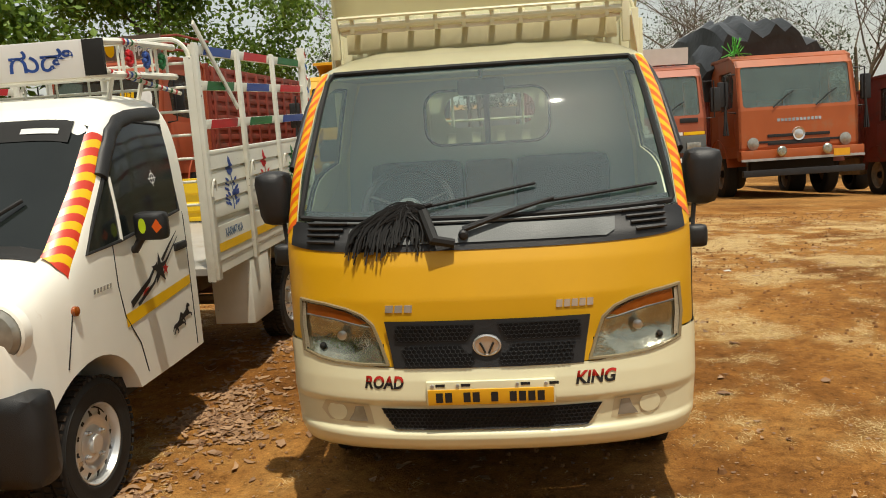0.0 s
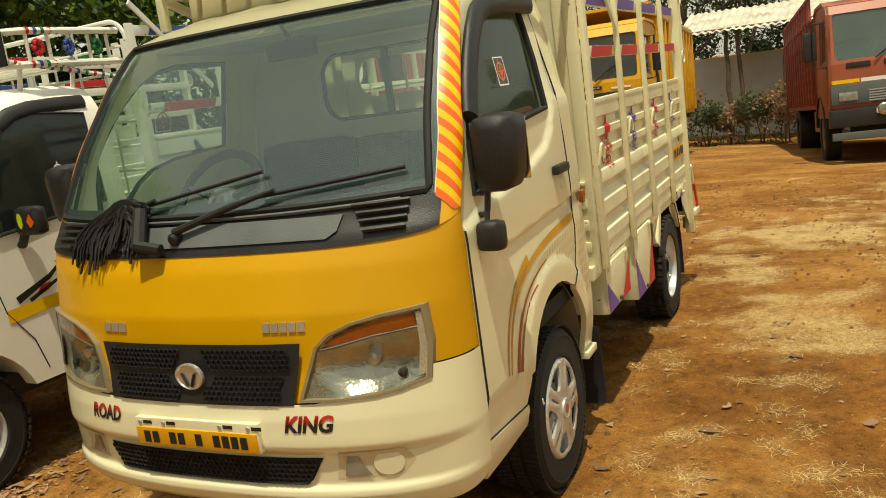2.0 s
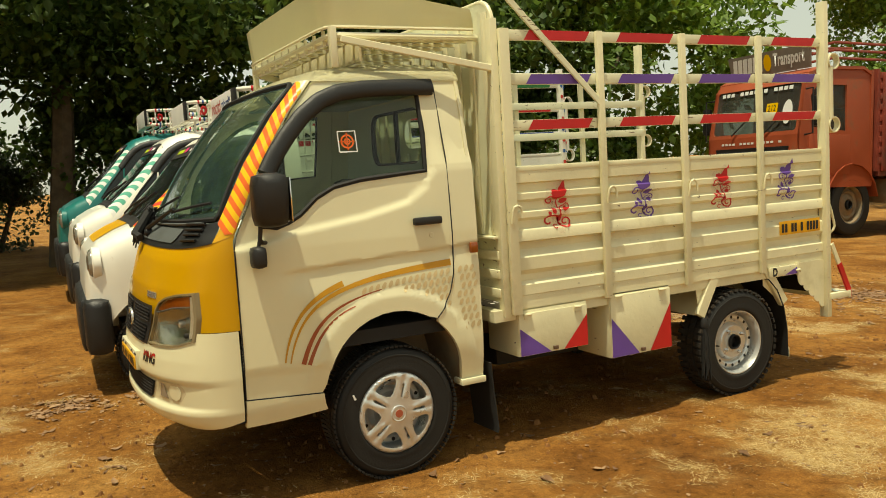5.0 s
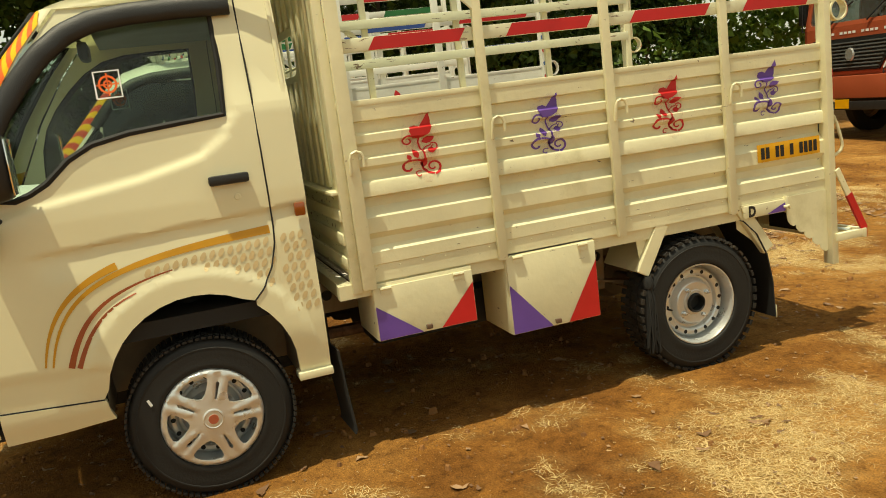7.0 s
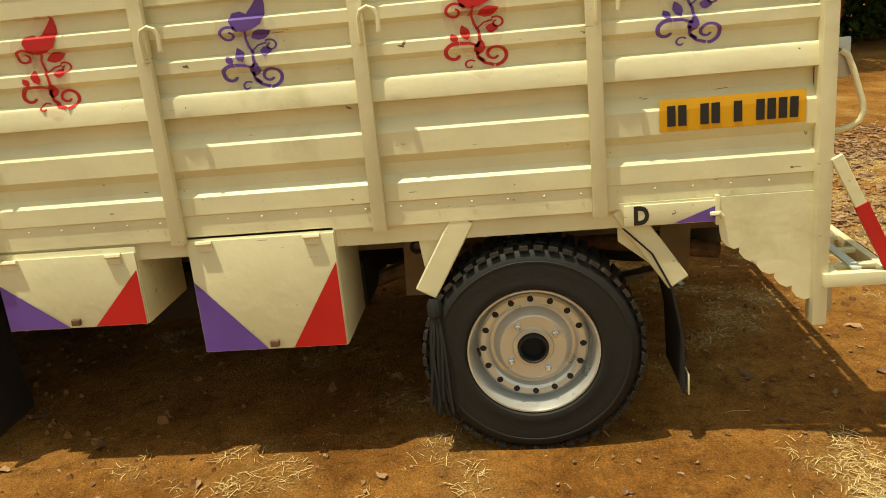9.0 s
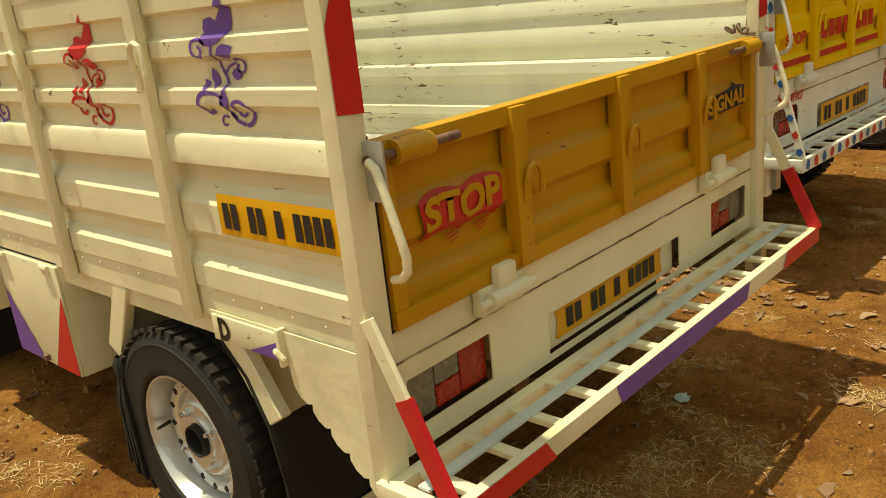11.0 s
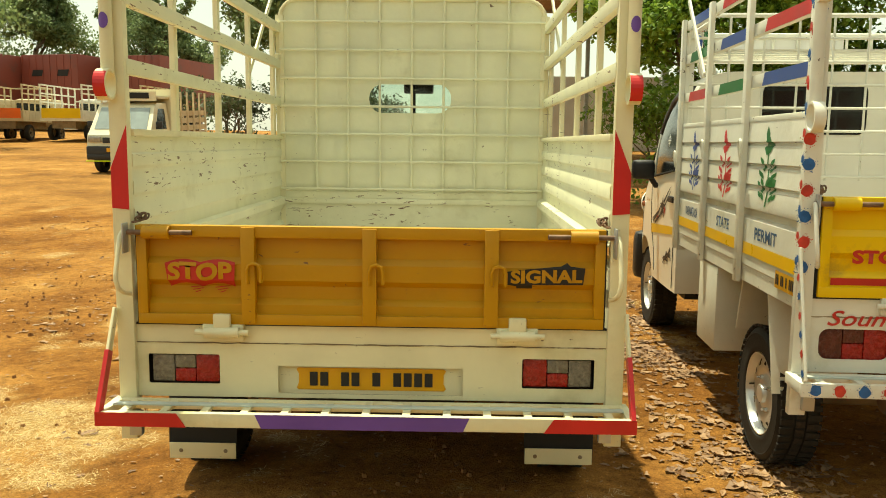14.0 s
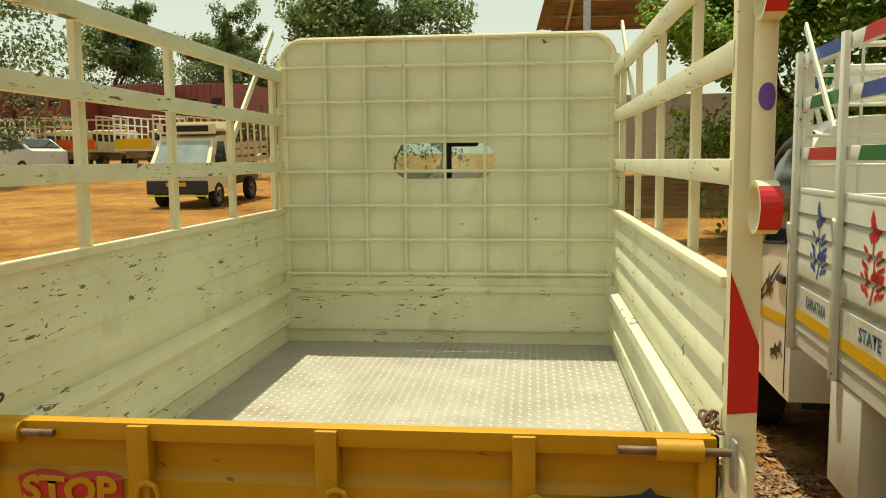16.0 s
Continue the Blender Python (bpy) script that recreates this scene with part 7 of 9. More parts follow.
        if checker:
            decal("mirror_square", [[(i * 0.022, j * 0.022), (i * 0.022 + 0.022, j * 0.022), (i * 0.022 + 0.022, j * 0.022 + 0.022), (i * 0.022, j * 0.022 + 0.022)] for i in range(6) for j in range(5) if (i + j) % 2], fm, PAPER, mi)
        else:
            decal("mirror_sticker", [[(0.03 + 0.018 * math.cos(radians(t)), 0.055 + 0.035 * math.sin(radians(t))) for t in range(0, 360, 30)]], fm, LIME, mi)
            decal("mirror_sticker", [[(0.075, 0.05), (0.095, 0.02), (0.125, 0.045), (0.10, 0.085)]], fm, ORANGE, mi)
    b = BM()
    box(b, -0.62, 0.62, -0.20, -0.05, 0.27, 0.64, 0.06)
    for sx in (-1, 1):
        box(b, sx * 0.50, sx * 0.785, -0.175, -0.005, 0.27, 0.64, 0.06)
    part("bumper", b, BLACK, P, "black plastic front bumper", sharp=60)
    b = BM()
    box(b, -0.70, 0.70, 0.05, 1.30, 0.36, 0.46)
    part("underbody", b, BLACK_MATT, P)


def mini_truck(name, label, m, hood, tape, checker, near, paint=WHITE):
    P = thing(name, label, "truck", None, "mini trucks in the row")
    mini_cab(P, hood, tape, checker, paint)
    before = set(P.children_recursive)
    rear, step, gate = load_body(P, WHITE_BED, WHITE_BED, YELLOW_NB, ((RED, GREEN, BLUE), (GREEN, BLUE, RED), (BLUE, RED, GREEN)), False, BED_FLOOR, BODY_BOARDED)
    sx = 1
    P3 = lambda y, z: (sx * (BX + side_off(z, BODY_BOARDED) + 0.0014), y, z)
    zc = [z for z in BOARD_Z if 0.7 < z < 1.3]
    if near:
        for yc, mm in ((1.87, BLUE), (2.54, RED), (3.215, GREEN)):
            raw = ribbon([(0, -1), (0.5, 5), (0, 13)], 0.45, 0.35) + [leafshape(-0.6, 11.4, 75, 4.6, 2.8), leafshape(0, 14.2, 96, 4.2, 1.3), leafshape(0.3, 4.0, 30, 3.6, 1.9), leafshape(0.2, 3.4, 75, 3.0, 1.6)]
            for j in range(6):
                raw += [leafshape(-0.9 - 0.25 * (j % 2), 0.4 + j * 1.75, 122 + 8 * (j % 2), 2.3, 0.95), leafshape(0.9 + 0.25 * (j % 2), 0.2 + j * 1.75, 58 - 8 * (j % 2), 2.3, 0.95)]
            for j in range(3):
                raw += [leafshape(-2.0, 1.0 + j * 2.6, 128, 2.0, 0.85), leafshape(2.0, 0.8 + j * 2.6, 52, 2.0, 0.85)]
            decal("stencilled_sprig", [[(yc + x * 0.037, 0.972 + y * 0.0150) for x, y in poly] for poly in raw], P3, mm, P, "stencilled leafy sprig", cuts_b=zc)
        for words, y0, w in (("KARNATAKA", 1.70, 0.30), ("STATE", 2.42, 0.24), ("PERMIT", 3.08, 0.30)):
            letters("permit_letters", words, w, 0.046, lambda a, b: (BX + 0.0012, y0 + a, 0.826 + b), LETTER_BLUE, P, 0.022, label="blue permit lettering")
        decal("yellow_band", [[(a, 0.760), (b, 0.760), (b, 0.806), (a, 0.806)] for a, b in ((1.525, 2.135), (2.205, 2.855), (2.925, 3.69))], lambda a, b: (BX + 0.0035, a, b), STICK_YELLOW, P, "yellow band along the side")
        sp = decal("side_plate", [[(3.40, 0.690), (3.66, 0.690), (3.66, 0.750), (3.40, 0.750)]], lambda a, b: (BX + 0.004, a, b), PLATE, P, "yellow number plate")
        plate_bars("plate_mark", [2, 2, 1, 4], lambda a, b: (BX + 0.0060, 3.412 + a, 0.703 + b), sp, 0.235, 0.036)
        letters("gate_letters", "STOP", 0.19, 0.044, lambda a, b: (0.635 - a, 3.7215, 0.812 + b), REDINK, gate, 0.045, label="red STOP lettering")
        decal("gate_stripe", [[(0.70, 0.744), (0.41, 0.744), (0.41, 0.766), (0.70, 0.766)], [(0.36, 0.744), (-0.36, 0.744), (-0.36, 0.766), (0.36, 0.766)]], lambda a, b: (a, 3.7225, b), REDINK, gate)
        for k in range(8):
            decal("gate_mark", [[(0.30 - k * 0.075, 0.808), (0.24 - k * 0.075, 0.808), (0.24 - k * 0.075, 0.872), (0.30 - k * 0.075, 0.872)]], lambda a, b: (a, 3.7225, b), REDINK, gate)
        letters("panel_letters", "Horn", 0.20, 0.05, lambda a, b: (-0.49 - a, 3.7195, 0.612 + b), REDINK, rear, 0.01, 0.35, label="red script lettering")
        letters("panel_letters", "Sound", 0.25, 0.05, lambda a, b: (0.70 - a, 3.7195, 0.612 + b), REDINK, rear, 0.01, 0.35, label="red script lettering")
        rp = decal("rear_plate", [[(0.27, 0.478), (-0.27, 0.478), (-0.27, 0.560), (0.27, 0.560)]], lambda a, b: (a, 3.7200, b), PLATE, P, "yellow rear number plate")
        plate_bars("plate_mark", [2, 2, 1, 4], lambda a, b: (0.245 - a, 3.7225, 0.492 + b), rp, 0.49, 0.054)
        rs = random.Random(41)
        def sprayed(b, c, u, w, r):
            """A sprayed dot with a ragged edge and stray specks round it, in the plane of u and w."""
            c, u, w = Vector(c), Vector(u), Vector(w)
            b.faces.new([b.verts.new(c + (u * math.cos(a) + w * math.sin(a)) * r * rs.uniform(0.86, 1.12)) for a in [2 * math.pi * i / 14 for i in range(14)]])
            for _ in range(26):
                a, d, e = rs.uniform(0, 6.28), r * (1.05 + abs(rs.gauss(0, 0.28))), r * rs.uniform(0.04, 0.11)
                p = c + (u * math.cos(a) + w * math.sin(a)) * d
                b.faces.new([b.verts.new(p + (u * math.cos(t) + w * math.sin(t)) * e) for t in (0.3, 1.8, 3.4, 5.0)])
        X, Y, Z = (1, 0, 0), (0, 1, 0), (0, 0, 1)
        for par, mm in ((0, DOT_BLUE), (1, DOT_RED)):
            b = BM()
            for k in range(par, 14, 2):
                z = 0.80 + k * 0.080
                sprayed(b, (0.80 + rs.uniform(-0.003, 0.003), 3.7372, z), X, Z, 0.0195)
                sprayed(b, (0.8135, 3.715, z + 0.018), Y, Z, 0.014)
            for k in range(par, 22, 2):
                sprayed(b, (0.78 - k * 0.076, 3.8940, 0.440), X, Z, 0.0185)
            for k in range(par, 7, 2):
                t = 0.08 + 0.86 * k / 6
                sprayed(b, (0.8205, 3.74 + 0.145 * t, 0.86 - 0.395 * t), Y, Z, 0.0125)
            tagged(part("paint_dot", b, mm, P, smooth=False), kind="stuff")
    b = BM()
    strip(b, [(0.40, 2.70, 0.64), (0.40, 2.62, 0.40)], [(0.72, 2.70, 0.64), (0.72, 2.62, 0.40)], (0, 0.02, 0))
    box(b, 0.52, 0.775, 2.08, 2.46, 0.265, 0.64, 0.006)
    part("wing_guard", b, WHITE_BED, P)
    b = BM()
    strip(b, [(0.45, 3.24, 0.66), (0.45, 3.34, 0.40), (0.45, 3.37, 0.30)], [(0.765, 3.24, 0.66), (0.765, 3.34, 0.40), (0.765, 3.37, 0.30)], (0, 0.006, 0))
    part("mud_guard", b, WHITE_BED, P)
    # move the load body to this truck's length and height
    fitm = Matrix.Translation((0, 3.50, 0.50)) @ Matrix.Diagonal((1.035, 0.89, 1.086, 1)) @ Matrix.Translation((0, -3.72, -0.44))
    seen = set()
    for o in P.children_recursive:
        if o not in before and o.data and o.data.name not in seen:
            seen.add(o.data.name)
            o.data.transform(fitm)
    # roof carrier with coloured sleeves, and the name board
    lo, hi, cf = 1.83, 1.985, 0.955
    b = BM()
    for z in (lo, hi):
        tube(b, [(-0.68, 1.56, z), (-0.66, cf + 0.07, z), (-0.60, cf, z), (0.60, cf, z), (0.66, cf + 0.07, z), (0.68, 1.56, z)], 0.017, 8)
    for x in np.linspace(-0.6, 0.6, 9):
        tube(b, [(x, cf, lo), (x, cf, hi)], 0.009, 6)
    for sx in (-1, 1):
        for y in np.linspace(cf + 0.08, 1.5, 5):
            tube(b, [(sx * 0.665, y, lo), (sx * 0.665, y, hi)], 0.009, 6)
        tube(b, [(sx * 0.62, cf, lo + 0.02), (sx * 0.70, 1.55, 1.74)], 0.012, 6)
        for y in (cf + 0.05, 1.3):
            tube(b, [(sx * 0.58, y, 1.70), (sx * 0.62, y, lo)], 0.012, 6)
    for y in np.linspace(cf + 0.05, 1.5, 6):
        box(b, -0.65, 0.65, y - 0.02, y + 0.02, lo + 0.004, lo + 0.012)
    car = part("carrier", b, WHITE_BED, P, "white tube carrier with painted sleeves")
    for par, mm in ((0, RED), (1, BLUE), (2, GREEN)):
        b = BM()
        for sx in (-1, 1):
            for z in (lo, hi):
                for k in range(par, 12, 3):
                    y = cf + 0.08 + k * 0.040
                    tube(b, [(sx * 0.663, y, z), (sx * 0.664, y + 0.017, z)], 0.0185, 8, caps=False)
            for k in range(par, 13, 3):
                e = [Vector((sx * 0.62, cf, lo + 0.02)).lerp(Vector((sx * 0.70, 1.55, 1.74)), t) for t in (0.03 + k * 0.073, 0.055 + k * 0.073)]
                tube(b, e, 0.0138, 8, caps=False)
            y = cf + 0.13 + par * 0.17
            for k in range(9):
                a = k * 2.4
                bmesh.ops.create_icosphere(b, subdivisions=1, radius=0.016, matrix=Matrix.Translation((sx * 0.675, y + 0.020 * math.cos(a), (lo + hi) / 2 + 0.03 * math.sin(a))))
        tagged(part("sleeve", b, mm, car), kind="stuff")
    b = BM()
    box(b, -0.29, 0.53, cf - 0.030, cf - 0.018, lo - 0.005, hi + 0.012, 0.001)
    bd = part("name_board", b, PAPER, car, "white board with red and blue local script")
    b = BM()
    box(b, 0.53, 0.63, cf - 0.034, cf - 0.014, lo, hi + 0.012, 0.002)
    part("board_end", b, BLACK_MATT, car)
    if near:
        letters("board_letters", "\u0c97\u0cc1\u0ca1\u0cbf", 0.33, 0.105, lambda a, b: (0.15 + a, cf - 0.0315, lo + 0.03 + b), BLUE, bd, 0.012)
        letters("board_letters", "\u0c97\u0c82\u0ca7\u0ca6", 0.36, 0.105, lambda a, b: (-0.26 + a, cf - 0.0315, lo + 0.03 + b), REDINK, bd, 0.012)
    win = rrect(-0.29, 0.31, 1.37, 1.665, 0.05)
    part("rear_window", mapped(flat([win]), lambda a, b: (a, 1.336, b), 0.006, (0, 1, 0)), GLOSS_DARK, P, "rounded cab rear window", smooth=False)
    # door decals
    M = lambda y, z: nb_side(y, z, 0.003)
    cy, cz = np.arange(0.5, 1.3, 0.06), np.arange(0.6, 1.0, 0.05)
    decal("door_band", [[(0.56, 0.700), (1.24, 0.752), (1.24, 0.800), (0.56, 0.760)]], M, STICK_YELLOW, P, "yellow band on the door", cy, cz)
    star = [(0.92 + (0.085 if k % 2 == 0 else 0.032) * math.sin(radians(36 * k)), 0.895 + (0.085 if k % 2 == 0 else 0.032) * math.cos(radians(36 * k))) for k in range(10)]
    decal("door_decal", [star] + ribbon([(0.62, 0.79), (0.80, 0.86), (0.90, 0.93)], 0.035, 0.01) + ribbon([(0.68, 0.775), (0.85, 0.84), (0.92, 0.90)], 0.02, 0.01) + ribbon([(0.95, 0.93), (1.06, 1.0), (1.14, 1.045)], 0.022, 0.004) + ribbon([(0.98, 0.91), (1.08, 0.975), (1.15, 1.02)], 0.015, 0.004), M, INK, P, "black star and streak decal", cy, cz)
    for patch in [[(0.98 + (0.035 if k % 2 == 0 else 0.014) * math.sin(radians(36 * k + 10)), 0.885 + (0.035 if k % 2 == 0 else 0.014) * math.cos(radians(36 * k + 10))) for k in range(10)], [(0.72, 0.795), (0.78, 0.80), (0.80, 0.835), (0.75, 0.83)]]:
        decal("door_decal", [patch], M, REDINK, P, "small red patch on the door")
    horse = [(0, 30), (8, 36), (30, 38), (44, 44), (52, 56), (60, 66), (70, 62), (80, 52), (76, 47), (66, 50), (64, 40), (72, 30), (88, 24), (90, 14), (84, 12), (82, 20), (66, 24), (58, 22), (44, 22), (30, 20), (36, 6), (30, 0), (25, 2), (29, 8), (20, 18), (12, 10), (2, 2), (-3, 6), (8, 16), (12, 26), (4, 24), (-10, 14)]
    for dy, dz in ((0.99, 0.535), (1.075, 0.565)):
        decal("door_decal", [[(dy + a * 0.00155, dz + c * 0.00150) for a, c in horse]], M, INK, P, "black galloping shape on the door", np.arange(0.98, 1.24, 0.05), (0.52, 0.55, 0.58, 0.61, 0.64))
    for k in range(6):
        decal("model_badge", [[(0.335 + k * 0.024, 0.905), (0.351 + k * 0.024, 0.905), (0.356 + k * 0.024, 0.925), (0.340 + k * 0.024, 0.925)]], M, CHROME, P)
    fs = lambda y, z: nb_side(y, z, 0.006)
    decal("window_sticker", ribbon(arc(0.98, 1.33, 0.024, 0.024, 0, 360, 18), 0.006) + ribbon([(0.94, 1.33), (1.02, 1.33)], 0.006) + ribbon([(0.98, 1.29), (0.98, 1.37)], 0.006), fs, PAPER, P)
    for sx in (-1, 1):
        wheel(P, sx * 0.66, 0.29, sx, "disc", 0.285)
        wheel(P, sx * 0.68, 2.93, sx, "disc", 0.285)
    b = BM()
    for sx in (-1, 1):
        box(b, sx * 0.28, sx * 0.36, 0.4, 3.4, 0.48, 0.60)
    tube(b, [(-0.6, 2.93, 0.27), (0.6, 2.93, 0.27)], 0.04, 8)
    part("chassis", b, CHASSIS, P)
    b = BM()
    tube(b, [(-0.35, 3.10, 0.33), (0.35, 3.16, 0.33)], 0.06, 14)
    part("exhaust", b, mat("rusty_exhaust", (0.22, 0.13, 0.08), 0.6, vary=0.3), P)
    P.matrix_world = m
    return P


mini_truck("mini_truck", "white mini truck with painted dots and a yellow tailgate", Matrix.Translation((-2.43, 0.03, -0.01)) @ Matrix.Rotation(radians(-2.5), 4, "Z"), True, (mat("red_tape", (0.60, 0.045, 0.02), 0.35, vary=0.06), STICK_YELLOW), False, True)
GREEN_TAPE = mat("green_tape", (0.10, 0.42, 0.30), 0.35)
mini_truck("mini_truck", "white mini truck with green pillar tape and a chequered mirror", Matrix.Translation((-4.95, 0.12, 0.0)) @ Matrix.Rotation(radians(-2.0), 4, "Z") @ Matrix.Diagonal((1.05, 1.05, 1.07, 1)), False, (PAPER, GREEN_TAPE), True, False)
TEAL = mat("teal_paint", (0.012, 0.17, 0.16), 0.35, vary=0.08, scale=3, coat=0.3)
mini_truck("mini_truck", "teal mini truck at the end of the row", Matrix.Translation((-7.6, 0.14, 0.0)) @ Matrix.Rotation(radians(-2.0), 4, "Z") @ Matrix.Diagonal((1.05, 1.05, 1.15, 1)), False, (PAPER, GREEN_TAPE), False, False, TEAL)

# ---- the row of lorries behind ----
def lorry(label, x, y, turn, paint, body_paint, kind, tarp=False, length=8.2, sign=False):
    """A lorry with its front at y = 0 looking to -y, 2.4 m wide."""
    P = thing("lorry", label, "truck", None, "lorries in the back row")
    W = 1.19
    # cab shell of panels round a real window opening
    b = BM()
    prof = [(0.06, 0.78), (0.0, 0.95), (0.0, 1.62), (0.16, 2.42), (0.30, 2.58), (0.52, 2.66), (1.55, 2.68), (1.75, 2.60), (1.78, 0.78)]
    for sx in (-1, 1):
        hole = [(0.34, 1.72), (1.15, 1.66), (1.15, 2.38), (0.44, 2.38), (0.27, 2.20)]
        m = mapped(flat([prof], [hole]), lambda a, c: (sx * (W - 0.03 * max(0, (c - 1.6))), a, c), 0.05, (sx, 0, 0))
        part("cab_side", m, paint, P, smooth=False)
        g = part("door_glass", mapped(flat([hole]), lambda a, c: (sx * (W - 0.04 - 0.03 * max(0, (c - 1.6))), a, c)), GLASS_DARK, P, smooth=False)
        g.visible_shadow = False
        b2 = BM()
        box(b2, sx * (W - 0.01), sx * (W + 0.012), 0.22, 1.22, 0.98, 1.60, 0.01)
        part("door", b2, paint, P, "cab door")
        b2 = BM()
        box(b2, sx * (W + 0.14), sx * (W + 0.34), 0.12, 0.20, 1.72, 2.18, 0.03)
        tube(b2, [(sx * W, 0.15, 2.3), (sx * (W + 0.2), 0.10, 2.3), (sx * (W + 0.2), 0.10, 1.62), (sx * W, 0.12, 1.6)], 0.016, 6)
        part("mirror", b2, BLACK, P)
        b2 = BM()
        for k in range(26):
            t = k * 0.9
            tube(b2, [(sx * (W + 0.22), 0.10, 1.75), (sx * (W + 0.22 + 0.05 * math.sin(t)), 0.10 + 0.05 * math.cos(t), 1.2)], 0.012, 4)
        if kind in ("leyland", "tipper"):
            part("tassel", b2, BLACK_MATT, P, "black tassel on the mirror")
        else:
            b2.free()
    # front panels round the windscreen opening
    fx = lambda c: float(np.interp(c, [0.78, 0.95, 1.62, 2.42, 2.58], [0.06, 0.0, 0.0, 0.16, 0.30]))
    out = [(-W, 0.80), (W, 0.80), (W, 1.62), (W - 0.03, 2.42), (W - 0.03, 2.58), (-W + 0.03, 2.58), (-W + 0.03, 2.42), (-W, 1.62)]
    wsr = rrect(-1.08, 1.08, 1.68, 2.42, 0.06)
    part("cab_front", mapped(flat([out], [wsr], (), (0.95, 1.62, 2.42)), lambda a, c: (a, fx(c), c), 0.05, (0, -1, 0)), paint, P, "cab front", smooth=False)
    ws = part("windscreen", mapped(flat([wsr], (), (), (2.0,)), lambda a, c: (a, fx(c) + 0.02, c)), GLASS_LORRY if kind in ("tata", "leyland") else GLASS_DARK, P, "dusty windscreen", smooth=False)
    ws.visible_shadow = False
    b = BM()
    strip(b, [(-W, yy, zz) for yy, zz in ((0.28, 2.57), (0.52, 2.66), (1.55, 2.68), (1.78, 2.58))], [(W, yy, zz) for yy, zz in ((0.28, 2.57), (0.52, 2.66), (1.55, 2.68), (1.78, 2.58))], (0, 0, -0.05))
    part("cab_roof", b, paint, P)
    b = BM()
    box(b, -W, W, 1.74, 1.80, 0.8, 2.62)
    part("cab_back", b, paint, P)
    b = BM()
    box(b, -1.1, 1.1, 0.35, 0.7, 1.2, 1.62, 0.05)
    for xx in (-0.6, 0.6):
        box(b, xx - 0.28, xx + 0.28, 1.3, 1.6, 1.2, 2.05, 0.08)
    part("cab_interior", b, BLACK_MATT, P)
    for xx in (-0.5, 0.35):
        b = BM()
        tube(b, [(xx, -0.03, 1.66), (xx + 0.28, 0.02, 1.86), (xx + 0.45, 0.05, 1.95)], 0.014, 5)
        part("wiper", b, BLACK_MATT, P)
    if kind == "leyland":
        b = BM()
        box(b, -1.0, 1.0, -0.012, 0.0, 1.02, 1.06, 0.004)
        for z in (0.98, 1.12):
            box(b, -0.62, 0.62, -0.02, 0.0, z, z + 0.055, 0.006)
        part("grille", b, BLACK_MATT, P)
        b = BM()
        rev(b, [(0.13, 0.0), (0.12, 0.035), (0.09, 0.02), (0.05, 0.03), (0, 0.03)], (0, 0.0, 1.16), "y", 24, -1)
        part("badge", b, CHROME, P)
        decal("maker_bar", [[(-0.42 + k * 0.075, 1.40), (-0.365 + k * 0.075, 1.40), (-0.365 + k * 0.075, 1.455), (-0.42 + k * 0.075, 1.455)] for k in range(12)], lambda a, c: (a, -0.006, c), CHROME, P)
        lampz, lampx, lampr = 1.02, 0.92, 0.10
    elif kind == "tata":
        b = BM()
        box(b, -1.17, 1.17, -0.025, 0.0, 0.98, 1.30, 0.01)
        part("grille", b, GREY_PLASTIC, P)
        b = BM()
        for k in range(5):
            box(b, -0.62, 0.62, -0.04, -0.02, 1.0 + k * 0.04, 1.02 + k * 0.04)
        rev(b, [(0.09, 0.0), (0.08, 0.03), (0, 0.03)], (0, -0.03, 1.08), "y", 20, -1)
        part("grille_bar", b, STEEL, P)
        decal("front_band", [[(-0.72, 1.31), (0.72, 1.31), (0.72, 1.37), (-0.72, 1.37)]], lambda a, c: (a, -0.006, c), PAPER, P)
        for s in (-1, 1):
            decal("front_band", [[(s * 0.74, 1.31), (s * 1.15, 1.31), (s * 1.15, 1.37), (s * 0.74, 1.37)]], lambda a, c: (a, -0.006, c), STICK_YELLOW, P)
        decal("front_sticker", [[(-0.07, 1.38), (0.07, 1.38), (0.10, 1.44), (0.04, 1.47), (0.06, 1.52), (0.0, 1.55), (-0.06, 1.52), (-0.04, 1.47), (-0.10, 1.44)]], lambda a, c: (a, -0.006, c), PAPER, P)
        b = BM()
        box(b, -1.05, 1.05, 0.02, 0.08, 1.60, 1.66, 0.01)
        for xx in (-0.75, -0.2, 0.35, 0.85):
            box(b, xx - 0.18, xx + 0.18, -0.012, 0.02, 1.54, 1.63, 0.01)
        part("cowl", b, BLACK, P)
        lampz, lampx, lampr = 1.10, 0.92, 0.10
    elif kind == "tipper":
        b = BM()
        box(b, -0.98, 0.98, -0.03, 0.0, 1.06, 1.46, 0.02)
        part("grille", b, BLACK, P, "black grille panel")
        for k in range(6):
            for x0, x1 in ((-0.90, -0.35), (-0.30, 0.30), (0.35, 0.90)):
                b = BM()
                box(b, x0, x1, -0.048, -0.03, 1.10 + k * 0.056, 1.125 + k * 0.056, 0.004)
                part("grille_bar", b, BLACK_MATT, P)
        b = BM()
        box(b, -0.46, 0.46, -0.016, 0.0, 1.52, 1.575, 0.006)
        nm = part("maker_strip", b, BLACK, P)
        decal("maker_bar", [[(-0.42 + k * 0.072, 1.533), (-0.37 + k * 0.072, 1.533), (-0.37 + k * 0.072, 1.562), (-0.42 + k * 0.072, 1.562)] for k in range(12) if k != 5], lambda a, c: (a, -0.018, c), CHROME, nm)
        for z in (0.72, 0.79):
            b = BM()
            box(b, -0.80, 0.80, -0.245, -0.222, z, z + 0.035, 0.006)
            part("bumper_bar", b, paint, P)
        b = BM()
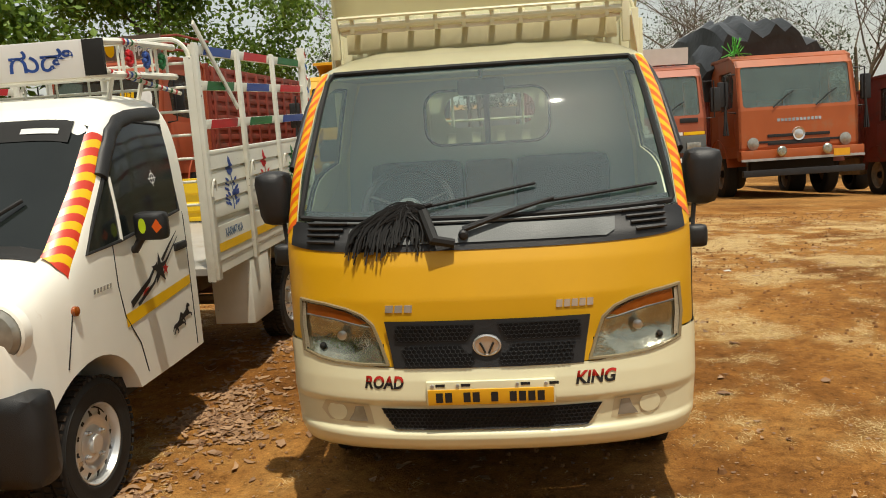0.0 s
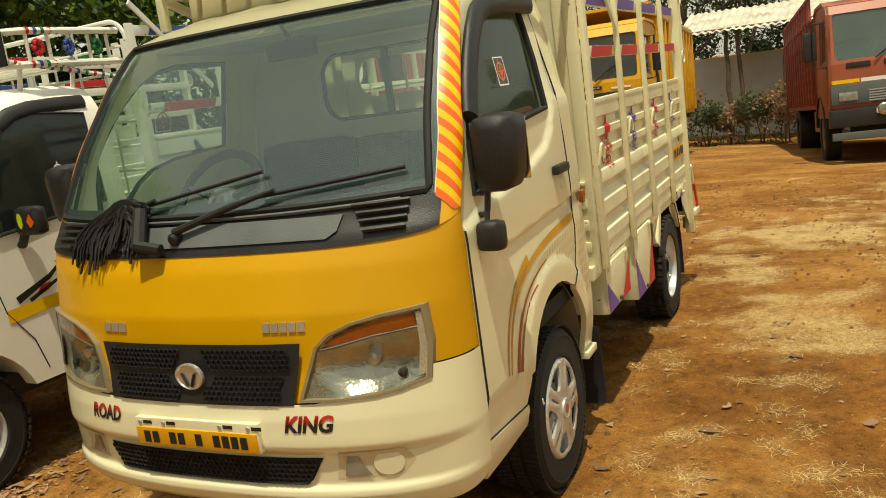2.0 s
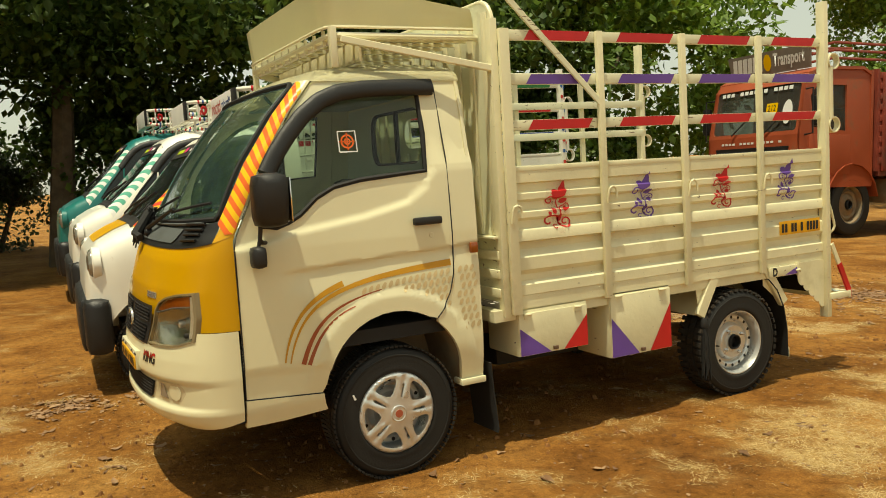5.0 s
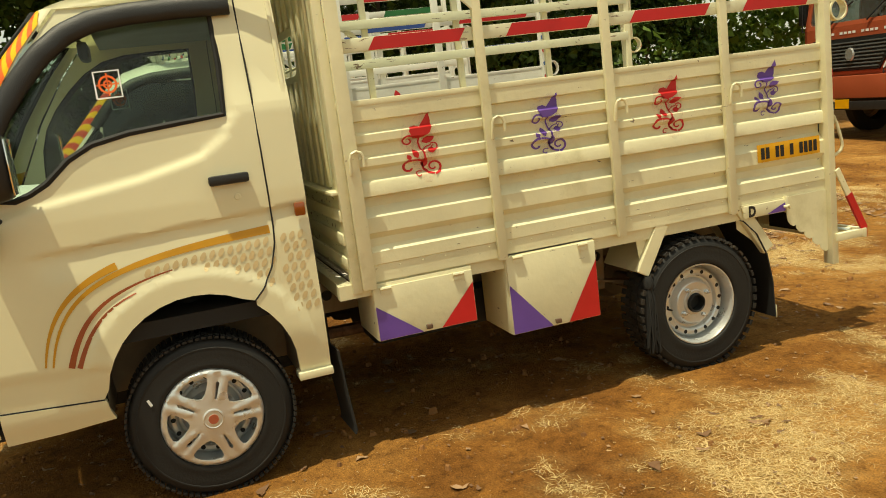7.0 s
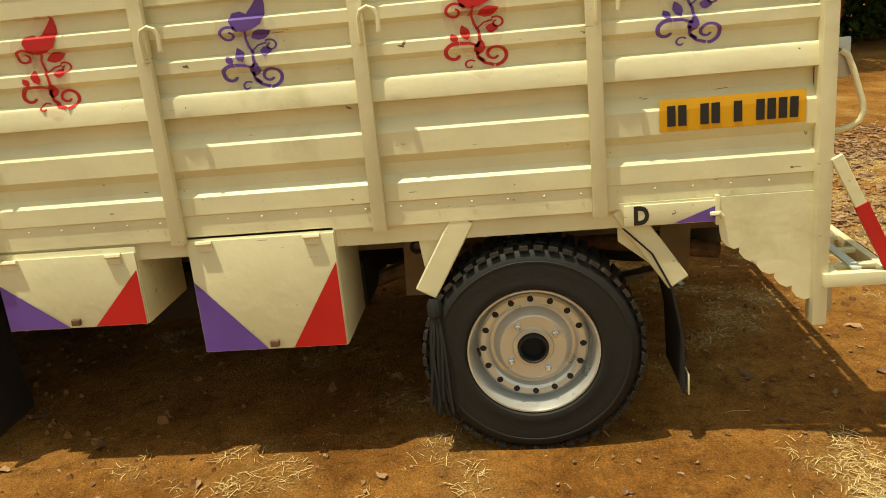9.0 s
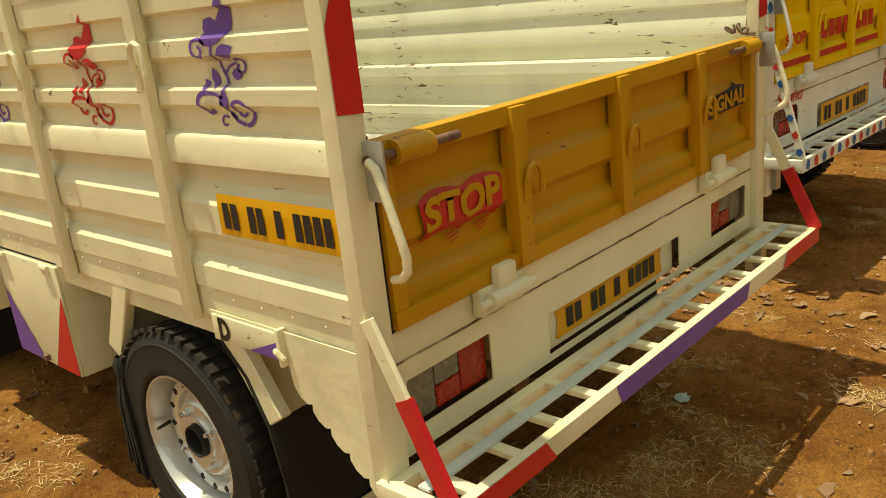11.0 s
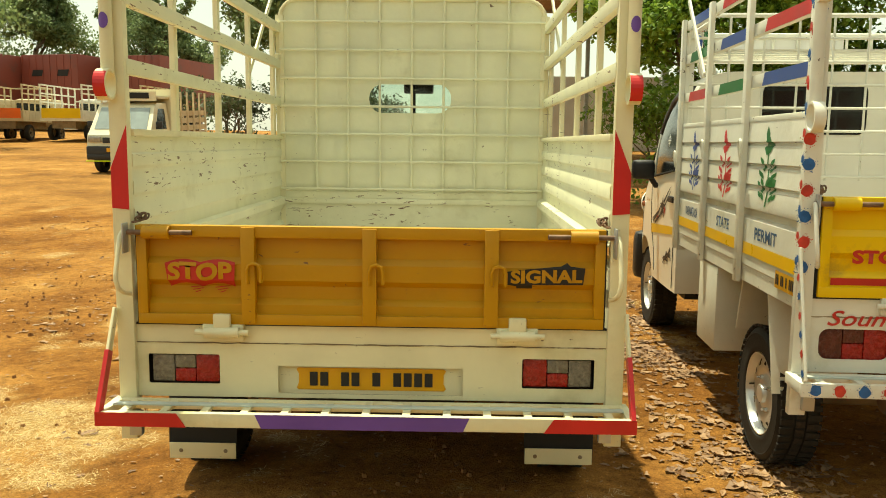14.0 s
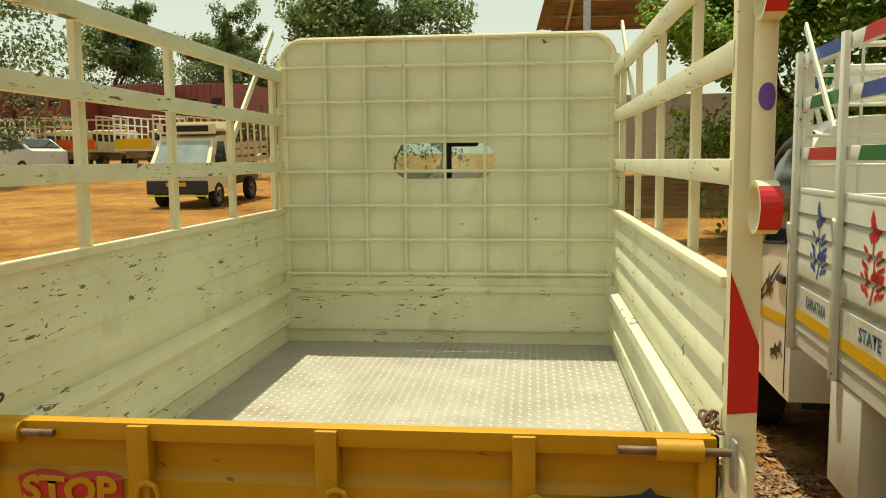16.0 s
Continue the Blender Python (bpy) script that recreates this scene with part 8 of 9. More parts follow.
        box(b, 0.62, 0.96, -0.008, 0.0, 1.50, 1.535, 0.002)
        part("front_strip", b, PAPER, P)
        b = BM()
        beam(b, (0, -0.02, 1.64), (0, 0.15, 2.44), 0.07, 0.06, (0, -1, 0), 0.01)
        part("screen_pillar", b, paint, P)
        for sx in (-1, 1):
            b = BM()
            box(b, sx * 1.03, sx * 1.17, -0.02, 0.0, 1.13, 1.20, 0.006)
            part("side_marker", b, AMBER, P)
            b = BM()
            rev(b, [(0.088, 0.0), (0.088, 0.03), (0.074, 0.035), (0.05, 0.052), (0, 0.056)], (sx * 0.63, -0.012, 0.955), "y", 20, -1)
            part("headlight", b, CLEARLENS, P)
        lampz, lampx, lampr = 0.955, 0.86, 0.078
    else:
        b = BM()
        b.free()
        panel = [(-0.95, 1.44), (0.95, 1.44), (0.90, 1.30), (0.62, 0.97), (-0.62, 0.97), (-0.90, 1.30)]
        part("grille", mapped(flat([panel]), lambda a, c: (a, -0.03, c), 0.03, (0, -1, 0)), BLACK, P, "black grille panel narrowing downwards", smooth=False)
        for k in range(8):
            w = float(np.interp(1.02 + k * 0.05, [0.97, 1.30, 1.44], [0.58, 0.84, 0.88]))
            b = BM()
            box(b, -w, w, -0.046, -0.03, 1.01 + k * 0.05, 1.03 + k * 0.05, 0.003)
            part("grille_bar", b, GREY_PLASTIC, P)
        b = BM()
        rev(b, [(0.10, 0.0), (0.09, 0.03), (0, 0.03)], (0, -0.045, 1.20), "y", 20, -1)
        part("badge", b, CHROME, P)
        for sx in (-1, 1):
            b = BM()
            beam(b, (sx * 0.99, -0.008, 1.36), (sx * 0.70, -0.008, 0.98), 0.035, 0.012, (0, -1, 0), 0.002)
            part("trim_strip", b, PAPER, P)
            b = BM()
            for k in range(4):
                tube(b, [(sx * 0.92 - 0.12 + k * 0.08, -0.005, 0.76), (sx * 0.92 - 0.12 + k * 0.08, -0.10, 0.80), (sx * 0.92 - 0.12 + k * 0.08, -0.10, 0.97), (sx * 0.92 - 0.12 + k * 0.08, -0.005, 1.0)], 0.008, 5)
            for z in (0.84, 0.93):
                tube(b, [(sx * 0.92 - 0.14, -0.10, z), (sx * 0.92 + 0.14, -0.10, z)], 0.008, 5)
            part("lamp_cage", b, BLACK_MATT, P, "black bars over the headlight")
        decal("front_letters_bar", [[(-0.8 + k * 0.10, 1.50), (-0.73 + k * 0.10, 1.50), (-0.73 + k * 0.10, 1.535), (-0.8 + k * 0.10, 1.535)] for k in range(16) if k % 5 != 4], lambda a, c: (a, -0.006, c), PAPER, P)
        for k in range(15):
            if k not in (3, 10):
                decal("glass_mark", [[(-0.95 + k * 0.125, 2.33), (-0.86 + k * 0.125, 2.33), (-0.86 + k * 0.125, 2.39), (-0.95 + k * 0.125, 2.39)]], lambda a, c: (a, fx(c) - 0.004, c), PAPER, P)
        decal("glass_card", [[(0.30, 1.98), (0.58, 1.98), (0.58, 2.14), (0.30, 2.14)]], lambda a, c: (a, fx(c) - 0.004, c), STICK_YELLOW, P, "yellow numbered card")
        letters("card_number", "212", 0.2, 0.10, lambda a, c: (0.34 + a, fx(2.01 + c) - 0.008, 2.01 + c), INK, P, 0.01)
        decal("glass_sticker", [[(0.83 + 0.12 * math.cos(radians(t)), 1.98 + 0.19 * math.sin(radians(t))) for t in range(0, 360, 24)]], lambda a, c: (a, fx(c) - 0.004, c), PAPER, P, "white sticker")
        lampz, lampx, lampr = 0.88, 0.92, 0.10
    for sx in (-1, 1):
        b = BM()
        if kind == "tata":
            box(b, sx * (lampx - 0.14), sx * (lampx + 0.14), -0.05, 0.0, lampz - 0.07, lampz + 0.07, 0.015)
        else:
            rev(b, [(lampr * 1.15, 0.0), (lampr * 1.15, 0.03), (lampr, 0.035), (lampr * 0.7, 0.055), (0, 0.06)], (sx * lampx, -0.012, lampz), "y", 20, -1)
        part("headlight", b, CLEARLENS, P)
        if kind in ("tata", "leyland"):
            b = BM()
            rev(b, [(0.09, -0.03), (0.095, 0.02), (0.07, 0.04), (0, 0.045)], (sx * 0.45, -0.28, 0.86), "y", 18, -1)
            part("spot_lamp", b, REFLECTOR, P, "round spot lamp")
    b = BM()
    if kind == "leyland":
        box(b, -1.22, 1.22, -0.20, 0.05, 0.72, 0.90, 0.02)
        part("bumper", b, paint, P)
        b = BM()
        box(b, -1.22, 1.22, -0.212, -0.20, 0.70, 0.745)
        part("bumper_strip", b, STEEL, P)
    else:
        box(b, -1.22, 1.22, -0.22, 0.05, 0.62 if kind == "tata" else 0.58, 0.84 if kind == "tipper" else 0.90, 0.02)
        part("bumper", b, paint if kind == "eicher" else BLACK, P)
        if kind == "tata":
            decal("bumper_mark", [[(s * 0.55 + k * 0.10, 0.80), (s * 0.55 + 0.07 + k * 0.10, 0.80), (s * 0.55 + 0.07 + k * 0.10, 0.88), (s * 0.55 + k * 0.10, 0.88)] for s in (-1, 1) for k in range(2)], lambda a, c: (a, -0.226, c), PAPER, P)
    b = BM()
    box(b, -1.20, 1.20, -0.25, -0.15, 0.42, 0.54, 0.01)
    part("guard_bar", b, GREY_PLASTIC if kind == "tata" else BLACK, P)
    b = BM()
    box(b, -0.10 + (0.7 if kind == "leyland" else 0), 0.22 + (0.7 if kind == "leyland" else 0), -0.262 if kind != "leyland" else -0.225, -0.25 if kind != "leyland" else -0.213, 0.44 + (0.28 if kind == "leyland" else 0), 0.57 + (0.28 if kind == "leyland" else 0))
    part("number_plate", b, PLATE, P)
    # chassis and wheels
    b = BM()
    for sx in (-1, 1):
        box(b, sx * 0.36, sx * 0.46, 0.2, length, 0.72, 0.95)
    box(b, -0.3, 0.3, 0.4, 1.7, 0.55, 0.9)
    part("chassis", b, CHASSIS, P)
    # black block stands in for the shade under the cab
    b = BM()
    box(b, -0.85, 0.85, 0.35, 0.50, 0.42, 1.0, 0.02)
    part("engine_guard", b, BLACK_MATT, P, "black block added to darken the underside")
    for sx in (-1, 1):
        for yy, ww in ((1.30, 0.27), (length - 2.2, 0.50)):
            wheel(P, sx * (1.19 - ww / 2), yy, sx, "steel", 0.50, ww, 0.49, lugs=False)
        b = BM()
        ring = [(1.30 + 0.64 * math.cos(radians(t)), 0.52 + 0.64 * math.sin(radians(t))) for t in range(170, 9, -20)]
        strip(b, [(sx * 0.82, yy, zz) for yy, zz in ring], [(sx * 1.22, yy, zz) for yy, zz in ring], (0, 0, -0.02))
        part("wheel_arch", b, paint if kind != "tata" else BLACK, P)
        b = BM()
        box(b, sx * 0.7, sx * 1.1, 2.3, 3.4, 0.5, 0.9, 0.03)
        part("fuel_tank", b, CHASSIS, P)
    # cargo body
    y0, y1, z0 = 1.95, length, 1.02
    z1 = {"leyland": 2.35, "tata": 2.2, "tipper": 2.75, "eicher": 2.55}[kind]
    for sx in (-1, 1):
        b = BM()
        box(b, sx * 1.16, sx * 1.20, y0, y1, z0, z1)
        wall = part("body_side", b, body_paint, P, "ribbed body side")
        for yy in np.arange(y0 + 0.05, y1, 0.55):
            b = BM()
            box(b, sx * 1.20, sx * 1.26, yy, yy + 0.09, z0, z1 + (0.75 if kind == "tata" else 0.0), 0.01)
            part("body_rib", b, body_paint, wall)
        if kind != "tipper":
            for zz in np.arange(z0 + 0.12, z1, 0.17):
                b = BM()
                box(b, sx * 1.20, sx * 1.225, y0, y1, zz, zz + 0.10, 0.006)
                part("body_plank", b, body_paint, wall)
        if kind == "tata":
            for zz in (z1 + 0.3, z1 + 0.7):
                b = BM()
                box(b, sx * 1.20, sx * 1.25, y0, y1, zz, zz + 0.05)
                part("body_rail", b, body_paint, wall)
    b = BM()
    box(b, -1.2, 1.2, y0 - 0.06, y0, z0, z1 + 0.1)
    box(b, -1.2, 1.2, y0, y1, z0 - 0.08, z0)
    box(b, -1.2, 1.2, y1 - 0.06, y1, z0, z1)
    part("body_floor", b, body_paint, P)
    if kind == "tipper":
        b = BM()
        strip(b, [(-1.2, y0, z1), (-1.2, y0 - 0.6, z1 + 0.22), (-1.2, y0 - 0.9, z1 + 0.18)], [(1.2, y0, z1), (1.2, y0 - 0.6, z1 + 0.22), (1.2, y0 - 0.9, z1 + 0.18)], (0, 0, 0.05))
        part("canopy", b, body_paint, P)
        b = BM()
        box(b, -1.26, 1.26, y0, y1, z1, z1 + 0.12, 0.02)
        part("body_rim", b, body_paint, P)
    if sign:
        b = BM()
        strip(b, [(-1.0, 0.42, 2.66), (-1.05, 0.36, 3.02)], [(1.0, 0.42, 2.66), (1.05, 0.36, 3.02)], (0, 0.04, 0))
        sg = part("roof_sign", b, mat("slate_sign", (0.20, 0.17, 0.14), 0.6), P, "dark roof sign with pale lettering shapes")
        for k in range(6):
            decal("sign_mark", [[(-0.93 + k * 0.135, 2.72), (-0.82 + k * 0.135, 2.72), (-0.80 + k * 0.135, 2.97), (-0.91 + k * 0.135, 2.97)]], lambda a, c: (a, np.interp(c, [2.66, 3.02], [0.42, 0.36]) - 0.006, c), PAPER, sg)
        letters("sign_letters", "Transport", 0.76, 0.27, lambda a, c: (0.15 + a, np.interp(2.70 + c, [2.66, 3.02], [0.42, 0.36]) - 0.008, 2.70 + c), PAPER, sg, 0.03, 0.12, label="white painted lettering")
        decal("sign_mark", [[(0.0 + 0.10 * math.cos(radians(t)), 2.84 + 0.14 * math.sin(radians(t))) for t in range(0, 360, 30)]], lambda a, c: (a, np.interp(c, [2.66, 3.02], [0.42, 0.36]) - 0.009, c), STICK_YELLOW, sg)
        for xx in (-0.6, 0, 0.6):
            b = BM()
            tube(b, [(xx, 0.5, 2.66), (xx, 0.5, 3.0), (xx, 1.9, 3.05)], 0.02, 5)
            part("sign_stay", b, body_paint, P)
        for zz in (2.80, 2.92, 3.04):
            b = BM()
            tube(b, [(-1.12, 2.2, zz), (-1.12, 0.9, zz), (1.12, 0.9, zz), (1.12, 2.2, zz)], 0.022, 6)
            part("rack_rail", b, body_paint, P)
    if kind == "tata":
        b = BM()
        strip(b, [(-1.0, 0.40, 2.68), (-1.0, 0.34, 2.98)], [(1.0, 0.40, 2.68), (1.0, 0.34, 2.98)], (0, 0.05, 0))
        part("roof_board", b, PAPER, P, "plain white roof board")
    if tarp:
        b = BM()
        cols = []
        for i in range(25):
            t = i / 24
            yy = 1.6 + (y1 - 1.5) * t
            col = []
            for j in range(25):
                a = math.pi * j / 24
                hgt = (2.70 if t > 0.02 else 2.55) + 0.95 * math.sin(math.pi * min(1, max(0, 0.12 + t * 0.95))) ** 0.5 * abs(math.sin(a)) ** 0.6
                fold = 0.26 * noise.noise((j * 0.55, t * 4, 1.5)) + 0.06 * math.sin(j * 2.1 + t * 6) + 0.20 * abs(noise.noise((j * 1.3, t * 7, 4.5)))
                xx = -1.30 * math.cos(a) * (1 + fold * 0.3)
                low = 0.7 * (1 - abs(math.sin(a))) ** 2
                col.append(b.verts.new((xx, yy + fold * 0.6 - (0.25 * math.sin(a) if i == 0 else 0), hgt - low + fold)))
            cols.append(col)
        for c, d in zip(cols, cols[1:]):
            for j in range(24):
                b.faces.new((c[j], c[j + 1], d[j + 1], d[j]))
        b.faces.new(cols[0])
        part("tarpaulin", b, mat("black_tarpaulin", (0.016, 0.017, 0.018), 0.36, vary=0.3, scale=3, bump=1.0, bscale=5, dirt=(0.06, 0.055, 0.045), damt=0.25), P, "black tarpaulin tied over the load", sharp=22)
        b = BM()
        for k in range(5):
            t = 0.1 + k * 0.2
            tube(b, [(-1.34, 1.9 + t * (y1 - 2), 1.9), (-0.7, 1.9 + t * (y1 - 2) + 0.2, 3.60), (0, 1.9 + t * (y1 - 2), 4.0), (0.7, 1.9 + t * (y1 - 2) + 0.2, 3.60), (1.34, 1.9 + t * (y1 - 2), 1.9)], 0.014, 4)
        part("rope", b, PAPER, P)
        b = BM()
        rr = random.Random(9)
        for k in range(40):
            p = Vector((-1.1 + rr.gauss(0, 0.05), 0.35, 2.72))
            q = p + Vector((rr.gauss(0, 0.10), rr.gauss(0, 0.08), rr.uniform(-0.1, 0.3)))
            tube(b, [p, q], 0.008, 3)
        part("garland", b, mat("green_garland", (0.10, 0.50, 0.06), 0.6), P, "green tinsel garland")
    gz = ground_z(x, y + 1.3)
    slope = (ground_z(x, y + 6) - gz) / 4.7
    P.matrix_world = Matrix.Translation((x, y, gz - slope * 1.3)) @ Matrix.Rotation(radians(turn), 4, "Z") @ Matrix.Rotation(math.atan(slope), 4, "X") @ Matrix.Diagonal((1.15 if tarp else 1.06, 1.04, 1.25 if tarp else (1.22 if kind == "eicher" else 1.08), 1))
    return P


LORRY_ORANGE = mat("lorry_orange", (0.37, 0.090, 0.022), 0.4, vary=0.12, scale=2, dirt=(0.30, 0.13, 0.06), dscale=2, damt=0.4)
LORRY_RED = mat("lorry_red", (0.34, 0.088, 0.040), 0.45, vary=0.12, scale=2, dirt=(0.27, 0.11, 0.06), dscale=2, damt=0.4)
LORRY_BROWN = mat("lorry_brown", (0.36, 0.075, 0.030), 0.5, vary=0.15, scale=2, dirt=(0.22, 0.10, 0.05), dscale=2, damt=0.4)
LORRY_YELLOW = mat("lorry_yellow", (0.68, 0.36, 0.012), 0.45, vary=0.12, scale=2, dirt=(0.40, 0.20, 0.05), dscale=2, damt=0.45)
BODY_RED = mat("body_red_planks", (0.26, 0.050, 0.030), 0.6, vary=0.25, scale=4, dirt=(0.16, 0.07, 0.05), dscale=3, damt=0.5)
lorry("orange lorry with a black tarpaulin over its load", 6.62, 16.5, 6, LORRY_ORANGE, BODY_RED, "leyland", tarp=True, length=9.0)
lorry("brick-red lorry with a slatted open body", 2.83, 14.2, 7, LORRY_RED, BODY_RED, "tata", length=8.4)
lorry("yellow tipper lorry with a ribbed steel body", -2.7, 13.4, 2, LORRY_YELLOW, LORRY_YELLOW, "tipper", length=7.0)
lorry("rust-brown lorry with a dark roof sign", -7.8, 12.7, -6, LORRY_BROWN, BODY_RED, "eicher", length=9.0, sign=True)
lorry("dark red lorry with a high plank body", 10.2, 16.5, 4, BODY_RED, BODY_RED, "leyland", length=9.0)

# ---- trees and brush ----
BARK = mat("grey_brown_bark", (0.13, 0.095, 0.06), 0.9, vary=0.35, scale=7, bump=0.8, bscale=18)


def leaf_material(name, base, light, through_light=0.42):
    m = bpy.data.materials.new(name)
    m.use_nodes = True
    n, l = m.node_tree.nodes, m.node_tree.links
    p = n["Principled BSDF"]
    p.inputs["Roughness"].default_value = 0.55
    geo, ramp, tr, mx = n.new("ShaderNodeNewGeometry"), n.new("ShaderNodeValToRGB"), n.new("ShaderNodeBsdfTranslucent"), n.new("ShaderNodeMixShader")
    e = ramp.color_ramp.elements
    e[0].color, e[1].color = (*base, 1), (*light, 1)
    l.new(geo.outputs["Random Per Island"], ramp.inputs["Fac"])
    l.new(ramp.outputs["Color"], p.inputs["Base Color"]), l.new(ramp.outputs["Color"], tr.inputs["Color"])
    mx.inputs[0].default_value = through_light
    l.new(p.outputs[0], mx.inputs[1]), l.new(tr.outputs[0], mx.inputs[2]), l.new(mx.outputs[0], n["Material Output"].inputs["Surface"])
    return m


LEAF_DEEP = leaf_material("deep_green_leaves", (0.030, 0.068, 0.012), (0.14, 0.225, 0.040))
LEAF_FRESH = leaf_material("fresh_green_leaves", (0.075, 0.145, 0.018), (0.24, 0.37, 0.055))
LEAF_DUSTY = leaf_material("dusty_green_leaves", (0.040, 0.060, 0.025), (0.11, 0.14, 0.06))
# far crowns: distance haze is put into the leaf colour as extra paleness
LEAF_HAZY = leaf_material("haze_paled_green_leaves", (0.095, 0.15, 0.06), (0.26, 0.34, 0.14))
LEAF_BRIGHT = leaf_material("bright_green_leaflets", (0.09, 0.18, 0.022), (0.33, 0.47, 0.08))
LEAF_DRY = leaf_material("dry_brown_leaves", (0.16, 0.085, 0.035), (0.42, 0.25, 0.12))


def leaves_mesh(centres, size, droop, rng):
    """Folded leaves at the given places, as plain lists."""
    v, f = [], []
    for c in centres:
        a, tilt, s = rng.uniform(0, 6.283), rng.gauss(-droop, 0.5), size * rng.uniform(0.6, 1.3)
        d = Vector((math.cos(a) * math.cos(tilt), math.sin(a) * math.cos(tilt), math.sin(tilt)))
        w = d.cross(Vector((rng.gauss(0, 0.4), rng.gauss(0, 0.4), 1))).normalized() * s * 0.36
        up = w.cross(d).normalized() * s * 0.08
        k = len(v)
        v += [c, c + d * s * 0.45 + w - up, c + d * s, c + d * s * 0.45 - w - up]
        f += [(k, k + 1, k + 2), (k, k + 2, k + 3)]
    return v, f


def tree(name, label, x, y, height, spread, leafmat, leaf, count, seed, bare=False, low=0.35, trunk=0.16, droop=0.6, base=None):
    """A tapered trunk with limbs and a crown of many small leaves gathered in uneven clumps."""
    rng = random.Random(seed)
    gz = ground_z(x, y) - 0.05 if base is None else base
    P = thing(name, label, "tree", Matrix.Translation((x, y, gz)), "trees round the yard")
    bm, tips = BM(), []
    def limb(p, d, length, r, depth):
        pts, rs = [p], [r]
        n = 4
        for i in range(n):
            d = (d + Vector((rng.gauss(0, 0.16), rng.gauss(0, 0.16), rng.gauss(0.05, 0.10)))).normalized()
            p = p + d * length / n
            pts.append(p), rs.append(r * (1 - 0.55 * (i + 1) / n))
            if depth > 0 and i >= (1 if depth < 3 else 2) - (1 if bare else 0):
                for _ in range(rng.choice((1, 2)) if depth > 1 else 1):
                    side = Vector((rng.gauss(0, 1), rng.gauss(0, 1), rng.uniform(-0.1, 0.8))).normalized()
                    limb(p, (d * 0.45 + side * 0.9).normalized(), length * rng.uniform(0.5, 0.75), rs[-1] * 0.7, depth - 1)
        tube(bm, pts, rs, 7 if r > 0.05 else 3, caps=False)
        if depth <= 1:
            tips.append(p), tips.append(pts[2])
    for k in range(1 if height > 3 else 3):
        limb(Vector((rng.gauss(0, 0.1), rng.gauss(0, 0.1), 0)), Vector((rng.gauss(0, 0.10), rng.gauss(0, 0.10), 1)), height * 0.62, trunk, 4 if bare else 3)
    part("trunk", bm, BARK, P)
    if bare or not count:
        tips = tips[: len(tips) // 3] if count else []
    zs = [t.z for t in tips] or [1]
    cs = []
    if count:
        clumps = []
        for t in tips:
            clumps.append((t, rng.uniform(0.4, 0.9) * spread * 0.28))
        if not bare:
            for _ in range(70):
                a, u = rng.uniform(0, 6.283), rng.uniform(-1, 1)
                rr = math.sqrt(1 - u * u) * spread * rng.uniform(0.55, 1.0)
                clumps.append((Vector((math.cos(a) * rr, math.sin(a) * rr, height * (low + (1 - low) * (0.5 + 0.45 * u)))), spread * rng.uniform(0.16, 0.30)))
        per = max(1, count // len(clumps))
        for c, r in clumps:
            for _ in range(per):
                q = Vector((rng.gauss(0, 1), rng.gauss(0, 1), rng.gauss(0, 0.8)))
                q = q.normalized() * r * rng.random() ** 0.45
                cs.append(c + q)
        v, f = leaves_mesh(cs, leaf, droop, rng)
        me = bpy.data.meshes.new("crown")
        me.from_pydata([tuple(q) for q in v], [], f)
        me.materials.append(leafmat)
        o = new("crown", me)
        o.parent = P
    return P


tree("tree", "broad leafy green tree behind the white trucks", -10.5, 25.5, 10.0, 4.6, LEAF_FRESH, 0.19, 52000, 1, low=0.2)
tree("tree", "broad leafy green tree behind the lorries", -14.5, 15.0, 8.5, 4.4, LEAF_FRESH, 0.25, 30000, 2, low=0.15)
tree("tree", "dark green tree over the row of trucks", -12.0, 5.2, 7.0, 4.0, LEAF_DEEP, 0.19, 56000, 3, low=0.22)
tree("tree", "dark green tree with a forked trunk", -12.6, 0.2, 9.0, 4.8, LEAF_DEEP, 0.19, 62000, 4, low=0.42, trunk=0.26)
tree("tree", "dark green tree beside the yard", -14.0, 9.6, 7.5, 4.2, LEAF_DEEP, 0.25, 20000, 5, low=0.1)
tree("tree", "dark green tree beside the yard", -15.5, -4.5, 9.0, 4.6, LEAF_DEEP, 0.27, 18000, 6, low=0.34, trunk=0.24)
tree("tree", "dark green tree beside the yard", -19.0, -12.0, 10.0, 5.0, LEAF_DEEP, 0.32, 12000, 7, low=0.25, trunk=0.26)
for k in range(5):
    tree("bush", "thin leafy shrub at the edge of the yard", -18.0 - (k % 2) * 1.6, -2.0 - k * 2.2, 2.9, 1.7, LEAF_DEEP, 0.18, 4200, 190 + k, low=0.0, trunk=0.06)
for x, y, hgt in ((-15.4, -2.7, 1.7), (-17.8, -0.8, 2.0), (-20.5, -1.6, 2.3)):
    tree("bush", "dark leafy shrub under the trees", x, y, hgt, 1.4, LEAF_DUSTY, 0.13, 4500, int(900 - 20 * x), low=0.0, trunk=0.06)
for k in range(7):
    tree("bush", "dark leafy shrub at the edge of the yard", -13.0 - (k % 2) * 1.5, 1.8 + k * 1.7, 3.2, 1.7, LEAF_DEEP, 0.18, 7000, 90 + k, low=0.0, trunk=0.06)
for k in range(15):
    tree("tree", "nearly bare tree with thin branches", -6 + 2.3 * k + 0.9 * math.sin(k * 2.7), 32.5 + 2.5 * math.cos(k * 1.9) - 0.1 * k, 8.5 + 1.6 * math.sin(k * 3.1), 2.6, LEAF_DUSTY, 0.12, 900 if k % 3 else 1500, 20 + k, bare=True, trunk=0.12)
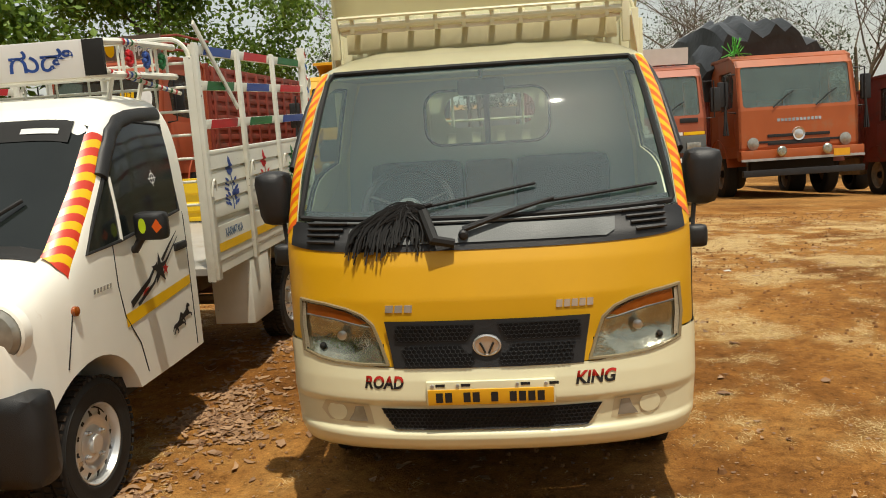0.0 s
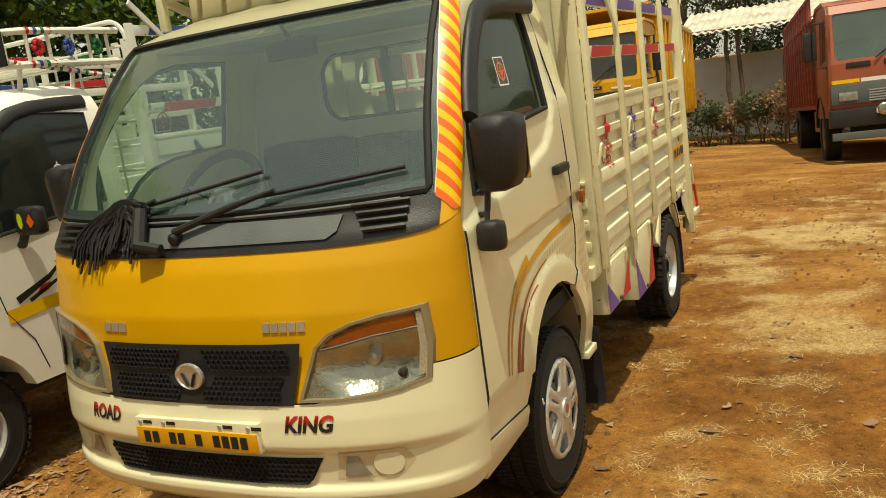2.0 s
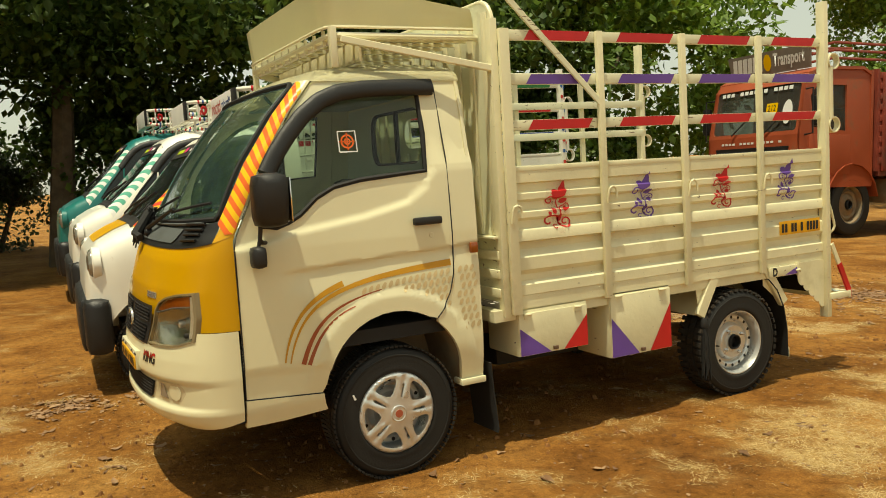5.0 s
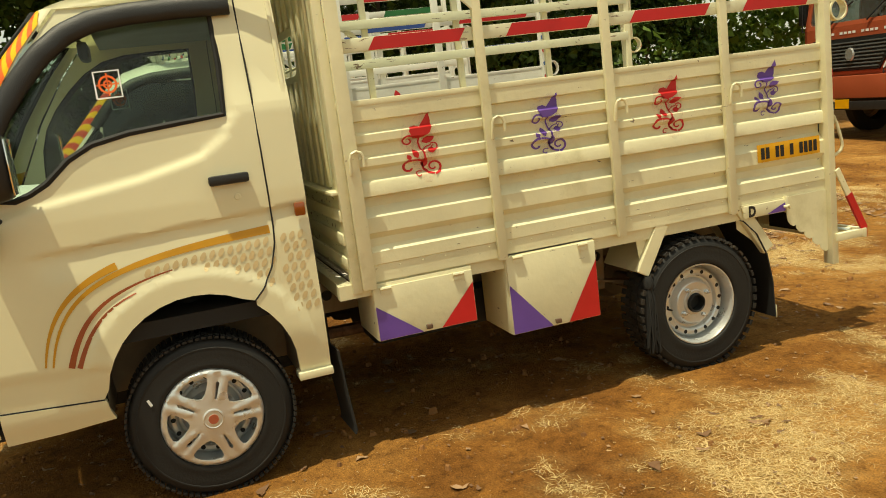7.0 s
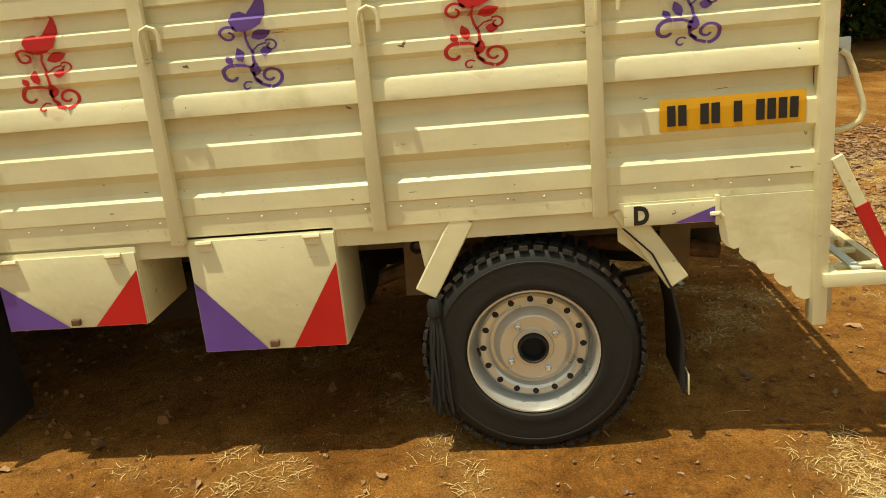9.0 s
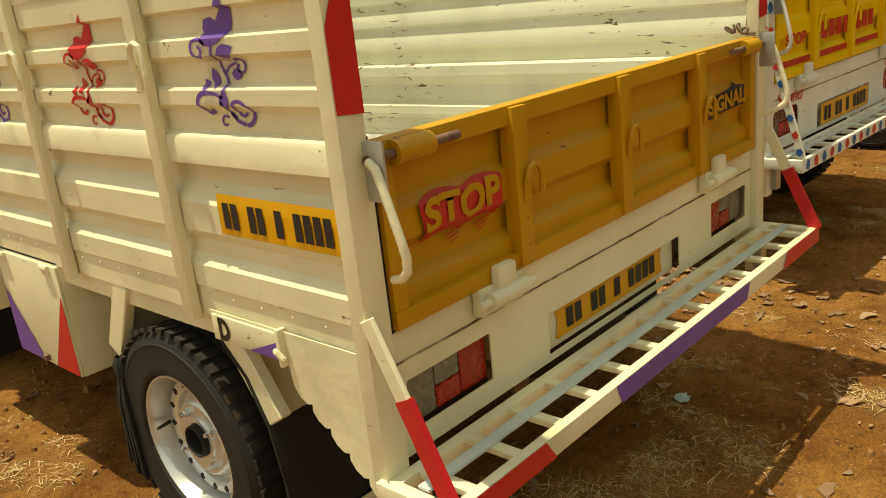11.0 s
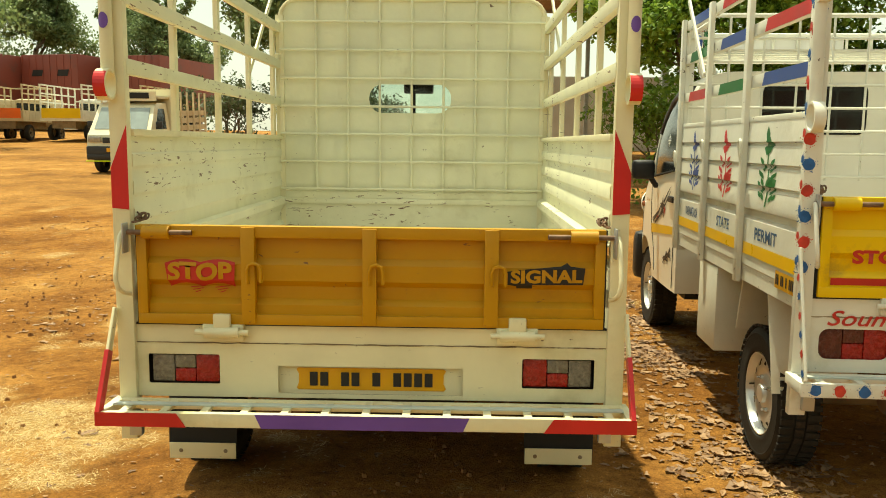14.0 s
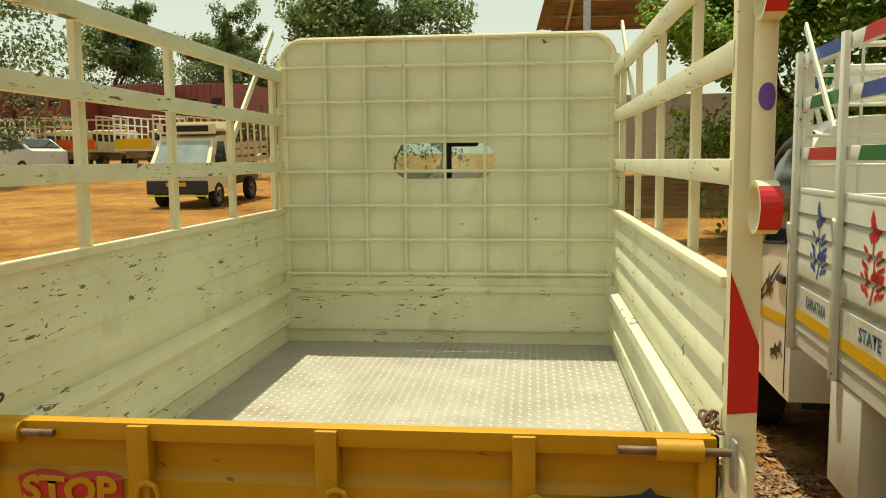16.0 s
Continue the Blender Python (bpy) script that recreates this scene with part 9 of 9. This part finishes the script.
for k in range(16):
    tree("bush", "dusty scrub behind the lorries", -5 + 2.5 * k, 33.5 + 2.0 * math.sin(k * 2.2), 3.4 + 0.8 * math.sin(k * 1.3), 2.0, LEAF_DUSTY, 0.16, 3500, 120 + k, low=0.0, trunk=0.05)
tree("tree", "dusty leafy tree behind the lorries", -4.6, 31.5, 8.0, 3.2, LEAF_DUSTY, 0.18, 14000, 40, low=0.25)

for k in range(7):
    tree("bush", "dry brown scrub at the foot of the shelter", -3.4 + k * 0.75, 24.2 + 0.5 * math.sin(k * 2.3), 1.25 + 0.2 * math.sin(k * 1.7), 0.9, LEAF_DRY if k % 2 else LEAF_DUSTY, 0.10, 1600, 300 + k, low=0.0, trunk=0.03)


def shelter():
    """An open shelter behind the lorries: crooked posts, a pale wall and a roof of corrugated sheets."""
    P = thing("shelter", "open shelter with a pale corrugated sheet roof on crooked posts", "building")
    sheet_paint = mat("weathered_roof_sheet", (0.62, 0.58, 0.48), 0.6, vary=0.25, scale=2, dirt=(0.36, 0.26, 0.17), dscale=1.5, damt=0.4)
    for k in range(9):
        b = BM()
        x0, dz = -2.75 + k * 0.90, 0.015 * (k % 2)
        xs = np.linspace(x0, x0 + 0.94, 29)
        wave = [0.028 * math.sin(2 * math.pi * (x - x0) / 0.235) for x in xs]
        strip(b, [(x, 25.2 + 0.05 * math.sin(k * 2.1), 2.10 - 0.015 * k + w + dz) for x, w in zip(xs, wave)], [(x, 28.4, 2.86 - 0.015 * k + w + dz) for x, w in zip(xs, wave)], (0, 0, -0.006))
        part("roof_sheet", b, sheet_paint, P)
    b = BM()
    box(b, -3.6, 5.6, 28.0, 28.2, ground_z(0, 28) - 0.4, 1.33, 0.01)
    part("back_wall", b, mat("bluish_limewash", (0.60, 0.64, 0.64), 0.85, vary=0.12, scale=1, dirt=(0.42, 0.38, 0.30), dscale=0.9, damt=0.4), P, "pale bluish limewashed wall")
    rp = random.Random(5)
    for x, dx in ((-1.30, 0.02), (-0.99, 0.12), (0.35, -0.08), (2.2, 0.05), (4.1, 0.1)):
        g = ground_z(x, 25.5) - 0.15
        b = BM()
        tube(b, [(x + dx * (1 - t) + rp.gauss(0, 0.02), 25.5, g + (2.16 - g) * t) for t in np.linspace(0, 1, 7)], [0.085 - 0.025 * t for t in np.linspace(0, 1, 7)], 9)
        part("post", b, BARK, P, "crooked wooden post")
    b = BM()
    tube(b, [(-2.7, 25.5, 2.16), (0.9, 25.52, 2.11), (5.2, 25.5, 2.04)], 0.05, 8)
    part("beam", b, BARK, P)


shelter()

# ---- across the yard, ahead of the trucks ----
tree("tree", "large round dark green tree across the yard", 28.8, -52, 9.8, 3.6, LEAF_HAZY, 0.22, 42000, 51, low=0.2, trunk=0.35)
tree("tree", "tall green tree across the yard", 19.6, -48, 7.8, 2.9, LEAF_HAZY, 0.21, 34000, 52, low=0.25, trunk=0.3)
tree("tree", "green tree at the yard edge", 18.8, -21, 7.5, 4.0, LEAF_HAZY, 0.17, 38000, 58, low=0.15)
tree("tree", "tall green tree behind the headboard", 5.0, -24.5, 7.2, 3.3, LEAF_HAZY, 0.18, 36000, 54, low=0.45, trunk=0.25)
tree("tree", "fine-leaved bright green tree beside the shed", -5.5, -8.4, 4.8, 1.9, LEAF_BRIGHT, 0.105, 34000, 55, low=0.15)
tree("tree", "fine-leaved bright green tree beside the shed", -7.2, -7.2, 6.4, 2.8, LEAF_BRIGHT, 0.12, 46000, 56, low=0.1)
tree("tree", "fine-leaved bright green tree by the fence", -10.0, -4.5, 8.0, 3.6, LEAF_BRIGHT, 0.14, 44000, 59, low=0.1)
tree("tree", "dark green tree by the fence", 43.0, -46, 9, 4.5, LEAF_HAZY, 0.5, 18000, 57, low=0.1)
for k in range(6):
    tree("bush", "dry brush at the edge of the yard", 2.5 + k * 1.3 + (k % 2) * 0.6, -21 - (k % 3) * 1.2, 2.0, 1.0, LEAF_DUSTY, 0.12, 1800, 70 + k, low=0.05, trunk=0.05)
for k in range(5):
    tree("bush", "weedy green brush beside the shed", -3.6 - k * 1.2, -7.5 - (k % 2) * 1.5, 1.8, 1.0, LEAF_FRESH, 0.10, 2500, 80 + k, low=0.0, trunk=0.04)

SHED_ROOF = mat("rusty_sheet_roof", (0.22, 0.13, 0.08), 0.7, vary=0.3, scale=1.5, dirt=(0.12, 0.08, 0.05), dscale=1, damt=0.5)
SHED_WALL = mat("limewashed_wall", (0.60, 0.60, 0.55), 0.85, vary=0.12, scale=1.2, dirt=(0.40, 0.36, 0.28), dscale=0.8, damt=0.4, bump=0.2, bscale=14)
shed = thing("shed", "open shed with a rusty sheet roof and pale wall", "building")
gzs = ground_z(-6, -20)
b = BM()
n = 60
p, q = [], []
for k in range(n + 1):
    t, d = k / n, 0.04 * (k % 2)
    p.append((-1.05 - 11.5 * t, -12.0, 6.35 + d)), q.append((-0.5 - 12.0 * t, -24.0, 6.0 + d))
strip(b, p, q, (0, 0, -0.03))
part("roof", b, SHED_ROOF, shed, "corrugated sheet roof", smooth=False)
for k in range(4):
    x = -1.5 - k * 3.3
    for yy, zt in ((-12.3, 6.3), (-23.7, 5.95)):
        b = BM()
        box(b, x - 0.07, x + 0.07, yy - 0.07, yy + 0.07, gzs - 0.3, zt)
        part("post", b, STEEL, shed)
    b = BM()
    beam(b, (x, -12.0, 6.24), (x, -24.0, 5.89), 0.08, 0.16)
    part("rafter", b, STEEL, shed)
for k in range(6):
    b = BM()
    yy = -12.3 - k * 2.3
    beam(b, (-1.0, yy, 6.28 - 0.067 * k), (-12.4, yy, 6.28 - 0.067 * k), 0.06, 0.08)
    part("purlin", b, STEEL, shed)
b = BM()
box(b, -15.6, -3.6, -25.6, -25.4, gzs - 0.2, gzs + 3.0)
part("wall", b, SHED_WALL, shed, "pale limewashed wall")

BOX_RED = mat("maroon_container", (0.20, 0.045, 0.030), 0.55, vary=0.15, scale=0.6, dirt=(0.13, 0.05, 0.04), dscale=1, damt=0.4)
for k in range(5):
    x, y = 18.5 + k * 4.4, -41.0 - (k % 2) * 0.4 + k * 0.9
    gz = ground_z(x, y)
    P = thing("container_lorry", "maroon box-bodied lorry parked far off", "truck", Matrix.Translation((x, y, gz)) @ Matrix.Rotation(radians(-14), 4, "Z"), "container lorries")
    b = BM()
    box(b, -1.9, 1.9, -6.0, 0.0, 1.1, 4.3, 0.04)
    bod = part("box_body", b, BOX_RED, P, "maroon box body")
    for j in range(9):
        b = BM()
        box(b, -1.88 + j * 0.46, -1.80 + j * 0.46, 0.0, 0.03, 1.15, 4.25)
        part("panel_rib", b, BOX_RED, bod)
    for mx in (-1.2, 0.5):
        decal("side_mark", [[(mx, 3.1), (mx + 0.7, 3.1), (mx + 0.8, 3.45), (mx + 0.1, 3.45)]], lambda a, c: (-a, 0.035, c), BLACK_MATT, bod)
    b = BM()
    box(b, -1.0, 1.0, -5.8, -0.2, 0.6, 1.1)
    part("chassis", b, CHASSIS, P)
    for sx in (-1, 1):
        for yy in (-4.8, -1.2):
            wheel(P, sx * 1.1, yy, sx, "steel", 0.5, 0.3, 0.5, lugs=False)


def cage_truck(label, x, y, turn, paint, patch):
    P = thing("cage_truck", label, "truck", Matrix.Translation((x, y, ground_z(x, y))) @ Matrix.Rotation(radians(turn), 4, "Z"), "cage trucks across the yard")
    b = BM()
    box(b, -0.9, 0.9, -1.5, 1.5, 0.80, 0.9)
    box(b, -0.9, -0.86, -1.5, 1.5, 0.9, 1.25), box(b, 0.86, 0.9, -1.5, 1.5, 0.9, 1.25), box(b, -0.9, 0.9, 1.46, 1.5, 0.9, 1.25)
    part("body", b, paint, P)
    b = BM()
    box(b, -0.82, 0.82, 1.50, 1.53, 0.92, 1.32)
    part("tailgate", b, patch, P)
    for sx in (-1, 1):
        for yy in np.linspace(-1.45, 1.45, 6):
            b = BM()
            box(b, sx * 0.86, sx * 0.91, yy - 0.03, yy + 0.03, 0.8, 2.3)
            part("cage_post", b, paint, P)
        for z in (1.55, 1.90, 2.25):
            b = BM()
            box(b, sx * 0.86, sx * 0.90, -1.5, 1.5, z, z + 0.06)
            part("cage_rail", b, paint, P)
    for z in (1.7, 2.25):
        b = BM()
        box(b, -0.9, 0.9, -1.5, -1.46, z, z + 0.06)
        part("cage_rail", b, paint, P)
    b = BM()
    box(b, -0.85, 0.85, -3.0, -1.6, 0.6, 1.85, 0.18)
    part("cab", b, paint, P)
    b = BM()
    box(b, -0.72, 0.72, -1.61, -1.585, 1.25, 1.65, 0.03)
    part("rear_window", b, GLOSS_DARK, P)
    b = BM()
    box(b, -0.5, 0.5, -2.6, 1.3, 0.5, 0.8)
    part("chassis", b, CHASSIS, P)
    for sx in (-1, 1):
        for yy in (-2.4, 0.7):
            wheel(P, sx * 0.78, yy, sx, "steel", 0.34, 0.2, 0.34, lugs=False)


CAGE_CREAM = mat("cage_cream", (0.60, 0.50, 0.32), 0.6, vary=0.2, scale=2, dirt=(0.35, 0.22, 0.12), dscale=2, damt=0.4)
for k in range(6):
    cage_truck("cream cage-bodied pickup parked across the yard", 13.6 + k * 2.5, -29.5 + 0.35 * k, -8 + 6 * (k % 3), (CAGE_CREAM, WHITE_BED, CAGE_CREAM)[k % 3], (WHITE, YELLOW_NB, ORANGE)[k % 3])

# cream pickup, nearer
P = thing("pickup", "cream pickup with a slatted wooden load body", "truck")
PICK = mat("pickup_cream", (0.72, 0.66, 0.46), 0.35, vary=0.05, coat=0.4)
b = BM()
prof = [(0.0, 0.42), (-0.02, 0.70), (0.04, 0.98), (0.16, 1.08), (0.62, 1.70), (0.80, 1.79), (1.38, 1.80), (1.42, 1.05), (1.42, 0.45)]
part("cab", mapped(flat([prof]), lambda a, c: (0.80 - 0.10 * max(0, c - 1.05), a, c), 0.0), PICK, P, smooth=False)
part("cab", mapped(flat([prof]), lambda a, c: (-0.80 + 0.10 * max(0, c - 1.05), a, c), 0.0), PICK, P, smooth=False)
b = BM()
xs = lambda c: 0.80 - 0.10 * max(0, c - 1.05)
strip(b, [(-xs(c), a, c) for a, c in prof], [(xs(c), a, c) for a, c in prof], (0, 0.02, -0.02))
part("cab_skin", b, PICK, P, "cream cab")
b = BM()
strip(b, [(-0.68, 0.195, 1.12), (-0.64, 0.575, 1.655)], [(0.68, 0.195, 1.12), (0.64, 0.575, 1.655)], (0, -0.012, 0.012))
# opaque pale blue-grey stands in for sky reflected in the glass
part("windscreen", b, mat("sky_pale_windscreen", (0.30, 0.36, 0.36), 0.12, vary=0.25, scale=2, coat=0.6), P)
for sx in (-1, 1):
    b = BM()
    f = flat([[(0.48, 1.12), (1.20, 1.12), (1.20, 1.64), (0.80, 1.64)]])
    b.free()
    part("door_glass", mapped(f, lambda a, c: (sx * (xs(c) + 0.006), a, c)), GLOSS_DARK, P, smooth=False)
    b = BM()
    box(b, sx * 0.42, sx * 0.76, -0.045, 0.0, 0.80, 0.95, 0.02)
    part("headlight", b, CLEARLENS, P)
    b = BM()
    box(b, sx * 0.82, sx * 0.98, 0.42, 0.50, 1.15, 1.32, 0.02)
    part("mirror", b, BLACK, P)
    wheel(P, sx * 0.72, 0.62, sx, "steel", 0.32, 0.19, 0.31, lugs=False)
    wheel(P, sx * 0.72, 2.9, sx, "steel", 0.32, 0.19, 0.31, lugs=False)
    slats = mat("cream_slats", (0.60, 0.50, 0.34), 0.6, vary=0.2)
    for z in (0.85, 1.05, 1.25, 1.45):
        b = BM()
        box(b, sx * 0.84, sx * 0.88, 1.52, 4.0, z, z + 0.14)
        part("side_slat", b, slats, P)
    for yy in np.linspace(1.54, 3.95, 6):
        b = BM()
        box(b, sx * 0.88, sx * 0.92, yy - 0.03, yy + 0.03, 0.8, 2.1)
        part("side_post", b, slats, P)
b = BM()
box(b, -0.9, 0.9, 1.48, 1.53, 0.8, 2.15), box(b, -0.9, 0.9, 1.52, 4.0, 0.74, 0.82)
part("headboard", b, PICK, P)
b = BM()
box(b, -0.78, 0.78, 0.65, 1.5, 1.90, 1.96), box(b, -0.78, 0.78, 0.62, 0.66, 1.84, 2.08)
part("carrier", b, PICK, P)
decal("carrier_mark", [[(-0.6, 1.90), (0.6, 1.90), (0.6, 2.05), (-0.6, 2.05)]], lambda a, c: (a, 0.612, c), BLACK_MATT, P)
b = BM()
box(b, -0.80, 0.80, -0.09, 0.02, 0.40, 0.70, 0.04)
part("bumper", b, BLACK, P, "black front bumper")
b = BM()
box(b, -0.80, 0.80, -0.125, -0.09, 0.315, 0.345, 0.005)
part("bumper_strip", b, LIME, P, "lime strip below the bumper")
b = BM()
box(b, -0.38, 0.38, -0.05, -0.02, 0.78, 0.92, 0.01)
part("grille", b, BLACK, P)
b = BM()
box(b, -0.78, 0.78, -0.11, -0.04, 0.36, 0.50, 0.03)
part("lower_bumper", b, BLACK, P)
b = BM()
box(b, -0.26, 0.26, -0.105, -0.09, 0.56, 0.66)
part("number_plate", b, PLATE, P)
b = BM()
box(b, -0.5, 0.5, 0.3, 4.2, 0.45, 0.74)
part("chassis", b, CHASSIS, P)
P.matrix_world = Matrix.Translation((7.48, -12.4, ground_z(7.48, -12.4))) @ Matrix.Rotation(radians(178), 4, "Z") @ Matrix.Rotation(radians(2.4), 4, "X") @ Matrix.Diagonal((0.90, 0.90, 0.90, 1))

# silver car far off
C = thing("car", "silver hatchback parked across the yard", "car", Matrix.Translation((20.5, -26.5, ground_z(20.5, -26.5))) @ Matrix.Rotation(radians(70), 4, "Z"))
prof = [(-1.9, 0.3), (-1.92, 0.75), (-1.3, 0.95), (-0.7, 1.42), (0.9, 1.47), (1.6, 1.05), (1.85, 0.95), (1.88, 0.3)]
b = BM()
strip(b, [(-0.8, a, c) for a, c in prof], [(0.8, a, c) for a, c in prof], (0, 0, -0.02))
for sx in (-0.8, 0.8):
    b.faces.new([b.verts.new((sx, a, c)) for a, c in prof])
part("body", b, mat("silver_car_paint", (0.62, 0.64, 0.66), 0.3, metal=0.3, vary=0.05), C, sharp=40)
for sx in (-1, 1):
    decal("side_glass", [[(-1.1, 0.98), (1.45, 1.05), (0.85, 1.40), (-0.65, 1.36)]], lambda a, c: (sx * 0.806, a, c), GLOSS_DARK, C)
    for yy in (-1.2, 1.2):
        wheel(C, sx * 0.74, yy, sx, "steel", 0.3, 0.18, 0.3, lugs=False)
b = BM()
strip(b, [(-0.66, 0.95, 1.44), (-0.7, 1.55, 1.10)], [(0.66, 0.95, 1.44), (0.7, 1.55, 1.10)], (0, 0.015, 0.015))
part("windscreen", b, GLOSS_DARK, C)

# ---- dry leaves, straw and small rubbish on the ground ----
def litter(name, label, count, seed, place, make, material):
    rng = random.Random(seed)
    v, f = [], []
    for _ in range(count):
        x, y = place(rng)
        make(rng, Vector((x, y, ground_z(x, y) + 0.004)), v, f)
    me = bpy.data.meshes.new(name)
    me.from_pydata([tuple(q) for q in v], [], f)
    me.materials.append(material)
    return tagged(new(name, me), label, "litter", kind="stuff")


def dry_leaf(rng, c, v, f):
    """A broad curled leaf: a midrib with two cupped, ragged halves."""
    a, L = rng.uniform(0, 6.283), rng.uniform(0.042, 0.098) * (1.0 if rng.random() < 0.4 else rng.uniform(0.3, 0.7))
    W = L * rng.uniform(0.16, 0.36)
    d, s = Vector((math.cos(a), math.sin(a), 0)), Vector((-math.sin(a), math.cos(a), 0))
    cup, curl, bend = L * rng.uniform(-0.10, 0.16), L * rng.uniform(-0.04, 0.14), rng.uniform(-0.4, 0.4)
    n, k = 6, len(v)
    up = Vector((0, 0, 1))
    for i in range(n + 1):
        t = i / n
        w = W * math.sin(math.pi * min(0.98, 0.05 + 0.93 * t ** 0.85))
        rib = c + d * (L * (t - 0.5)) + s * (bend * L * (t - 0.5) ** 2 * 4) + up * (curl * (2 * t - 1) ** 2 + 0.002)
        for sg in (1, -1):
            e = w * rng.uniform(0.55, 1.15)
            v.append(rib + s * sg * e + up * max(-0.002, cup * (e / max(W, 1e-4)) ** 2 + rng.gauss(0, 0.0025)))
        v.append(rib)
    for i in range(n):
        p = k + 3 * i
        f.extend([(p, p + 2, p + 5, p + 3), (p + 2, p + 1, p + 4, p + 5)])


def leaf_bit(rng, c, v, f):
    a, r = rng.uniform(0, 6.283), rng.uniform(0.004, 0.014)
    k = len(v)
    v.extend([c + Vector((math.cos(a + t) * r * rng.uniform(0.5, 1.2), math.sin(a + t) * r * rng.uniform(0.3, 0.9), rng.uniform(0.0, 0.006))) for t in (0, 1.3, 2.6, 3.9, 5.1)])
    f.append((k, k + 1, k + 2, k + 3, k + 4))


def straw_blade(rng, c, v, f):
    a, L, w = rng.uniform(0, 6.283), rng.uniform(0.012, 0.055) * (1.8 if rng.random() < 0.06 else 1.0), rng.uniform(0.0006, 0.0013)
    d, s = Vector((math.cos(a), math.sin(a), 0)), Vector((-math.sin(a), math.cos(a), 0))
    h = Vector((0, 0, rng.uniform(0.0, 0.006)))
    k = len(v)
    v.extend([c - s * w, c + s * w, c + d * L * 0.5 + s * w + h, c + d * L * 0.5 - s * w + h, c + d * L + s * L * rng.uniform(-0.2, 0.2)])
    f.extend([(k, k + 1, k + 2, k + 3), (k + 3, k + 2, k + 4)])


def clod(rng, c, v, f):
    r = rng.uniform(0.004, 0.016) * (1.6 if rng.random() < 0.06 else 1)
    k = len(v)
    p = [Vector((math.cos(t) * r * rng.uniform(0.7, 1.2), math.sin(t) * r * rng.uniform(0.7, 1.2), 0)) for t in (0, 1.25, 2.5, 3.8, 5.0)]
    v.extend([c + q - Vector((0, 0, 0.006)) for q in p] + [c + q * 0.6 + Vector((0, 0, r * rng.uniform(0.4, 0.9))) for q in p])
    for i in range(5):
        j = (i + 1) % 5
        f.append((k + i, k + j, k + 5 + j, k + 5 + i))
    f.append((k + 5, k + 6, k + 7, k + 8, k + 9))


def patches(x0, x1, y0, y1, scale, lo, seed):
    """Random places, gathered where a broad noise is high."""
    def pick(rng):
        for _ in range(30):
            x, y = rng.uniform(x0, x1), rng.uniform(y0, y1)
            if noise.noise((x * scale + seed, y * scale, seed * 0.7)) > lo + rng.gauss(0, 0.10):
                break
        return x, y
    return pick


DRY = leaf_material("pinkish_dry_leaves", (0.17, 0.084, 0.038), (0.42, 0.255, 0.135), 0.08)
STRAW = leaf_material("pale_straw", (0.44, 0.28, 0.10), (0.80, 0.61, 0.30), 0.1)
CLOD = mat("dirt_clods", (0.24, 0.105, 0.03), 0.95, vary=0.4, scale=3)
def heaps(x0, x1, y0, y1, spots, spread, seed):
    """Random places gathered in a number of uneven heaps."""
    pick = random.Random(seed)
    cs = [(pick.uniform(x0, x1), pick.uniform(y0, y1), spread * pick.uniform(0.4, 1.5)) for _ in range(spots)]
    def place(rng):
        x, y, r = rng.choice(cs)
        return rng.gauss(x, r), rng.gauss(y, r)
    return place


def on_straw(x0, x1, y0, y1):
    def pick(rng):
        for _ in range(40):
            x, y = rng.uniform(x0, x1), rng.uniform(y0, y1)
            if straw_at(x, y) > rng.uniform(0.05, 0.9):
                break
        return x, y
    return pick


litter("leaf_litter", "dry brown leaves lying between the trucks", 1800, 31, heaps(-1.75, -1.25, -0.4, 4.4, 15, 0.16, 61), dry_leaf, DRY)
litter("leaf_litter", "dry brown leaves blown behind the trucks", 4800, 32, heaps(-4.2, -1.2, 3.8, 7.2, 26, 0.30, 62), dry_leaf, DRY)
litter("leaf_litter", "scattered dry leaves on the yard", 2000, 33, heaps(-2.0, 8.5, -5.5, 11, 130, 0.45, 63), dry_leaf, DRY)
litter("leaf_litter", "small crumbled leaf bits on the yard", 9000, 37, lambda r: (r.uniform(-3.5, 7.0), r.uniform(-4.5, 10.0)), leaf_bit, DRY)
litter("straw", "pale straw trodden into the dirt", 120000, 34, on_straw(-4.5, 5.0, -2.5, 8.0), straw_blade, STRAW)
litter("straw", "pale straw trodden into the dirt", 36000, 35, on_straw(1.0, 9.0, 5.0, 12.0), straw_blade, STRAW)
litter("clods", "small clods of red dirt", 5000, 36, patches(-5, 8, -5, 11, 0.6, -0.05, 11.0), clod, CLOD)
rng = random.Random(77)
for k, (x, y, c) in enumerate(((-0.49, 3.62, (0.45, 0.55, 0.52)), (-1.15, 4.05, (0.70, 0.70, 0.64)), (-0.95, 4.35, (0.35, 0.45, 0.55)), (-1.75, 4.5, (0.72, 0.70, 0.60)), (2.0, 4.6, (0.6, 0.6, 0.55)))):
    bm = BM()
    n = 5
    g = [[bm.verts.new((x + (i - 2) * 0.014 + rng.gauss(0, 0.003), y + (j - 2) * 0.011 + rng.gauss(0, 0.003), ground_z(x, y) + 0.006 + abs(rng.gauss(0, 0.008)))) for j in range(n)] for i in range(n)]
    for a, b in zip(g, g[1:]):
        for j in range(n - 1):
            bm.faces.new((a[j], b[j], b[j + 1], a[j + 1]))
    tagged(part("paper_scrap", bm, mat("scrap_%s" % "abcde"[k], c, 0.6)), "crumpled pale scrap lying on the dirt", "litter")
